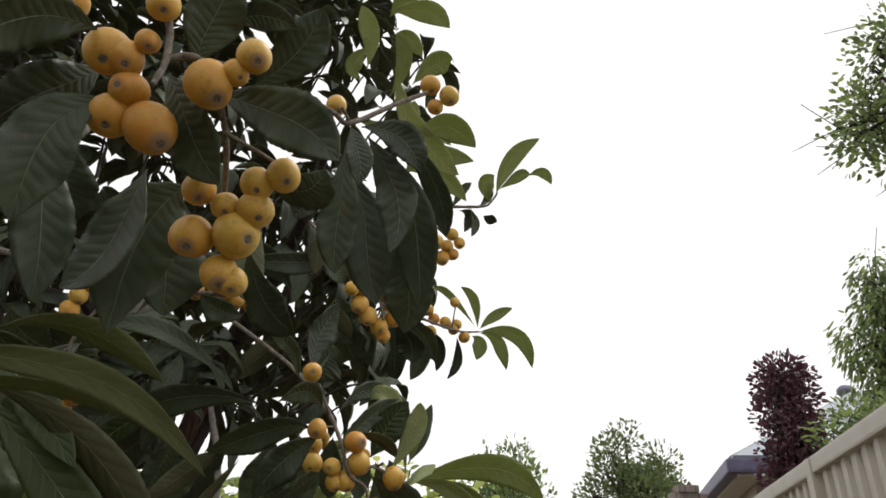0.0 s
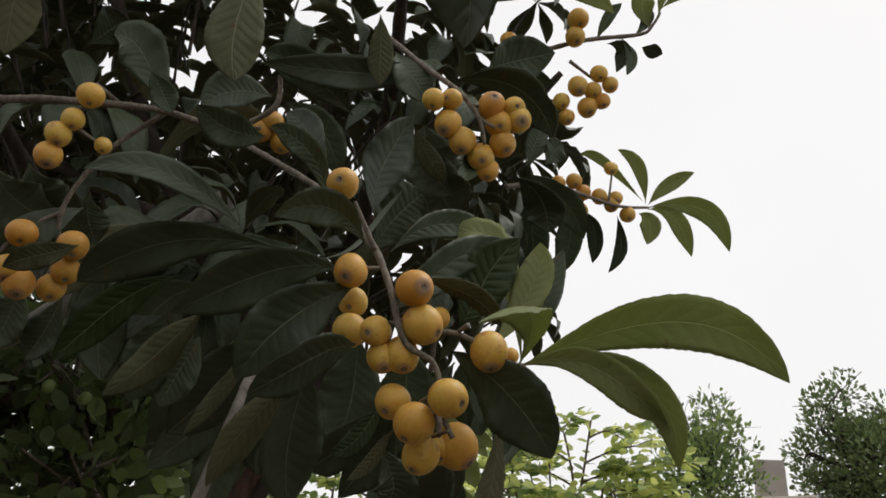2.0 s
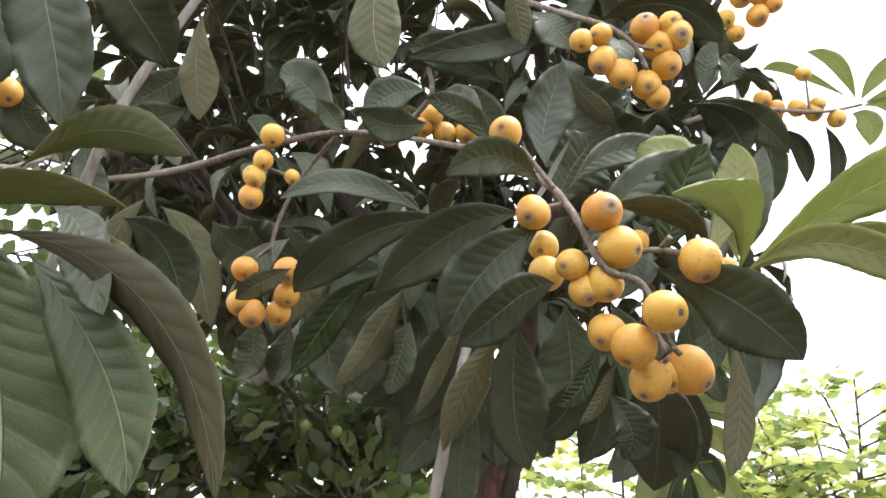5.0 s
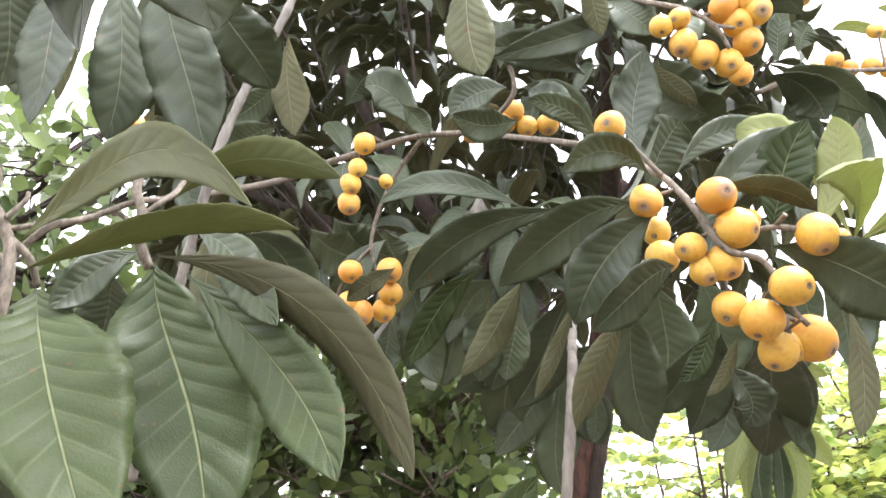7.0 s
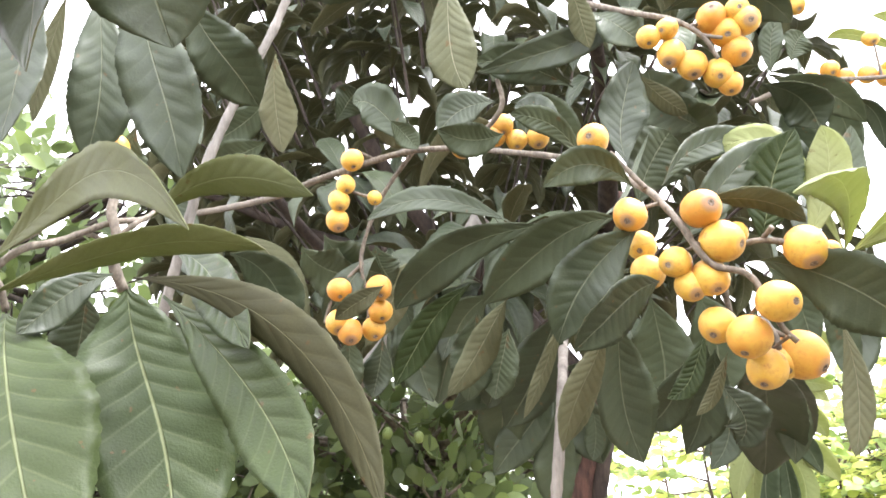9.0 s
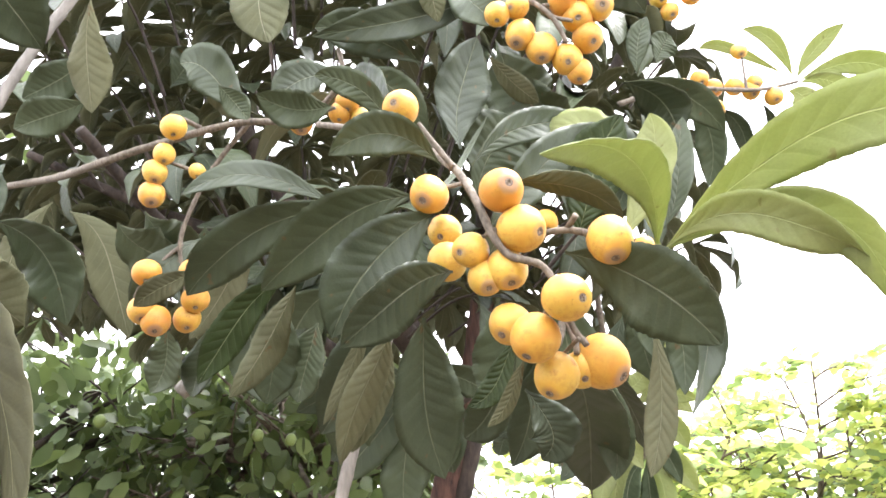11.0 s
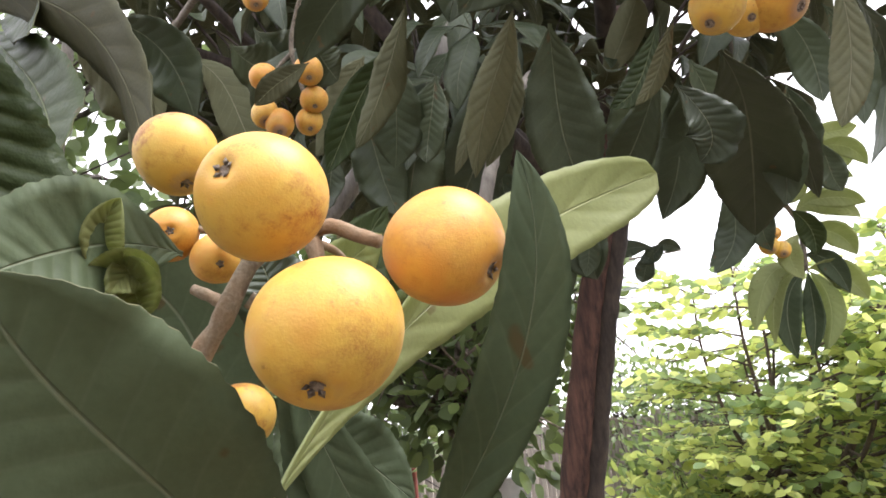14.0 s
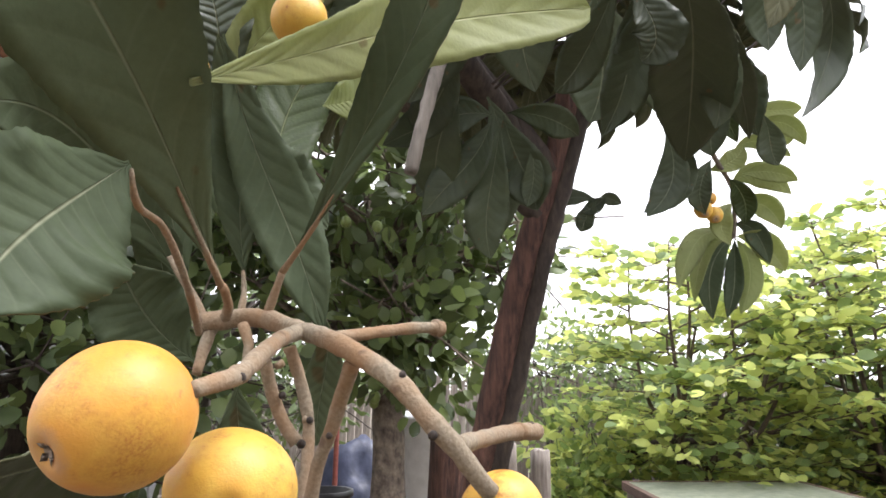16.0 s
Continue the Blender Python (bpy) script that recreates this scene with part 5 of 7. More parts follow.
# drooping whorl beyond the first cluster
whorl_spray = branch(LOQUAT, "fruiting_branch", TWIG, [([(-0.2385, 0.7567, 2.1867), (-0.1922, 0.8061, 2.1908), (-0.1704, 0.8266, 2.1901), (-0.1130, 0.8680, 2.2634), (-0.0679, 0.8927, 2.3104)], 0.0039, 0.0037),
    ([(-0.1704, 0.8266, 2.1901), (-0.1804, 0.8023, 2.1984)], 0.0025, 0.0024)], "twig with a whorl of drooping dark leaves")
fruit(whorl_spray, (-0.1961, 0.8343, 2.2287), 0.0152, (0.32, -0.27, -0.91))
fruit(whorl_spray, (-0.0708, 1.0105, 2.4343), 0.0190, (0.20, -0.28, -0.94))
fruit(whorl_spray, (-0.0353, 1.0204, 2.4182), 0.0190, (0.18, -0.29, -0.94))
fruit(whorl_spray, (-0.0610, 1.0299, 2.3996), 0.0148, (0.20, -0.31, -0.93))
leaf(whorl_spray, (-0.1523, 0.7475, 2.1189), (-0.1361, 0.7427, 2.0748), (-0.1333, 0.7485, 2.0291), 0.0342, (0.04, -1.00, -0.01))
leaf(whorl_spray, (-0.1490, 0.8562, 2.1915), (-0.1012, 0.8755, 2.1051), (-0.1028, 0.8881, 2.0116), 0.0630, (-0.34, -0.91, -0.23))
leaf(whorl_spray, (-0.1758, 0.8433, 2.1595), (-0.1791, 0.8763, 2.0639), (-0.1794, 0.9020, 1.9819), 0.0591, (0.34, -0.88, -0.32))
leaf(whorl_spray, (-0.1102, 0.9084, 2.1902), (-0.0745, 0.9450, 2.0902), (-0.0624, 0.9809, 1.9696), 0.0704, (-0.16, -0.93, -0.33))
leaf(whorl_spray, (-0.1538, 0.8295, 2.1857), (-0.0941, 0.8244, 2.1633), (-0.0642, 0.8479, 2.1221), 0.0516, (0.04, -0.98, -0.21))
leaf(whorl_spray, (-0.1944, 0.7738, 2.0688), (-0.2042, 0.7915, 2.0362), (-0.2216, 0.8037, 2.0129), 0.0469, (-0.12, -0.90, -0.43))
leaf(whorl_spray, (-0.0935, 0.8958, 2.2140), (-0.0470, 0.9301, 2.1542), (-0.0267, 0.9685, 2.0856), 0.0458, (-0.48, -0.65, -0.58))
leaf(whorl_spray, (-0.1726, 0.8804, 2.1461), (-0.1437, 0.9295, 2.0585), (-0.1275, 0.9784, 1.9704), 0.0829, (0.58, -0.75, -0.30))
leaf(whorl_spray, (-0.2539, 0.7565, 2.1860), (-0.2223, 0.7679, 2.1671), (-0.2067, 0.7699, 2.1644), 0.0308, (-0.04, -0.84, -0.54))
leaf(whorl_spray, (-0.1101, 1.0052, 2.1034), (-0.0892, 1.0407, 2.0399), (-0.0909, 1.0806, 1.9675), 0.0861, (-0.37, -0.80, -0.47))
leaf(whorl_spray, (-0.1482, 1.0683, 2.5326), (-0.0919, 1.1374, 2.4101), (-0.0130, 1.1736, 2.3486), 0.0570, (-0.05, -0.86, -0.51), "young")
leaf(whorl_spray, (-0.0974, 1.1401, 2.4049), (-0.0414, 1.1268, 2.4323), (0.0192, 1.1475, 2.3980), 0.0570, (-0.02, -0.77, -0.63), "young")
leaf(whorl_spray, (-0.2235, 1.1164, 2.5446), (-0.2420, 1.1048, 2.5645), (-0.2140, 1.0850, 2.6019), 0.0355, (0.17, -0.84, -0.51), "young")
leaf(whorl_spray, (-0.1632, 1.1339, 2.5161), (-0.1362, 1.0999, 2.5795), (-0.1560, 1.0712, 2.6304), 0.0355, (0.08, -0.87, -0.49), "young")
leaf(whorl_spray, (-0.1169, 1.1229, 2.5389), (-0.0711, 1.1033, 2.5772), (-0.0360, 1.0978, 2.5891), 0.0496, (0.12, -0.76, -0.64), "young")
leaf(whorl_spray, (-0.1754, 1.0836, 2.7108), (-0.1021, 1.0841, 2.7140), (-0.0445, 1.1022, 2.6842), 0.0490, (-0.09, -0.68, -0.73), "young")
leaf(whorl_spray, (-0.1615, 1.1072, 2.6685), (-0.1305, 1.1134, 2.6590), (-0.1023, 1.1314, 2.6281), 0.0367, (-0.13, -0.78, -0.61), "young")
leaf(whorl_spray, (-0.1809, 1.1248, 2.7391), (-0.1506, 1.1068, 2.7738), (-0.1199, 1.0948, 2.7973), 0.0456, (0.20, -0.74, -0.65), "young")
leaf(whorl_spray, (-0.2276, 1.1794, 2.6371), (-0.2239, 1.1429, 2.7040), (-0.2451, 1.1122, 2.7585), 0.0456, (0.08, -0.87, -0.48), "young")

# far tip with small clusters
outer_spray = branch(LOQUAT, "fruiting_branch", TWIG, [([(-0.2422, 1.9556, 2.3573), (-0.1496, 2.0500, 2.4080), (-0.0126, 2.1850, 2.4190), (0.0690, 2.2650, 2.4500)], 0.0060, 0.0034),
    ([(-0.0262, 2.1700, 2.4180), (-0.0160, 2.1660, 2.5000)], 0.0034, 0.0022),
    ([(-0.2751, 1.9130, 2.6453), (-0.2081, 1.9540, 2.7224), (-0.0737, 1.9982, 2.7911), (0.0638, 2.0461, 2.8317), (0.0960, 2.0450, 2.8530), (0.1180, 2.0360, 2.8860)], 0.0076, 0.0030),
    ([(-0.1050, 1.9962, 2.7296), (-0.0469, 2.0262, 2.6861)], 0.0047, 0.0031)], "thin outer twig with small orange loquats")
fruit(outer_spray, (0.0172, 2.2296, 2.4137), 0.0203, (0.21, -0.54, -0.82))
fruit(outer_spray, (-0.0211, 2.2066, 2.4335), 0.0203, (0.23, -0.52, -0.82))
fruit(outer_spray, (-0.0489, 2.1897, 2.4483), 0.0203, (0.24, -0.51, -0.83))
fruit(outer_spray, (-0.0882, 2.1738, 2.4539), 0.0203, (0.25, -0.50, -0.83))
fruit(outer_spray, (-0.1093, 2.1545, 2.4779), 0.0203, (0.26, -0.48, -0.84))
fruit(outer_spray, (-0.1479, 2.1461, 2.4692), 0.0203, (0.28, -0.48, -0.83))
fruit(outer_spray, (-0.0985, 2.1914, 2.4134), 0.0218, (0.26, -0.52, -0.82))
fruit(outer_spray, (-0.0186, 2.1655, 2.5147), 0.0174, (0.22, -0.48, -0.85))
fruit(outer_spray, (-0.0094, 2.2028, 2.4486), 0.0174, (0.22, -0.52, -0.83))
fruit(outer_spray, (-0.0355, 2.0223, 2.7008), 0.0219, (0.21, -0.37, -0.91))
fruit(outer_spray, (-0.0101, 2.0419, 2.6791), 0.0203, (0.20, -0.39, -0.90))
fruit(outer_spray, (-0.0515, 2.0371, 2.6621), 0.0219, (0.22, -0.39, -0.90))
fruit(outer_spray, (-0.0306, 2.0547, 2.6414), 0.0203, (0.21, -0.40, -0.89))
fruit(outer_spray, (-0.0659, 2.0516, 2.6248), 0.0250, (0.23, -0.40, -0.89))
fruit(outer_spray, (-0.0867, 2.0218, 2.6691), 0.0250, (0.23, -0.38, -0.90))
fruit(outer_spray, (-0.1279, 2.0277, 2.6312), 0.0219, (0.25, -0.39, -0.89))
fruit(outer_spray, (-0.1168, 2.0482, 2.5987), 0.0203, (0.25, -0.41, -0.88))
fruit(outer_spray, (-0.0797, 1.9483, 2.8156), 0.0266, (0.22, -0.30, -0.93))
fruit(outer_spray, (-0.0884, 1.9659, 2.7760), 0.0250, (0.22, -0.32, -0.92))
fruit(outer_spray, (-0.2447, 1.9261, 2.7529), 0.0219, (0.29, -0.30, -0.91))
leaf(outer_spray, (0.0698, 2.2663, 2.4511), (0.1937, 2.2922, 2.4556), (0.2625, 2.3430, 2.3514), 0.0558, (0.08, -0.86, -0.50), "young")
leaf(outer_spray, (0.0694, 2.2685, 2.4467), (0.1376, 2.2906, 2.4225), (0.1703, 2.3327, 2.3372), 0.0470, (0.04, -0.88, -0.48), "young")
leaf(outer_spray, (0.0702, 2.2627, 2.4583), (0.1199, 2.2548, 2.5055), (0.1875, 2.2580, 2.5425), 0.0384, (0.20, -0.92, -0.33), "young")
leaf(outer_spray, (0.0627, 2.2591, 2.4607), (0.0521, 2.2264, 2.5419), (-0.0002, 2.1970, 2.5902), 0.0357, (0.00, -0.90, -0.43), "young")
leaf(outer_spray, (0.0553, 2.2546, 2.4644), (-0.0331, 2.1941, 2.5500), (-0.0955, 2.1760, 2.5698), 0.0267, (0.09, -0.86, -0.50), "young")
leaf(outer_spray, (0.0458, 2.2564, 2.4299), (0.0709, 2.2645, 2.4054), (0.0615, 2.2771, 2.3502), 0.0526, (-0.01, -0.97, -0.25), "young")
leaf(outer_spray, (0.1128, 2.0383, 2.8783), (0.1585, 1.9962, 2.9888), (0.2645, 1.9805, 3.0869), 0.0610, (0.21, -0.89, -0.40), "young")
leaf(outer_spray, (0.1217, 2.0320, 2.8961), (0.1863, 2.0264, 2.9481), (0.2333, 2.0335, 2.9646), 0.0417, (0.32, -0.81, -0.50), "young")
leaf(outer_spray, (0.2241, 2.0163, 2.9466), (0.2731, 2.0131, 2.9614), (0.3076, 2.0318, 2.9246), 0.0379, (-0.04, -0.74, -0.68), "young")
leaf(outer_spray, (0.0925, 2.0471, 2.8482), (0.0759, 2.0164, 2.8969), (0.1046, 2.0048, 2.9376), 0.0577, (0.05, -0.90, -0.43), "young")
leaf(outer_spray, (-0.1869, 1.7602, 2.7702), (-0.1010, 1.7588, 2.8279), (0.0270, 1.7948, 2.8402), 0.0660, (0.32, -0.70, -0.64), "young")
leaf(outer_spray, (-0.1871, 1.7615, 2.7677), (-0.0903, 1.7851, 2.7840), (0.0082, 1.8488, 2.7238), 0.0660, (0.16, -0.71, -0.69), "young")
leaf(outer_spray, (-0.1910, 1.7653, 2.8712), (-0.1308, 1.7556, 2.9284), (-0.0482, 1.7967, 2.9019), 0.0532, (0.29, -0.66, -0.69), "young")
leaf(outer_spray, (-0.2211, 1.7701, 2.8426), (-0.1865, 1.7326, 2.9373), (-0.1679, 1.7040, 3.0045), 0.0591, (0.28, -0.85, -0.44), "young")
leaf(outer_spray, (-0.1989, 1.7435, 2.7948), (-0.2220, 1.7037, 2.8569), (-0.3165, 1.6630, 2.8753), 0.0574, (0.08, -0.76, -0.64), "young")
leaf(outer_spray, (-0.1007, 2.2100, 2.4259), (-0.0654, 2.2463, 2.3783), (-0.0750, 2.2807, 2.3056), 0.0438, (-0.24, -0.81, -0.53))
leaf(outer_spray, (-0.0089, 2.2442, 2.4185), (-0.0009, 2.2801, 2.3544), (-0.0363, 2.3033, 2.2870), 0.0344, (-0.29, -0.89, -0.34))
leaf(outer_spray, (-0.1535, 2.1314, 2.4443), (-0.1224, 2.1913, 2.3482), (-0.1589, 2.2279, 2.2542), 0.0687, (-0.23, -0.87, -0.44))
leaf(outer_spray, (-0.1989, 2.1182, 2.4407), (-0.2132, 2.1649, 2.3413), (-0.2047, 2.2183, 2.2436), 0.0916, (-0.18, -0.88, -0.44))
leaf(outer_spray, (0.0500, 2.0440, 2.8280), (0.0850, 2.0420, 2.8750), (0.0820, 2.0360, 2.9350), 0.0330, (0.3, -0.8, 0.2))
leaf(outer_spray, (0.0200, 2.0350, 2.8180), (0.0420, 2.0500, 2.7700), (0.0300, 2.0560, 2.7150), 0.0300, (0.2, -0.9, 0.1))
leaf(outer_spray, (-0.0400, 2.0120, 2.8000), (-0.0100, 2.0050, 2.8600), (0.0250, 2.0000, 2.9000), 0.0330, (0.2, -0.9, 0.2), "mid")
leaf(outer_spray, (0.0696, 2.0626, 2.8036), (0.0921, 2.0729, 2.7982), (0.1193, 2.0845, 2.7931), 0.0376, (0.04, -0.50, -0.87))
leaf(outer_spray, (-0.0144, 2.0344, 2.8043), (0.0230, 2.0527, 2.7929), (0.0043, 2.0731, 2.7415), 0.0444, (-0.32, -0.76, -0.56))
leaf(outer_spray, (-0.2788, 2.0507, 2.3951), (-0.2697, 2.0957, 2.3140), (-0.2459, 2.1450, 2.2341), 0.1038, (-0.12, -0.85, -0.52))
leaf(outer_spray, (-0.2785, 1.8696, 2.6209), (-0.2082, 1.8968, 2.6131), (-0.1309, 1.9262, 2.6058), 0.0575, (0.13, -0.55, -0.82))

# close spray with the largest fruits
close_spray = branch(LOQUAT, "fruiting_branch", PALE_TWIG, [([(-0.2301, 1.0028, 1.3549), (-0.2240, 1.0089, 1.3561), (-0.2184, 1.0138, 1.3569), (-0.2087, 1.0159, 1.3553), (-0.1945, 1.0155, 1.3517), (-0.1750, 1.0117, 1.3476), (-0.1563, 1.0078, 1.3419), (-0.1418, 1.0058, 1.3357), (-0.1340, 1.0075, 1.3281), (-0.1294, 1.0123, 1.3212), (-0.1270, 1.0173, 1.3147), (-0.1260, 1.0224, 1.3096)], 0.0034, 0.0023),
    ([(-0.1920, 1.0157, 1.3511), (-0.1788, 0.9986, 1.3471), (-0.1614, 0.9803, 1.3413), (-0.1529, 0.9699, 1.3368), (-0.1486, 0.9617, 1.3349), (-0.1467, 0.9550, 1.3333)], 0.0024, 0.0019),
    ([(-0.1752, 1.0129, 1.3480), (-0.1760, 1.0256, 1.3498), (-0.1765, 1.0406, 1.3522), (-0.1750, 1.0529, 1.3537), (-0.1739, 1.0593, 1.3537)], 0.0019, 0.0020),
    ([(-0.1748, 1.0572, 1.3539), (-0.1743, 1.0603, 1.3536)], 0.0028, 0.0027),
    ([(-0.1297, 1.0147, 1.3207), (-0.1377, 1.0339, 1.3206), (-0.1450, 1.0572, 1.3209), (-0.1471, 1.0751, 1.3204)], 0.0023, 0.0023),
    ([(-0.1463, 1.0636, 1.3209), (-0.1473, 1.0761, 1.3203)], 0.0029, 0.0028),
    ([(-0.1772, 0.9928, 1.3408), (-0.1787, 0.9961, 1.3335), (-0.1782, 0.9999, 1.3253), (-0.1756, 1.0029, 1.3195)], 0.0018, 0.0019),
    ([(-0.1968, 1.0148, 1.3462), (-0.1966, 1.0190, 1.3369), (-0.1947, 1.0213, 1.3258), (-0.1923, 1.0200, 1.3152), (-0.1900, 1.0169, 1.3013)], 0.0020, 0.0020),
    ([(-0.1622, 1.0102, 1.3409), (-0.1702, 1.0135, 1.3319), (-0.1763, 1.0150, 1.3218), (-0.1816, 1.0152, 1.3123), (-0.1848, 1.0154, 1.3013)], 0.0022, 0.0020),
    ([(-0.2281, 1.0064, 1.3536), (-0.2261, 1.0028, 1.3459), (-0.2237, 0.9997, 1.3383)], 0.0023, 0.0016),
    ([(-0.2162, 1.0104, 1.3541), (-0.2121, 1.0103, 1.3475), (-0.2112, 1.0086, 1.3404)], 0.0019, 0.0012),
    ([(-0.2309, 1.0051, 1.3563), (-0.2354, 1.0037, 1.3633), (-0.2404, 1.0006, 1.3712), (-0.2448, 0.9983, 1.3783)], 0.0017, 0.0009),
    ([(-0.2223, 1.0078, 1.3567), (-0.2174, 1.0053, 1.3605), (-0.2127, 1.0001, 1.3655)], 0.0020, 0.0012),
    ([(-0.2232, 1.0136, 1.3579), (-0.2254, 1.0160, 1.3657), (-0.2290, 1.0173, 1.3741)], 0.0014, 0.0007),
    ([(-0.2121, 1.0161, 1.3566), (-0.2083, 1.0164, 1.3642), (-0.2046, 1.0164, 1.3709)], 0.0017, 0.0011),
    ([(-0.2215, 0.9982, 1.3509), (-0.2040, 0.9833, 1.3635), (-0.1873, 0.9672, 1.3737), (-0.1757, 0.9550, 1.3750), (-0.1703, 0.9499, 1.3814)], 0.0012, 0.0008),
    ([(-0.1537, 0.9686, 1.3377), (-0.1513, 0.9687, 1.3356)], 0.0014, 0.0012),
    ([(-0.1418, 1.0057, 1.3365), (-0.1406, 1.0069, 1.3373)], 0.0012, 0.0009),
    ([(-0.1323, 1.0076, 1.3261), (-0.1311, 1.0071, 1.3233)], 0.0012, 0.0008),
    ([(-0.1771, 0.9982, 1.3406), (-0.1773, 0.9962, 1.3394)], 0.0011, 0.0008),
    ([(-0.1945, 1.0197, 1.3247), (-0.1921, 1.0211, 1.3237)], 0.0012, 0.0009),
    ([(-0.1721, 1.0142, 1.3289), (-0.1701, 1.0150, 1.3286)], 0.0011, 0.0008),
    ([(-0.2138, 1.0004, 1.3651), (-0.2028, 0.9849, 1.3779), (-0.1948, 0.9735, 1.3876)], 0.0013, 0.0004),
    ([(-0.2046, 1.0164, 1.3709), (-0.1879, 1.0145, 1.3819), (-0.1759, 1.0130, 1.3908)], 0.0011, 0.0004)], "pale brown felted twig close up, some fruit picked")
fruit(close_spray, (-0.1547, 0.9455, 1.3286), 0.0139, (0.16, -0.90, -0.41), smooth=True)
fruit(close_spray, (-0.1587, 0.9730, 1.3118), 0.0138, (0.82, -0.57, -0.10), smooth=True)
fruit(close_spray, (-0.1301, 1.0330, 1.3022), 0.0112, (0.50, -0.43, -0.75), smooth=True)
close_fruit_stalk = branch(LOQUAT, "fruiting_branch", PALE_TWIG, [([(-0.2226, 0.9679, 1.4258), (-0.2194, 0.9701, 1.4486), (-0.2141, 0.9732, 1.4571), (-0.2091, 0.9752, 1.4647), (-0.2039, 0.9780, 1.4737), (-0.1989, 0.9826, 1.4805), (-0.1926, 0.9863, 1.4817), (-0.1892, 0.9893, 1.4790), (-0.1874, 0.9910, 1.4707)], 0.0032, 0.0026),
    ([(-0.1933, 0.9868, 1.4823), (-0.2011, 0.9824, 1.4908), (-0.2108, 0.9748, 1.4973), (-0.2120, 0.9693, 1.5003)], 0.0022, 0.0015),
    ([(-0.1897, 0.9897, 1.4804), (-0.1842, 0.9932, 1.4818), (-0.1777, 0.9971, 1.4778), (-0.1713, 1.0002, 1.4742)], 0.0022, 0.0020),
    ([(-0.2110, 0.9744, 1.4634), (-0.2149, 0.9715, 1.4666), (-0.2190, 0.9683, 1.4695)], 0.0019, 0.0017),
    ([(-0.2194, 0.9701, 1.4486), (-0.2169, 0.9722, 1.4442), (-0.2131, 0.9743, 1.4398)], 0.0020, 0.0015),
    ([(-0.2036, 0.9778, 1.4749), (-0.2215, 0.9799, 1.4878), (-0.2373, 0.9779, 1.4952)], 0.0015, 0.0011),
    ([(-0.1885, 0.9911, 1.4777), (-0.2014, 1.0080, 1.4799), (-0.2126, 1.0247, 1.4748)], 0.0014, 0.0010),
    ([(-0.1872, 0.9909, 1.4714), (-0.1794, 0.9854, 1.4602)], 0.0024, 0.0019),
    ([(-0.2075, 0.9795, 1.4622), (-0.2041, 0.9799, 1.4656)], 0.0013, 0.0008)], "felted fruit stalk between large loquats")
fruit(close_fruit_stalk, (-0.1623, 0.9592, 1.4773), 0.0150, (0.44, -0.89, 0.12), smooth=True)
fruit(close_fruit_stalk, (-0.1466, 0.9637, 1.4428), 0.0156, (0.38, -0.45, -0.81), smooth=True)
fruit(close_fruit_stalk, (-0.1420, 0.9957, 1.4633), 0.0143, (0.77, 0.29, -0.56), smooth=True)
fruit(close_fruit_stalk, (-0.1998, 0.9553, 1.5013), 0.0110, (0.43, 0.08, -0.90), smooth=True)
fruit(close_fruit_stalk, (-0.2410, 0.9705, 1.4935), 0.0090, (0.90, -0.39, -0.20), smooth=True)
fruit(close_fruit_stalk, (-0.2314, 0.9818, 1.4837), 0.0085, (0.83, -0.29, -0.48), smooth=True)
fruit(close_fruit_stalk, (-0.2160, 0.9811, 1.4323), 0.0098, (0.30, -0.15, -0.94), smooth=True)
fruit(close_fruit_stalk, (-0.2129, 1.0244, 1.4678), 0.0104, (0.36, 0.02, -0.93), smooth=True)
leaf(close_spray, (-0.2138, 1.0004, 1.3651), (-0.1708, 0.9364, 1.4203), (-0.1583, 0.9056, 1.4531), 0.0450, (0.92, -0.39, -0.09), "soft", wave=0.0001, stalk=0.03, peak=0.55)
leaf(close_spray, (-0.2046, 1.0164, 1.3709), (-0.1398, 1.0078, 1.4263), (-0.1217, 1.0024, 1.4822), 0.0180, (0.67, -0.72, 0.19), "soft", wave=0.0001, stalk=0.04, cup=0.22)
leaf(close_spray, (-0.1720, 0.9635, 1.4077), (-0.2027, 1.0584, 1.4731), (-0.1808, 1.1929, 1.5388), 0.0385, (0.68, -0.69, -0.25), "young", cup=0.14, peak=0.74, wave=0.0002, turn=1.9)
leaf(close_spray, (-0.3250, 1.1093, 1.4130), (-0.3826, 1.1389, 1.5069), (-0.3635, 1.1681, 1.5785), 0.0520, (0.82, -0.56, -0.11), "mid", cup=0.12, wave=0.0003)
leaf(close_spray, (-0.2083, 0.8987, 1.5392), (-0.2135, 0.9105, 1.5015), (-0.2210, 0.9294, 1.4573), 0.0360, (0.99, -0.09, 0.06), "mid", wave=0.0002, cup=0.25)
leaf(close_spray, (-0.2120, 0.9623, 1.4775), (-0.1965, 0.9330, 1.4717), (-0.1889, 0.9079, 1.4579), 0.0320, (0.94, -0.26, -0.22), "soft", wave=0.0001)
leaf(close_spray, (-0.2243, 0.9618, 1.4838), (-0.2241, 0.9304, 1.4843), (-0.2227, 0.9013, 1.4753), 0.0260, (0.90, -0.26, -0.35), "soft", wave=0.0001)
leaf(close_spray, (-0.1700, 0.9497, 1.3826), (-0.1623, 0.9326, 1.3662), (-0.1560, 0.9188, 1.3452), 0.0360, (0.93, -0.30, -0.22), "pale", wave=8e-05)
leaf(close_spray, (-0.2246, 1.0007, 1.4564), (-0.2190, 1.0201, 1.4037), (-0.2066, 1.0357, 1.3534), 0.0240, (0.80, -0.60, 0.01), "soft", wave=0.00015)
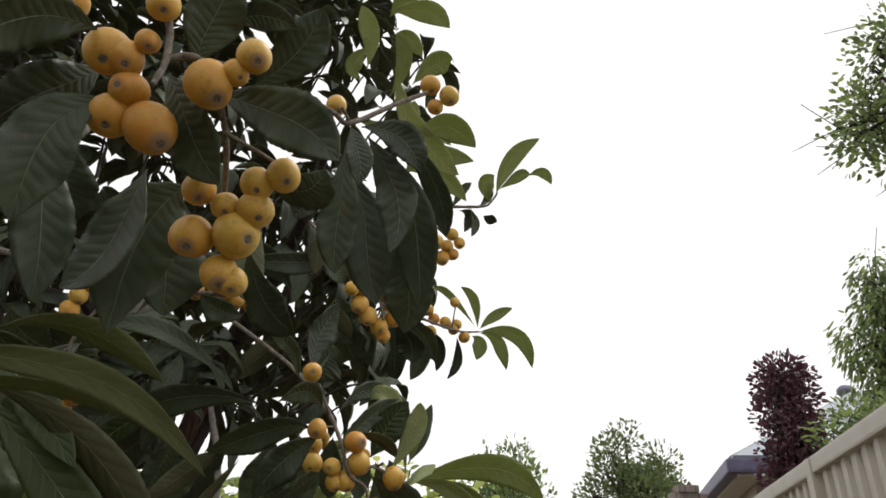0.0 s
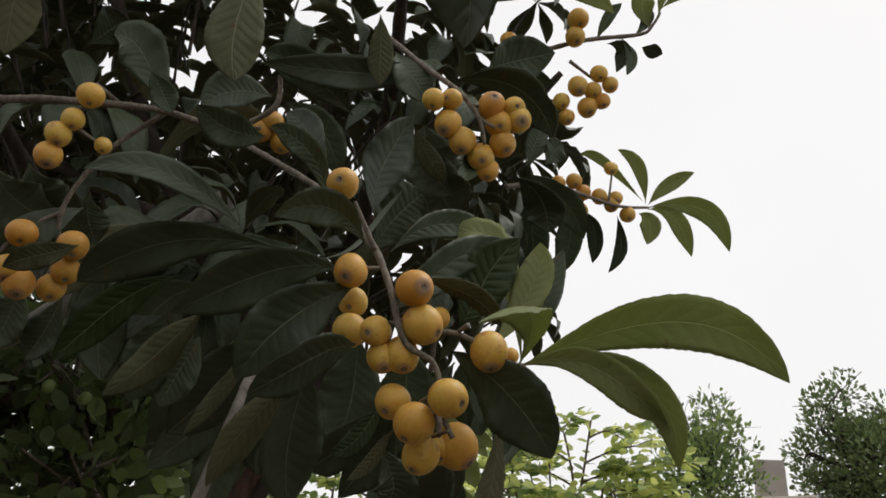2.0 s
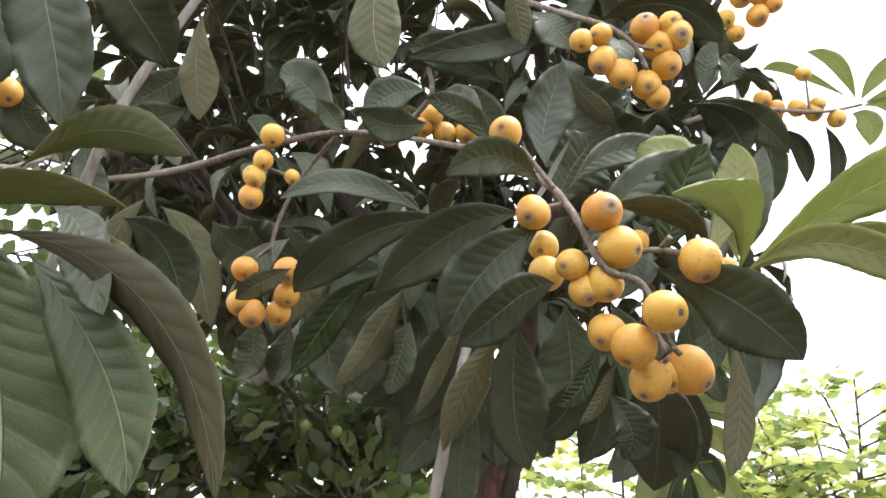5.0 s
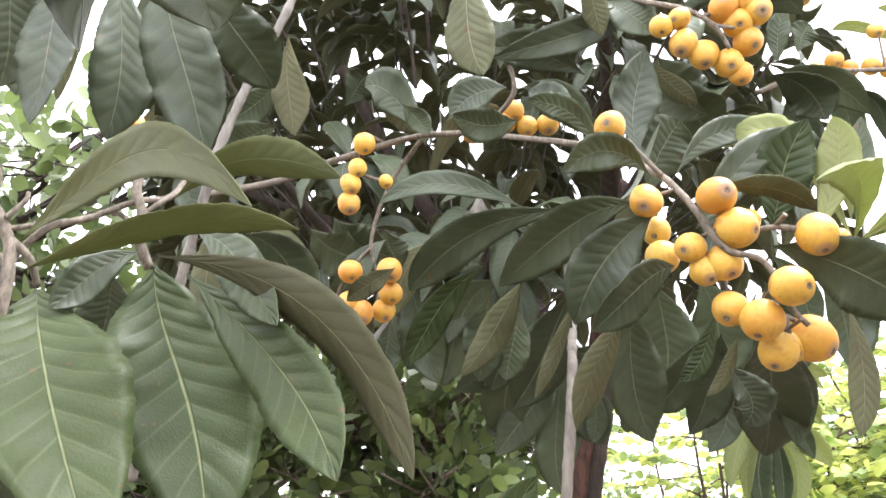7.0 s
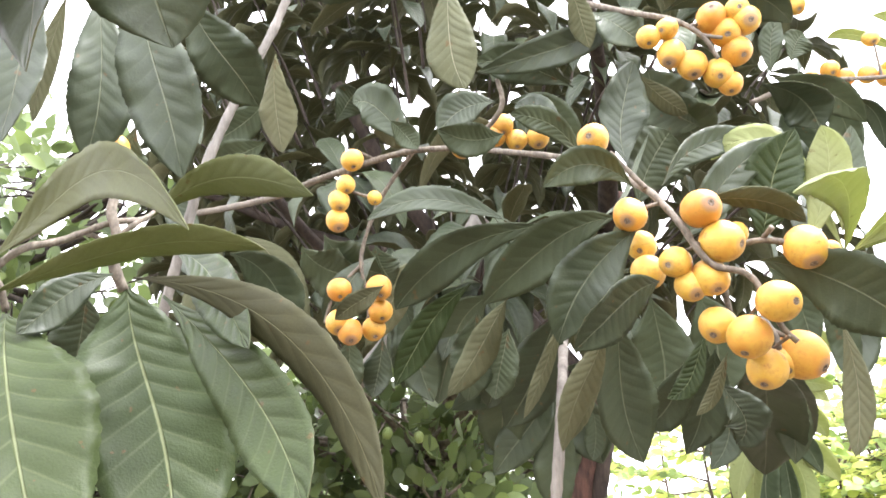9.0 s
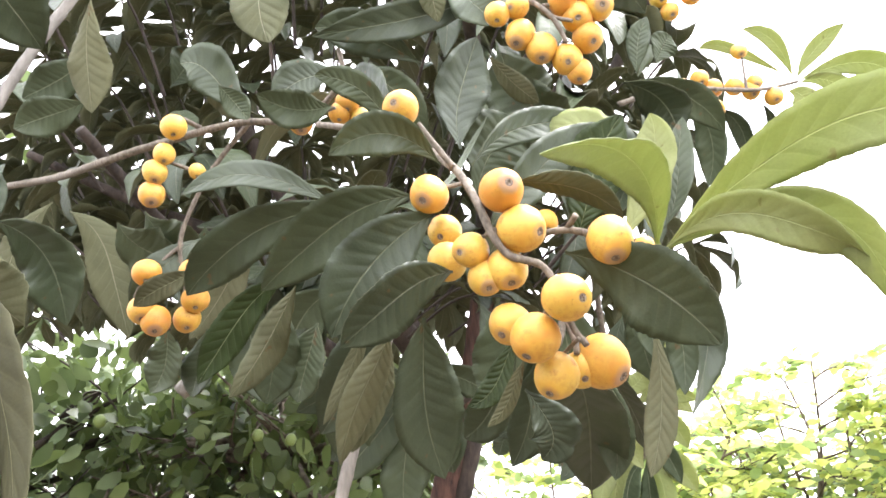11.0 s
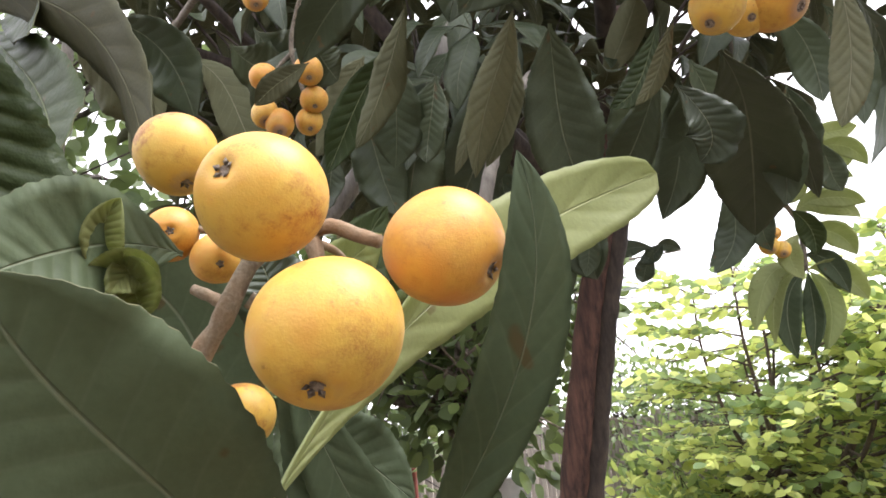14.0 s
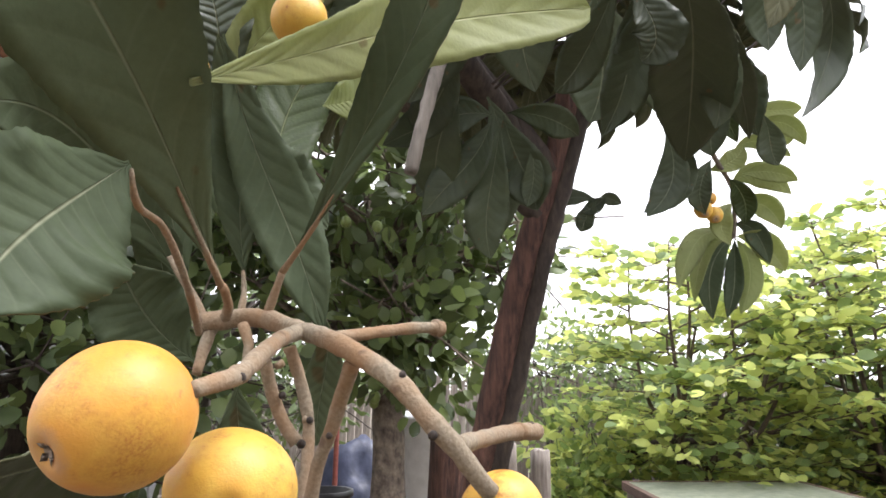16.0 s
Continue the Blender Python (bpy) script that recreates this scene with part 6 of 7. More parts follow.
leaf(close_spray, (-0.2290, 1.0179, 1.3722), (-0.2277, 1.0128, 1.4100), (-0.2256, 0.9991, 1.4561), 0.0200, (0.81, -0.50, -0.31), "soft", wave=0.00015)
leaf(close_spray, (-0.2565, 1.0224, 1.4451), (-0.2548, 1.0149, 1.4788), (-0.2588, 1.0111, 1.4939), 0.0300, (0.79, -0.45, -0.42), "old", wave=0.00015)
leaf(close_spray, (-0.2593, 1.0113, 1.4410), (-0.2455, 1.0296, 1.4750), (-0.2290, 1.0493, 1.5009), 0.0260, (0.76, -0.50, -0.41), "young", wave=0.0002)
leaf(close_spray, (-0.2780, 1.0292, 1.3445), (-0.2768, 1.0074, 1.3608), (-0.2744, 0.9943, 1.3794), 0.0360, (0.90, -0.43, -0.10), "soft", wave=0.00015)
leaf(close_spray, (-0.2909, 1.0236, 1.3630), (-0.2816, 1.0133, 1.3841), (-0.2733, 0.9987, 1.4007), 0.0180, (0.88, -0.43, -0.17), "soft", wave=0.00015)
leaf(close_spray, (-0.2616, 1.0119, 1.3728), (-0.2572, 0.9713, 1.4159), (-0.2464, 0.9347, 1.4137), 0.0400, (0.89, -0.32, -0.32), "soft", wave=0.00015)
leaf(close_spray, (-0.3135, 1.0423, 1.3765), (-0.3124, 1.0124, 1.4660), (-0.3104, 0.9636, 1.5024), 0.0600, (0.85, -0.37, -0.39), "soft", wave=0.00015)
leaf(close_spray, (-0.3381, 0.9894, 1.4795), (-0.3401, 0.9755, 1.4842), (-0.3479, 0.9592, 1.4762), 0.0200, (0.87, -0.24, -0.42), "dry")
leaf(close_spray, (-0.2855, 1.0169, 1.4078), (-0.2878, 1.0099, 1.4115), (-0.2899, 1.0029, 1.4151), 0.0080, (0.88, -0.41, -0.26), "dry")
leaf(close_spray, (-0.2424, 1.0113, 1.3315), (-0.2548, 0.9845, 1.3139), (-0.2560, 0.9477, 1.3072), 0.0600, (0.53, -0.22, -0.82), "old", wave=0.0003)
leaf(close_spray, (-0.2527, 1.0330, 1.3355), (-0.2585, 1.0409, 1.3120), (-0.2589, 1.0530, 1.2878), 0.0200, (0.83, -0.55, 0.08), "soft", wave=0.00015)
leaf(close_spray, (-0.2175, 1.0452, 1.3597), (-0.2261, 1.0526, 1.3355), (-0.2342, 1.0571, 1.3123), 0.0160, (0.77, -0.63, -0.01), "soft", wave=0.00015)
leaf(close_spray, (-0.2017, 0.9524, 1.4630), (-0.1985, 0.9429, 1.4672), (-0.2029, 0.9337, 1.4612), 0.0110, (0.91, -0.31, -0.27), "young", wave=0.0001, cup=0.8)
leaf(close_spray, (-0.2038, 0.9434, 1.4671), (-0.1984, 0.9371, 1.4736), (-0.1938, 0.9394, 1.4840), 0.0095, (0.91, -0.28, -0.30), "young", wave=0.0001, cup=0.9)
leaf(close_spray, (-0.2045, 0.9493, 1.4561), (-0.1990, 0.9449, 1.4632), (-0.1984, 0.9402, 1.4704), 0.0120, (0.92, -0.32, -0.24), "young", wave=0.0001, cup=0.8)
leaf(close_spray, (-0.2641, 1.0275, 1.4385), (-0.2547, 1.0432, 1.4220), (-0.2387, 1.0624, 1.3988), 0.0300, (0.82, -0.58, -0.01), "soft", wave=0.00015)
leaf(close_spray, (-0.2745, 1.0289, 1.4440), (-0.2714, 1.0361, 1.4216), (-0.2656, 1.0438, 1.3996), 0.0260, (0.85, -0.53, -0.01), "soft", wave=0.00015)
leaf(close_spray, (-0.2624, 1.0764, 1.4657), (-0.2603, 1.0922, 1.4736), (-0.2548, 1.1102, 1.4829), 0.0240, (0.73, -0.66, -0.18), "young")
branch(close_spray, "scar", DARK_BARK, [([(-0.1511, 0.9686, 1.3361), (-0.1501, 0.9679, 1.3361), (-0.1495, 0.9676, 1.3361)], 0.0013, 0.0009)], "dark bud scar")
branch(close_spray, "scar", DARK_BARK, [([(-0.1311, 1.0074, 1.3232), (-0.1303, 1.0065, 1.3233), (-0.1299, 1.0060, 1.3233)], 0.0012, 0.0008)], "dark bud scar")
branch(close_spray, "scar", DARK_BARK, [([(-0.1397, 1.0060, 1.3370), (-0.1389, 1.0051, 1.3370), (-0.1384, 1.0047, 1.3370)], 0.001, 0.0007)], "dark bud scar")
branch(close_spray, "scar", DARK_BARK, [([(-0.1738, 1.0030, 1.3194), (-0.1729, 1.0023, 1.3195), (-0.1724, 1.0019, 1.3195)], 0.0012, 0.0008)], "dark bud scar")
branch(close_spray, "scar", DARK_BARK, [([(-0.1924, 1.0203, 1.3244), (-0.1915, 1.0195, 1.3244), (-0.1910, 1.0192, 1.3245)], 0.0011, 0.0008)], "dark bud scar")
branch(close_spray, "scar", DARK_BARK, [([(-0.1747, 1.0132, 1.3209), (-0.1738, 1.0124, 1.3210), (-0.1734, 1.0120, 1.3210)], 0.001, 0.0007)], "dark bud scar")
branch(close_spray, "scar", DARK_BARK, [([(-0.1767, 0.9984, 1.3320), (-0.1757, 0.9977, 1.3320), (-0.1752, 0.9973, 1.3320)], 0.001, 0.0007)], "dark bud scar")
branch(close_spray, "scar", DARK_BARK, [([(-0.1470, 1.0725, 1.3226), (-0.1464, 1.0715, 1.3226), (-0.1460, 1.0710, 1.3227)], 0.0012, 0.0008)], "dark bud scar")
branch(LOQUAT, "limb", GREY_BARK, [([(-1.2405, 1.7078, 1.9146), (-1.2040, 1.7492, 1.9792), (-1.0598, 1.8798, 2.2094), (-0.9477, 1.9382, 2.3540)], 0.0181, 0.0351)], "grey limb leading up behind the close leaves")
branch(LOQUAT, "limb", DULL_BARK, [([(-0.6986, 1.8793, 2.1053), (-0.5881, 1.6733, 1.9578), (-0.4876, 1.4872, 1.8103), (-0.4362, 1.3698, 1.6776), (-0.4319, 1.3332, 1.5891), (-0.4357, 1.3187, 1.5301)], 0.0074, 0.0064)], "straight grey-brown limb, broken off below")

# hanging tip beyond the trunk
hanging_spray = branch(LOQUAT, "fruiting_branch", TWIG, [([(-0.5660, 2.5812, 2.3632), (-0.6100, 2.6750, 2.1746), (-0.6494, 2.8285, 2.0348), (-0.6494, 3.0047, 1.9405), (-0.6689, 3.0352, 1.7964)], 0.0091, 0.0069)], "drooping twig tip with pale leaves and fruits")
fruit(hanging_spray, (-0.7085, 2.8993, 1.8704), 0.0287, (0.33, -0.65, -0.68))
fruit(hanging_spray, (-0.6857, 2.9271, 1.8541), 0.0253, (0.32, -0.66, -0.68))
fruit(hanging_spray, (-0.5562, 2.9299, 2.2128), 0.0236, (0.20, -0.58, -0.79))
fruit(hanging_spray, (-0.5463, 2.9497, 2.1830), 0.0236, (0.20, -0.59, -0.78))
fruit(hanging_spray, (-0.6889, 2.9076, 1.9016), 0.0203, (0.31, -0.65, -0.69))
leaf(hanging_spray, (-0.6701, 3.0322, 1.8017), (-0.7479, 2.9347, 1.7815), (-0.7994, 2.8925, 1.6330), 0.0768, (-0.62, 0.77, -0.16), "young", cup=0.25, wave=0.0009)
leaf(hanging_spray, (-0.6689, 3.0352, 1.7964), (-0.7250, 2.9825, 1.7069), (-0.7359, 2.9853, 1.5426), 0.0806, (0.37, -0.92, 0.08), "pale", cup=0.25, wave=0.0009)
leaf(hanging_spray, (-0.6653, 3.0389, 1.7960), (-0.6388, 3.0702, 1.6961), (-0.6711, 3.0426, 1.5596), 0.0768, (-0.27, 0.96, 0.02), "young", cup=0.25, wave=0.0009)
leaf(hanging_spray, (-0.6640, 3.0383, 1.8010), (-0.5951, 3.0853, 1.7759), (-0.5495, 3.1171, 1.6872), 0.0864, (0.36, -0.90, -0.26), "young", cup=0.25, wave=0.0009)
leaf(hanging_spray, (-0.6513, 3.0145, 1.9063), (-0.5793, 3.0603, 1.8934), (-0.5395, 3.0828, 1.8154), 0.0768, (0.33, -0.90, -0.27), "young", cup=0.25, wave=0.0009)
leaf(hanging_spray, (-0.6514, 2.9967, 1.9580), (-0.5870, 3.0473, 1.9930), (-0.5096, 3.1166, 1.9273), 0.0831, (0.57, -0.76, -0.32), "young")
leaf(hanging_spray, (-0.6484, 3.0314, 2.0743), (-0.5763, 3.0896, 2.1093), (-0.5102, 3.1690, 2.0656), 0.0603, (0.65, -0.68, -0.34), "young")
leaf(hanging_spray, (-0.6513, 3.0145, 1.9063), (-0.6731, 2.9440, 1.8407), (-0.6548, 2.9607, 1.7603), 0.0675, (0.35, -0.88, 0.32), "young")
leaf(hanging_spray, (-0.5950, 3.0433, 2.1911), (-0.5269, 3.1034, 2.2090), (-0.4609, 3.1645, 2.2183), 0.0638, (0.67, -0.68, -0.28), "young")
leaf(hanging_spray, (-0.6073, 3.0490, 2.1397), (-0.5289, 3.1227, 2.1474), (-0.5144, 3.1526, 2.1015), 0.0709, (0.57, -0.68, -0.46), "young")
leaf(hanging_spray, (-0.6812, 2.8866, 1.9847), (-0.6262, 2.9309, 2.0114), (-0.5909, 2.9495, 2.0574), 0.0675, (0.59, -0.81, -0.04), "young")
leaf(hanging_spray, (-0.3038, 1.5469, 1.7760), (-0.3438, 1.6033, 1.7203), (-0.4031, 1.6450, 1.6551), 0.0539, (-0.12, -0.82, -0.56))
leaf(hanging_spray, (-0.2448, 1.5648, 1.7642), (-0.2505, 1.6872, 1.7332), (-0.2755, 1.8316, 1.6738), 0.0431, (-0.05, -0.33, -0.94))
leaf(hanging_spray, (-0.300, 1.258, 1.735), (-0.340, 1.272, 1.695), (-0.388, 1.290, 1.633), 0.0330, (-0.55, 0.80, 0.25), cup=0.2)
leaf(hanging_spray, (-0.8992, 1.6456, 2.0844), (-0.9609, 1.6931, 1.9993), (-1.0542, 1.7182, 1.8948), 0.1455, (0.31, -0.77, -0.55))
leaf(hanging_spray, (-0.7481, 1.6736, 2.0161), (-0.8546, 1.6706, 1.9499), (-0.9399, 1.7069, 1.8367), 0.1348, (0.28, -0.85, -0.46))
leaf(hanging_spray, (-0.8460, 1.8954, 1.9492), (-0.9303, 1.9248, 1.8552), (-0.9840, 1.9900, 1.7455), 0.1172, (0.20, -0.83, -0.52))
leaf(hanging_spray, (-0.8625, 2.0132, 1.9754), (-0.8663, 2.0717, 1.8216), (-0.9337, 2.0792, 1.6437), 0.1213, (0.80, -0.53, -0.28))
leaf(hanging_spray, (-0.8429, 1.5533, 2.0894), (-0.8855, 1.5377, 2.0270), (-0.9510, 1.5149, 1.9287), 0.0709, (-0.76, 0.51, 0.39))
leaf(hanging_spray, (-1.2348, 1.4046, 2.2431), (-1.1960, 1.4794, 2.1500), (-1.1936, 1.5452, 1.9930), 0.0946, (-0.78, 0.59, 0.20))
leaf(hanging_spray, (-1.2553, 1.3782, 2.2599), (-1.3278, 1.3557, 2.1442), (-1.3668, 1.3829, 1.9847), 0.0819, (-0.62, 0.74, 0.26))
leaf(hanging_spray, (-1.2406, 1.2241, 2.3192), (-1.2460, 1.2455, 2.2534), (-1.2453, 1.2802, 2.1695), 0.0659, (0.89, -0.41, -0.18))
leaf(main_spray, (-0.7328, 1.4467, 2.1238), (-0.6350, 1.4493, 2.2372), (-0.5503, 1.5198, 2.2089), 0.0494, (-0.50, 0.29, 0.82))
leaf(main_spray, (-0.8682, 1.3671, 2.3502), (-0.8318, 1.3720, 2.3851), (-0.8095, 1.3773, 2.4022), 0.0720, (0.67, -0.26, -0.70))
leaf(main_spray, (-0.7473, 1.3409, 2.3022), (-0.7261, 1.3720, 2.2702), (-0.6983, 1.4123, 2.2292), 0.0593, (-0.24, 0.77, 0.59))
leaf(upper_spray, (-0.3197, 1.3177, 1.8940), (-0.3036, 1.4037, 1.9703), (-0.2782, 1.4466, 2.0601), 0.0076, (0.79, -0.56, 0.24))
leaf(upper_spray, (-0.2184, 1.3033, 1.8217), (-0.1776, 1.3345, 1.8798), (-0.1160, 1.4058, 1.9502), 0.0444, (0.79, -0.59, -0.15))
leaf(upper_spray, (-0.1644, 1.3891, 1.8304), (-0.1380, 1.3824, 1.8820), (-0.0970, 1.3839, 1.9416), 0.0602, (0.30, -0.93, -0.22), "mid", cup=0.2)
leaf(upper_spray, (-0.1238, 1.3929, 1.8102), (-0.0863, 1.4111, 1.8858), (-0.0761, 1.4126, 1.9489), 0.0437, (0.29, -0.96, 0.04), "young")
leaf(upper_spray, (-0.2612, 1.6268, 2.1504), (-0.2871, 1.5881, 2.1781), (-0.2950, 1.5458, 2.2393), 0.1087, (0.56, -0.71, -0.43))
leaf(upper_spray, (-0.3415, 1.3364, 2.0294), (-0.3805, 1.3403, 2.0890), (-0.4266, 1.3450, 2.1364), 0.0481, (-0.10, -0.99, -0.00))
leaf(upper_spray, (-0.3925, 1.4719, 2.2194), (-0.4430, 1.4058, 2.2572), (-0.4964, 1.3545, 2.2649), 0.0650, (0.42, -0.63, -0.65), cup=0.2)
leaf(upper_spray, (-0.1815, 1.7739, 2.2676), (-0.1383, 1.8298, 2.2365), (-0.1311, 1.8637, 2.1887), 0.0936, (-0.28, -0.54, -0.79))
leaf(upper_spray, (-0.1772, 1.8814, 2.3390), (-0.1190, 1.9464, 2.3149), (-0.0740, 2.0230, 2.2505), 0.0669, (0.13, -0.59, -0.80))
leaf(upper_spray, (-0.1780, 1.8748, 2.3493), (-0.1615, 1.8602, 2.3996), (-0.1329, 1.8567, 2.4491), 0.0439, (0.26, -0.92, -0.29))
leaf(upper_spray, (-0.1430, 1.8948, 2.3677), (-0.1251, 1.8934, 2.3973), (-0.1063, 1.8987, 2.4167), 0.0584, (0.61, -0.68, -0.40))
leaf(upper_spray, (-0.4517, 1.3448, 2.0985), (-0.4854, 1.3187, 2.0927), (-0.5208, 1.2772, 2.1107), 0.0523, (0.52, -0.64, -0.57), cup=0.2)
leaf(upper_spray, (-0.3414, 1.5048, 1.9890), (-0.3024, 1.5039, 2.0498), (-0.2711, 1.5097, 2.0873), 0.1072, (0.73, -0.46, -0.50))
leaf(hanging_spray, (-0.4214, 2.3850, 2.0891), (-0.4242, 2.4125, 2.0012), (-0.4211, 2.4503, 1.8999), 0.1024, (-0.28, -0.91, -0.31))
leaf(hanging_spray, (-0.4765, 2.4728, 2.0956), (-0.5235, 2.4666, 1.9804), (-0.5359, 2.4864, 1.8878), 0.1006, (0.00, -1.00, -0.07))
leaf(hanging_spray, (-0.5064, 2.8681, 2.1154), (-0.5025, 2.8995, 2.0350), (-0.4950, 2.9292, 1.9701), 0.0802, (0.23, -0.90, -0.36))
leaf(hanging_spray, (-0.5635, 2.9542, 2.1212), (-0.4888, 3.0244, 2.1286), (-0.4494, 3.0847, 2.0648), 0.0608, (0.54, -0.68, -0.49), "young")
leaf(hanging_spray, (-0.6104, 2.9585, 1.9758), (-0.5476, 3.0167, 1.9847), (-0.4807, 3.0905, 1.9594), 0.0608, (0.66, -0.68, -0.32), "young")
leaf(hanging_spray, (-0.5248, 2.1655, 1.8530), (-0.5242, 2.1905, 1.7601), (-0.5756, 2.1675, 1.6795), 0.0725, (0.20, -0.98, -0.07))
leaf(hanging_spray, (-0.1969, 1.7637, 1.8954), (-0.1843, 1.7944, 1.8206), (-0.1985, 1.8038, 1.7387), 0.0466, (-0.04, -0.97, -0.25))
leaf(hanging_spray, (-0.2682, 1.8207, 1.9566), (-0.2454, 1.8579, 1.8900), (-0.2494, 1.8742, 1.8154), 0.0604, (-0.03, -0.93, -0.36))
leaf(hanging_spray, (-0.8251, 2.0229, 1.9234), (-0.8109, 2.0630, 1.8175), (-0.7959, 2.1023, 1.7178), 0.1165, (0.33, -0.90, -0.30))
leaf(hanging_spray, (-0.8443, 2.0063, 1.9237), (-0.9217, 1.9410, 1.9184), (-1.0357, 1.8589, 1.8577), 0.1036, (0.64, -0.75, -0.16))
leaf(hanging_spray, (-0.8451, 2.0072, 1.9175), (-0.9085, 1.9820, 1.8063), (-0.9892, 1.9384, 1.7079), 0.0971, (0.53, -0.84, -0.09))
leaf(hanging_spray, (-0.8325, 2.0214, 1.9049), (-0.8739, 2.0283, 1.7437), (-0.8871, 2.0513, 1.6132), 0.0971, (0.41, -0.90, -0.17))
leaf(hanging_spray, (-0.8462, 2.0652, 1.9489), (-0.7493, 2.0900, 1.9162), (-0.7066, 2.1368, 1.8784), 0.0712, (0.21, -0.86, -0.46))
leaf(main_spray, (-0.2230, 1.4497, 1.7267), (-0.2547, 1.5699, 1.6849), (-0.3221, 1.7086, 1.6189), 0.0932, (0.03, -0.38, -0.93))
leaf(main_spray, (-0.1680, 1.8088, 1.9095), (-0.1955, 2.0588, 1.8885), (-0.2305, 1.9475, 1.7302), 0.0692, (0.43, -0.63, -0.64))
leaf(main_spray, (-0.3271, 1.3494, 1.7751), (-0.3509, 1.3783, 1.7063), (-0.3621, 1.4215, 1.6248), 0.0773, (0.74, -0.52, -0.42))
leaf(main_spray, (-0.2469, 1.3952, 1.7533), (-0.2707, 1.3905, 1.7064), (-0.2985, 1.3753, 1.6829), 0.0259, (0.43, -0.90, -0.06), "mid")
leaf(main_spray, (-0.2955, 1.4871, 1.7574), (-0.3549, 1.5203, 1.7092), (-0.4132, 1.5470, 1.6845), 0.0514, (0.00, -0.77, -0.64))
leaf(main_spray, (-0.4130, 1.3739, 1.8120), (-0.4567, 1.3830, 1.7543), (-0.4974, 1.3815, 1.6960), 0.0210, (-0.52, 0.74, 0.43))
leaf(main_spray, (-0.4661, 1.4518, 1.8489), (-0.5342, 1.4824, 1.7865), (-0.6180, 1.5029, 1.7155), 0.0854, (0.26, -0.77, -0.59))
leaf(main_spray, (-0.5822, 1.4020, 1.9166), (-0.6689, 1.3885, 1.8618), (-0.7360, 1.3837, 1.7880), 0.0538, (0.49, -0.73, -0.48), "mid")
leaf(main_spray, (-0.2950, 1.5502, 1.7693), (-0.3332, 1.6014, 1.7190), (-0.3841, 1.6445, 1.6613), 0.0624, (-0.21, -0.82, -0.54))
leaf(main_spray, (-0.2549, 1.5789, 1.7694), (-0.2438, 1.6163, 1.6923), (-0.2562, 1.6286, 1.6213), 0.0502, (0.10, -0.94, -0.32))
leaf(hanging_spray, (-0.5257, 2.2590, 1.8742), (-0.5576, 2.3223, 1.8021), (-0.6326, 2.2866, 1.7215), 0.0797, (0.16, -0.95, -0.28))
leaf(hanging_spray, (-0.9216, 1.9984, 1.8865), (-0.9688, 1.9816, 1.8179), (-1.0224, 1.9552, 1.7630), 0.0926, (0.56, -0.81, -0.17))
leaf(hanging_spray, (-0.8693, 2.0559, 1.8399), (-0.8911, 2.0651, 1.7544), (-0.9272, 2.0559, 1.6904), 0.0874, (0.48, -0.86, -0.19))
leaf(hanging_spray, (-0.7794, 2.0584, 1.8539), (-0.7865, 2.0755, 1.7814), (-0.8070, 2.0771, 1.7233), 0.0522, (0.42, -0.88, -0.22))
leaf(hanging_spray, (-0.9360, 1.5983, 2.0636), (-0.9329, 1.6378, 1.9466), (-0.9270, 1.6782, 1.8345), 0.0964, (0.63, -0.74, -0.23))
leaf(hanging_spray, (-0.7828, 1.8198, 1.9691), (-0.8626, 1.8412, 1.9055), (-0.9341, 1.8682, 1.8457), 0.0926, (0.26, -0.75, -0.61))
leaf(hanging_spray, (-0.9994, 2.8427, 1.9577), (-1.0295, 2.8285, 1.9253), (-1.0711, 2.8011, 1.9041), 0.0528, (0.50, -0.86, -0.00))
leaf(hanging_spray, (-1.0249, 2.8265, 1.9432), (-1.0618, 2.8152, 1.8839), (-1.0802, 2.8139, 1.8403), 0.0641, (0.38, -0.92, -0.09))
leaf(hanging_spray, (-1.0156, 2.8316, 1.9510), (-0.9947, 2.8497, 1.9476), (-0.9631, 2.8813, 1.9295), 0.0453, (0.52, -0.74, -0.43))
leaf(hanging_spray, (-1.0249, 2.8265, 1.9432), (-1.0806, 2.7782, 1.9522), (-1.1176, 2.7579, 1.9209), 0.0566, (0.60, -0.80, -0.04))
leaf(front_spray, (-0.8272, 0.7895, 2.2507), (-0.8470, 0.8125, 2.1810), (-0.8600, 0.8295, 2.1321), 0.0463, (0.83, -0.42, -0.37))
leaf(front_spray, (-0.6871, 0.8161, 2.1678), (-0.7266, 0.8202, 2.1007), (-0.7621, 0.8297, 2.0303), 0.0257, (-0.85, 0.21, 0.48))
leaf(front_spray, (-0.9785, 0.7572, 2.3263), (-0.9756, 0.8056, 2.2475), (-0.9927, 0.8381, 2.1658), 0.0675, (0.91, -0.34, -0.25))
leaf(front_spray, (-0.7555, 0.9062, 2.2844), (-0.7865, 0.9257, 2.2039), (-0.8121, 0.9413, 2.1380), 0.0512, (0.67, -0.62, -0.41))
leaf(left_spray, (-0.4509, 1.7427, 1.9367), (-0.4661, 1.7837, 1.8431), (-0.5037, 1.8042, 1.7507), 0.1234, (0.18, -0.92, -0.35))
leaf(left_spray, (-0.4213, 1.8911, 1.9773), (-0.4224, 1.9437, 1.8853), (-0.4477, 1.9740, 1.7946), 0.1226, (0.44, -0.79, -0.42))
leaf(hanging_spray, (-0.6713, 3.0327, 1.7967), (-0.7386, 2.9570, 1.7428), (-0.7690, 2.9360, 1.5921), 0.0522, (0.35, -0.90, 0.26), "young", cup=0.2, wave=0.0009)
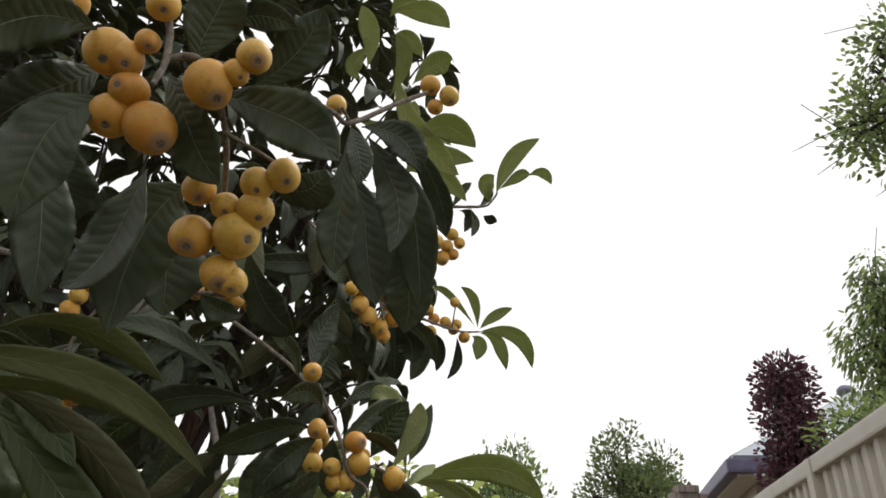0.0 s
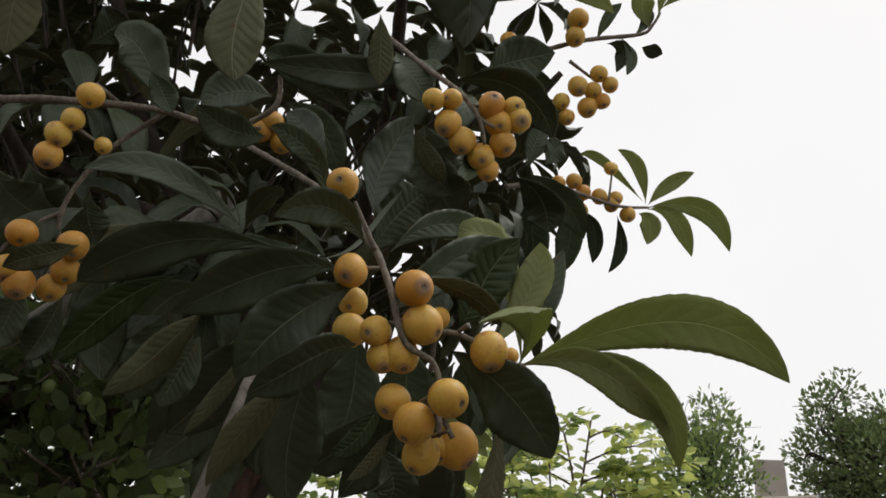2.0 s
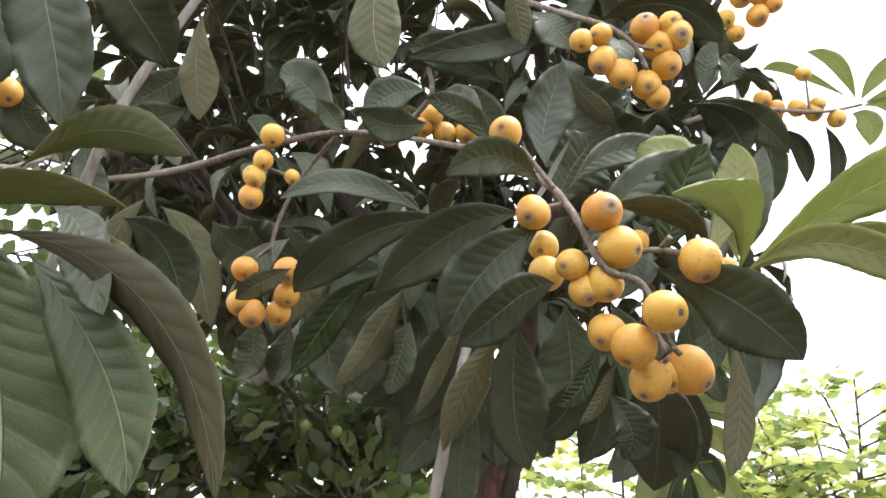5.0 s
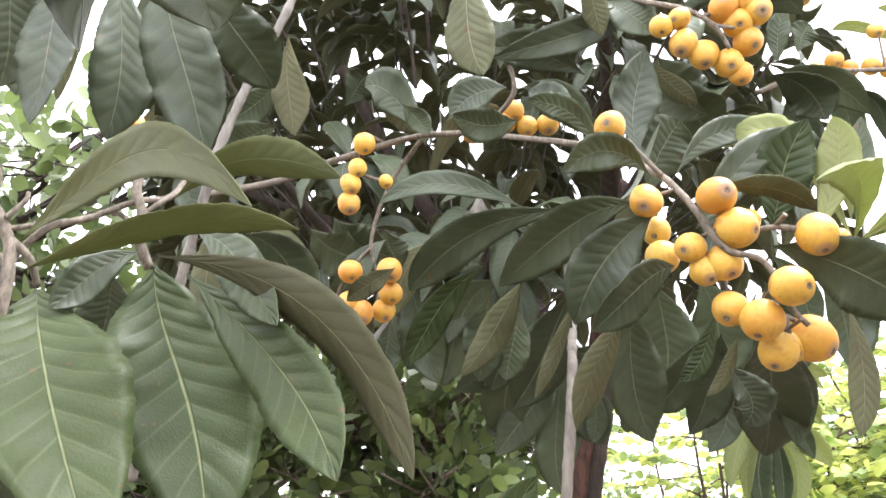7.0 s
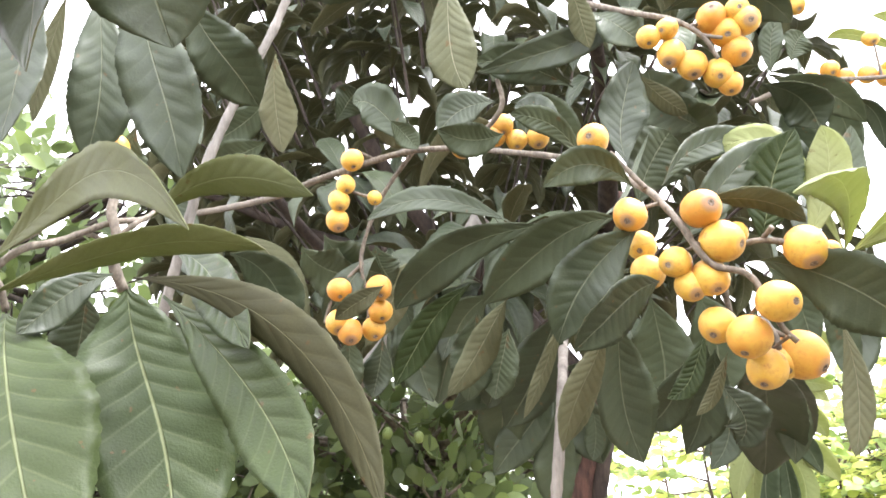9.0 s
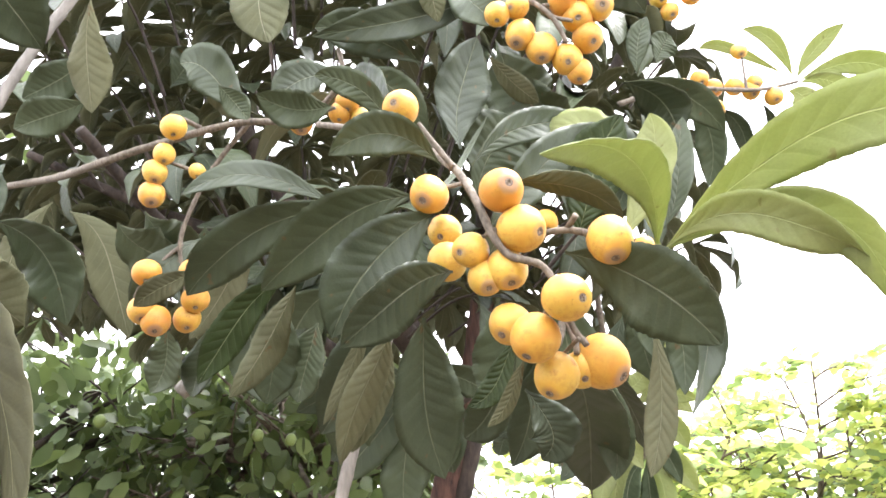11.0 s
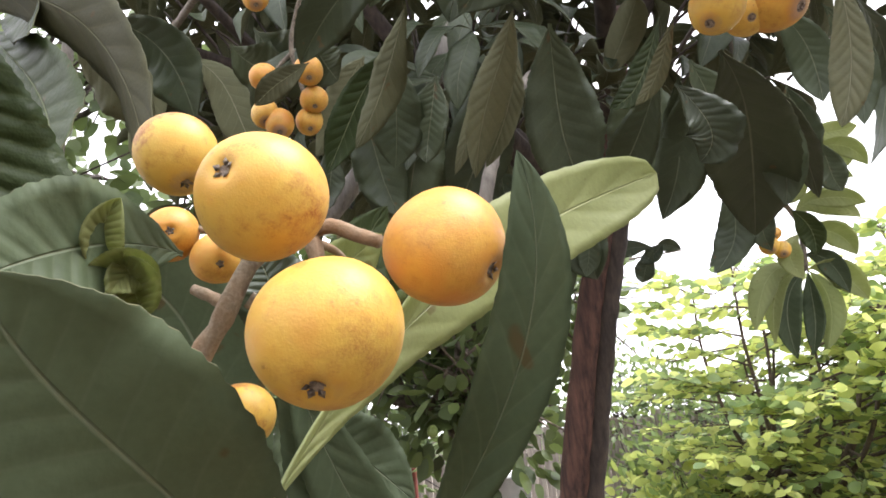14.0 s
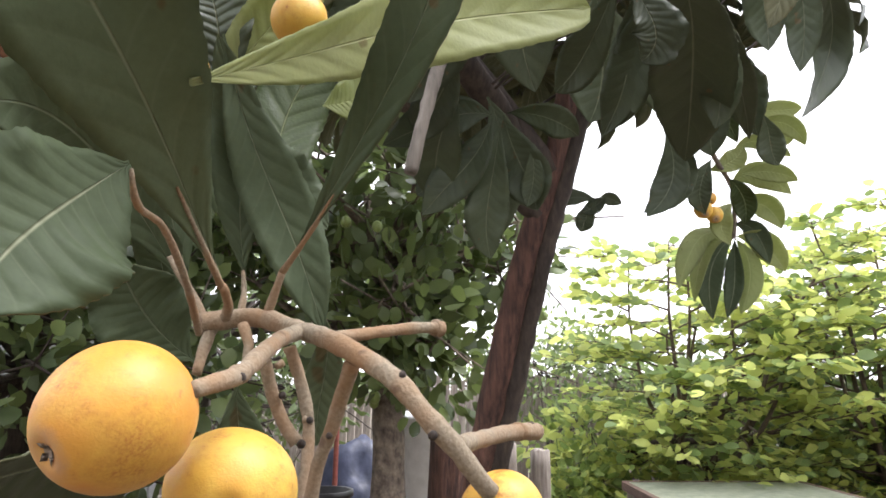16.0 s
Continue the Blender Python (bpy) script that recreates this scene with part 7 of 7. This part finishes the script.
leaf(hanging_spray, (-0.6665, 3.0376, 1.7961), (-0.6763, 3.0379, 1.6837), (-0.7033, 3.0156, 1.5468), 0.0592, (0.14, -0.99, 0.07), "pale", cup=0.2, wave=0.0009)
leaf(hanging_spray, (-0.6637, 3.0256, 1.8389), (-0.6111, 3.0573, 1.8121), (-0.5825, 3.0766, 1.7115), 0.0696, (0.13, -0.95, -0.29), "pale", cup=0.2, wave=0.0009)
leaf(hanging_spray, (-0.6512, 2.8379, 2.0022), (-0.6875, 2.8291, 1.9248), (-0.6893, 2.8555, 1.8431), 0.0736, (0.16, -0.98, -0.15), cup=0.2, wave=0.0009)
leaf(hanging_spray, (-0.6379, 2.9364, 1.9624), (-0.6143, 2.9778, 1.9090), (-0.6220, 2.9988, 1.8259), 0.0754, (0.12, -0.91, -0.40), "mid", cup=0.2, wave=0.0009)
leaf(hanging_spray, (-0.6353, 2.6707, 2.1156), (-0.5899, 2.7222, 2.0943), (-0.5588, 2.7805, 2.0125), 0.0634, (0.27, -0.75, -0.60), "mid", cup=0.2, wave=0.0009)

# ---- the loquat's trunk, limbs and crown ----
rng = random.Random(77)
trunk_strokes = [
    ([(-1.62, 2.62, -0.1), (-1.50, 2.61, 0.5), (-1.376, 2.60, 1.0), (-1.235, 2.595, 1.483), (-1.14, 2.597, 1.78), (-1.05, 2.61, 2.02), (-0.98, 2.62, 2.3), (-0.9, 2.7, 2.7)], 0.050, 0.034)]
v, f = joined([tube(p, (a, b), 16, 0.06, rng) for p, a, b in trunk_strokes])
part("trunk", mesh_of("trunk", v, f, [TRUNK_BARK]), LOQUAT, "red-brown peeling trunk")
v, f = tube([(-1.568, 2.650, -0.1), (-1.447, 2.640, 0.5), (-1.329, 2.632, 1.0), (-1.187, 2.628, 1.483), (-1.092, 2.626, 1.78), (-1.012, 2.636, 2.02), (-0.93, 2.66, 2.3)], (0.036, 0.026), 10, 0.1, rng)
part("trunk_ridge", mesh_of("trunk_ridge", v, f, [DARK_BARK]), LOQUAT, "dark split bark along the trunk")


def crown_limb(points, r0, r1, mat=None):
    v, f = tube(points, (r0, r1), 9, 0.08, rng)
    return part("limb", mesh_of("limb", v, f, [mat or DARK_BARK]), LOQUAT)


crown_limb([(-1.07, 2.6, 1.98), (-1.14, 2.5, 2.16), (-1.21, 2.4, 2.32), (-1.35, 2.1, 2.6), (-1.4, 1.8, 3.0)], 0.05, 0.02)
crown_limb([(-1.1518, 2.5530, 2.0059), (-1.1341, 2.4567, 2.1305), (-1.1369, 2.3223, 2.2205), (-1.1407, 2.1751, 2.3030), (-1.1456, 1.9994, 2.3914)], 0.05, 0.034)
crown_limb([(-0.98, 2.62, 2.3), (-0.75, 2.3, 2.5), (-0.55, 1.95, 2.6), (-0.4, 1.6, 2.7)], 0.035, 0.012)
crown_limb([(-1.1, 2.6, 1.85), (-1.3, 2.2, 2.15), (-1.35, 1.8, 2.3), (-1.25, 1.4, 2.45)], 0.03, 0.012)
crown_limb([(-0.95, 2.65, 2.5), (-0.7, 2.7, 2.8), (-0.45, 2.7, 3.0), (-0.2, 2.6, 3.2)], 0.035, 0.012)
crown_limb([(-1.3, 2.3, 2.45), (-1.7, 2.0, 2.6), (-2.0, 1.6, 2.8)], 0.03, 0.012)

SHAPES = []
for i in range(10):
    r = random.Random(200 + i)
    ln = 1.0
    bend = 0.10 + 0.05 * (i % 4)
    vv, ff, ss, uu = blade((0, 0, 0), (0, ln * 0.5, bend), (0, ln * 0.97, -bend * 0.4), 0.31 + 0.02 * (i % 3), (0, 0, 1), cup=0.15, wave=0.003, long=22, wide=6, thick=0.004, curl=0.2 * (i % 3), rng=r, tooth=0.04, stalk=0.03)
    SHAPES.append((vv, ff, ss, uu))
PLAIN = []
for i in range(8):
    bend = 0.08 + 0.06 * (i % 4)
    PLAIN.append(blade((0, 0, 0), (0, 0.5, bend), (0, 0.97, -bend * 0.4), 0.30 + 0.02 * (i % 3), (0, 0, 1), cup=0.15, wave=0.0, long=7, wide=4, thick=0.004, curl=0.2 * (i % 3), rng=random.Random(300 + i), tooth=0.0, stalk=0.03))
SHAPE_MESH = [mesh_of("leaf", vv, ff, SKINS["old"], ss, uu) for vv, ff, ss, uu in SHAPES]


def in_crown(p):
    """The crown's body: its flank towards the lawn, its underside and its back."""
    x, y, z = p
    dist = math.hypot(x - 0.02, y - 0.75)
    if dist < 1.15 or z < 1.70 + 0.27 * dist:
        return False
    if math.atan2(-x, y - 0.63) > radians(66 if dist > 1.4 else 44):
        return False
    if x > -0.26 + 0.06 * (y - 1.2) - 0.10 * max(0.0, y - 2.2) ** 2 + 0.10 * noise.noise((0.0, y * 3, z * 3)):
        return False
    return ((x + 1.55) / 1.65) ** 2 + ((y - 2.0) / 1.5) ** 2 + ((z - 2.75) / 1.4) ** 2 < 1.0


def leaf_pose(p, d, n, ln):
    d = d.normalized()
    s = d.cross(n).normalized()
    n = s.cross(d)
    return Matrix(((s.x, d.x, n.x, p.x), (s.y, d.y, n.y, p.y), (s.z, d.z, n.z, p.z), (0, 0, 0, 1))) @ Matrix.Scale(ln, 4)


whorls = []
while len(whorls) < 330:
    p = Vector((rng.uniform(-3.2, 0.2), rng.uniform(0.6, 3.5), rng.uniform(1.7, 4.2)))
    if in_crown(p):
        whorls.append(p)
whorls.sort(key=lambda p: (p - Vector((0, 0.6, 1.5))).length)
placed = 0
V, Fc, S, U = [], [], [], []
twigs = []
for p in whorls:
    axis = (p - Vector((-1.3, 2.2, 2.3))).normalized() + Vector((0, 0, 0.3))
    axis.normalize()
    twigs.append(tube([p - axis * 0.22 + Vector((0, 0, -0.05)), p - axis * 0.08, p + axis * 0.02], (0.0045, 0.003), 6, 0.1, rng, False))
    for k in range(rng.randint(6, 9)):
        side = axis.orthogonal().normalized()
        side.rotate(Matrix.Rotation(k * 2.4 + rng.uniform(-0.3, 0.3), 3, axis))
        d = side * rng.uniform(0.7, 1.0) + axis * rng.uniform(-0.1, 0.6) + Vector((0, 0, -rng.uniform(0.2, 0.9)))
        n = axis + Vector((0, 0, 0.8)) + side * 0.2
        m = leaf_pose(p + side * 0.006, d, n, rng.uniform(0.15, 0.25))
        if placed < 300:
            part("leaf", SHAPE_MESH[rng.randrange(10)], LOQUAT, m=m)
            placed += 1
        else:
            vv, ff, ss, uu = PLAIN[rng.randrange(8)]
            k0 = len(V)
            V += [m @ q for q in vv]
            Fc += [tuple(i + k0 for i in q) for q in ff]
            S += ss
            U += uu
tagged(part("foliage", mesh_of("foliage", V, Fc, SKINS["old"], S, U), LOQUAT, "dense dark inner foliage"), kind="stuff")
v, f = joined(twigs)
tagged(part("twig", mesh_of("twig", v, f, [DARK_BARK]), LOQUAT), kind="stuff")


# ---- things about the garden ----
TARP = plain_material("dark_blue_tarpaulin", (0.02, 0.025, 0.05), (0.06, 0.07, 0.12), 9.0, 0.45, 0.01)
BLUE = plain_material("blue_plastic", (0.03, 0.08, 0.35), (0.05, 0.12, 0.45), 10.0, 0.4)
PALE = plain_material("off_white_plastic", (0.52, 0.53, 0.53), (0.68, 0.69, 0.69), 10.0, 0.45)
BLACK = plain_material("black_plastic", (0.012, 0.012, 0.013), (0.03, 0.03, 0.032), 15.0, 0.5)
RUST = plain_material("rusty_red_steel", (0.12, 0.03, 0.02), (0.26, 0.07, 0.05), 30.0, 0.7)
LID_GREEN = plain_material("green_mossy_board", (0.09, 0.105, 0.075), (0.20, 0.215, 0.16), 16.0, 0.55, 0.002)
FRAME = bark_material("brown_stained_timber", (0.06, 0.035, 0.025), (0.17, 0.10, 0.075), 60.0, 0.002, (0.1, 1, 1))
GREYSTEEL = plain_material("grey_steel_sheet", (0.33, 0.34, 0.35), (0.45, 0.46, 0.47), 5.0, 0.45)
GREEN_FRUIT = plain_material("green_fruit_skin", (0.13, 0.19, 0.05), (0.24, 0.30, 0.09), 30.0, 0.45)


def log_mesh(name, height, radius, mats, seed, sides=16, rough=0.10, taper=0.92):
    """An old upright timber: fluted sides and an uneven sawn top."""
    r = random.Random(seed)
    flute = [1 + r.uniform(-rough, rough) for _ in range(sides)]
    verts, faces = [], []
    rows = 9
    for i in range(rows + 1):
        z = height * i / rows
        for k in range(sides):
            a = 2 * math.pi * k / sides
            rr = radius * flute[k] * (1 + (taper - 1) * i / rows) * (1 + r.uniform(-0.025, 0.025))
            verts.append((rr * math.cos(a), rr * math.sin(a), z + (r.uniform(-0.012, 0.012) if i == rows else 0)))
    for i in range(rows):
        for k in range(sides):
            a, b = i * sides + k, i * sides + (k + 1) % sides
            faces.append((a, b, b + sides, a + sides))
    c = len(verts)
    verts.append((0, 0, height - 0.006))
    faces += [(rows * sides + k, rows * sides + (k + 1) % sides, c) for k in range(sides)]
    return mesh_of(name, verts, faces, mats)


for (x, y, h, r, lean, seed) in ((-2.735, 5.09, 0.91, 0.072, 1.0, 1), (-2.97, 5.03, 0.94, 0.078, -2.0, 2)):
    post = new("timber_post", log_mesh("timber_post", h + 0.1, r, [OLD_WOOD], seed))
    post.matrix_basis = pose(x, y, -0.1, lean, lean, 0)
    tagged(post, "weathered grey round timber post", "post", "garden posts")
stump = new("stump", log_mesh("stump", 1.17, 0.105, [TRUNK_BARK], 5, 18, 0.22, 0.8))
stump.matrix_basis = pose(-2.68, 3.97, -0.1, 4, 5, 0)
tagged(stump, "red-brown split old stump", "stump")

table = thing("cold_frame", "low timber cold frame with a mottled grey-green lid", "garden box", (-1.55, 5.78, 0))
table.rotation_euler = (0, 0, radians(40.8))
# Lid in one mottled grey-green.
part("lid", box_mesh("lid", (1.30, 0.92, 0.025), [LID_GREEN], 0.006, pose(0, 0.12, 0.638)), table)
for y in (-0.36, 0.60):
    part("rail", box_mesh("rail", (1.36, 0.045, 0.06), [FRAME], 0.006, pose(0, y, 0.625)), table)
for x in (-0.665, 0.665):
    part("rail", box_mesh("rail", (0.045, 0.915, 0.06), [FRAME], 0.006, pose(x, 0.12, 0.623)), table)
for y in (-0.34, 0.58):
    part("side_panel", box_mesh("side_panel", (1.26, 0.025, 0.58), [OLD_WOOD], 0.003, pose(0, y, 0.30)), table)
for x in (-0.645, 0.645):
    part("side_panel", box_mesh("side_panel", (0.025, 0.89, 0.58), [OLD_WOOD], 0.003, pose(x, 0.12, 0.30)), table)


def heap(name, size, mats, seed, label, category, place):
    """A draped, crumpled heap."""
    bm = bmesh.new()
    bmesh.ops.create_icosphere(bm, subdivisions=4, radius=1.0)
    for v in bm.verts:
        n = noise.noise(v.co * 1.7 + Vector((seed, 0, 0))) * 0.25 + noise.noise(v.co * 5 + Vector((0, seed, 0))) * 0.08
        v.co = v.co * (1 + n)
        v.co = Vector((v.co.x * size[0], v.co.y * size[1], max(v.co.z, -0.25) * size[2] + 0.25 * size[2]))
    me = bpy.data.meshes.new(name)
    bm.to_mesh(me)
    bm.free()
    for m in mats:
        me.materials.append(m)
    for p in me.polygons:
        p.use_smooth = True
    ob = new(name, me)
    ob.location = place
    return tagged(ob, label, category)


heap("tarpaulin", (0.36, 0.34, 0.70), [TARP], 3.0, "crumpled dark blue tarpaulin over a heap", "tarpaulin", (-4.55, 5.0, 0.0))


def bin_of(name, height, r0, r1, mat, label, category, place, lid=True):
    """A round tub: wall with thickness, rolled rim and a lid."""
    prof = [(r0 * 0.96, 0), (r0, 0.02), (r1, height - 0.04), (r1 + 0.018, height - 0.035), (r1 + 0.018, height), (r1 - 0.006, height), (r0 - 0.012, 0.03)]
    sides = 24
    verts = [(r * math.cos(2 * math.pi * k / sides), r * math.sin(2 * math.pi * k / sides), z) for r, z in prof for k in range(sides)]
    faces = [(i * sides + k, i * sides + (k + 1) % sides, (i + 1) * sides + (k + 1) % sides, (i + 1) * sides + k) for i in range(len(prof) - 1) for k in range(sides)]
    faces += [tuple(range(sides))[::-1], tuple(range((len(prof) - 1) * sides, len(prof) * sides))]
    root = thing(name, label, category, place)
    part("body", mesh_of("body", verts, faces, [mat]), root)
    if lid:
        v, f = tube([(0, 0, height), (0, 0, height + 0.012), (0, 0, height + 0.025)], (r1 + 0.01, r1 - 0.02), 24)
        part("lid", mesh_of("lid", v, f, [mat]), root)
    return root


bin_of("water_drum", 1.12, 0.20, 0.21, PALE, "off-white plastic drum by the tree", "drum", (-3.98, 5.25, 0))
bin_of("plastic_tub", 0.95, 0.17, 0.2, BLUE, "blue plastic tub with pale rim", "tub", (-4.5, 5.75, 0), False)
bin_of("plant_pot", 0.72, 0.13, 0.17, BLACK, "tall black plastic plant pot", "plant pot", (-3.44, 3.72, 0), False)
v, f = tube([(0, 0, -0.1), (0, 0, 0.6), (0.01, 0, 1.27)], (0.022, 0.02), 10, 0.04, random.Random(4))
stake = new("stake", mesh_of("stake", v, f, [RUST]))
stake.location = (-4.36, 4.6, 0)
tagged(stake, "thin rusty red steel stake", "stake")

shed = thing("garden_shed", "grey ribbed steel garden shed with a rounded roof edge", "shed", (-6.3, 2.6, 0), kind="structure")
shed_wall = corrugated(2.4, 1.9, 0.09, 0.02)
shed_wall.materials[0] = GREYSTEEL
part("wall", shed_wall, shed, m=pose(0.6, -1.2, 0, 0, 0, 90))
part("wall", shed_wall, shed, m=pose(-1.8, 1.2, 0, 0, 0, 0))
part("wall", shed_wall, shed, m=pose(0.6, -1.2, 0, 0, 0, 180))
part("roof", box_mesh("roof", (2.55, 2.55, 0.07), [GREYSTEEL], 0.02, pose(-0.6, 0, 1.95, 0, 4, 0)), shed)

# green fruits in the citrus tree
bm = bmesh.new()
bmesh.ops.create_uvsphere(bm, u_segments=14, v_segments=10, radius=1.0)
for w in bm.verts:
    w.co.z *= 1.12
green = bpy.data.meshes.new("green_fruit")
bm.to_mesh(green)
bm.free()
green.materials.append(GREEN_FRUIT)
for p in green.polygons:
    p.use_smooth = True
citrus = [o for o in scene.objects if o.name.startswith("citrus_tree")]
for owner, centre, radii in ((citrus[0], (0.1, 0.09, 1.98), (0.95, 0.85, 0.75)), (citrus[1], (0.2, -0.1, 1.9), (0.95, 1.1, 1.0))):
    r = random.Random(len(owner.name) + int(radii[1] * 100))
    for k in range(26):
        a, b = r.uniform(0, 6.28), r.uniform(-1, 0.7)
        c = math.sqrt(1 - b * b)
        q = (centre[0] + radii[0] * c * math.cos(a), centre[1] + radii[1] * c * math.sin(a), centre[2] + radii[2] * b)
        part("green_fruit", green, owner, m=Matrix.Translation(q) @ Matrix.Scale(r.uniform(0.022, 0.034), 4))
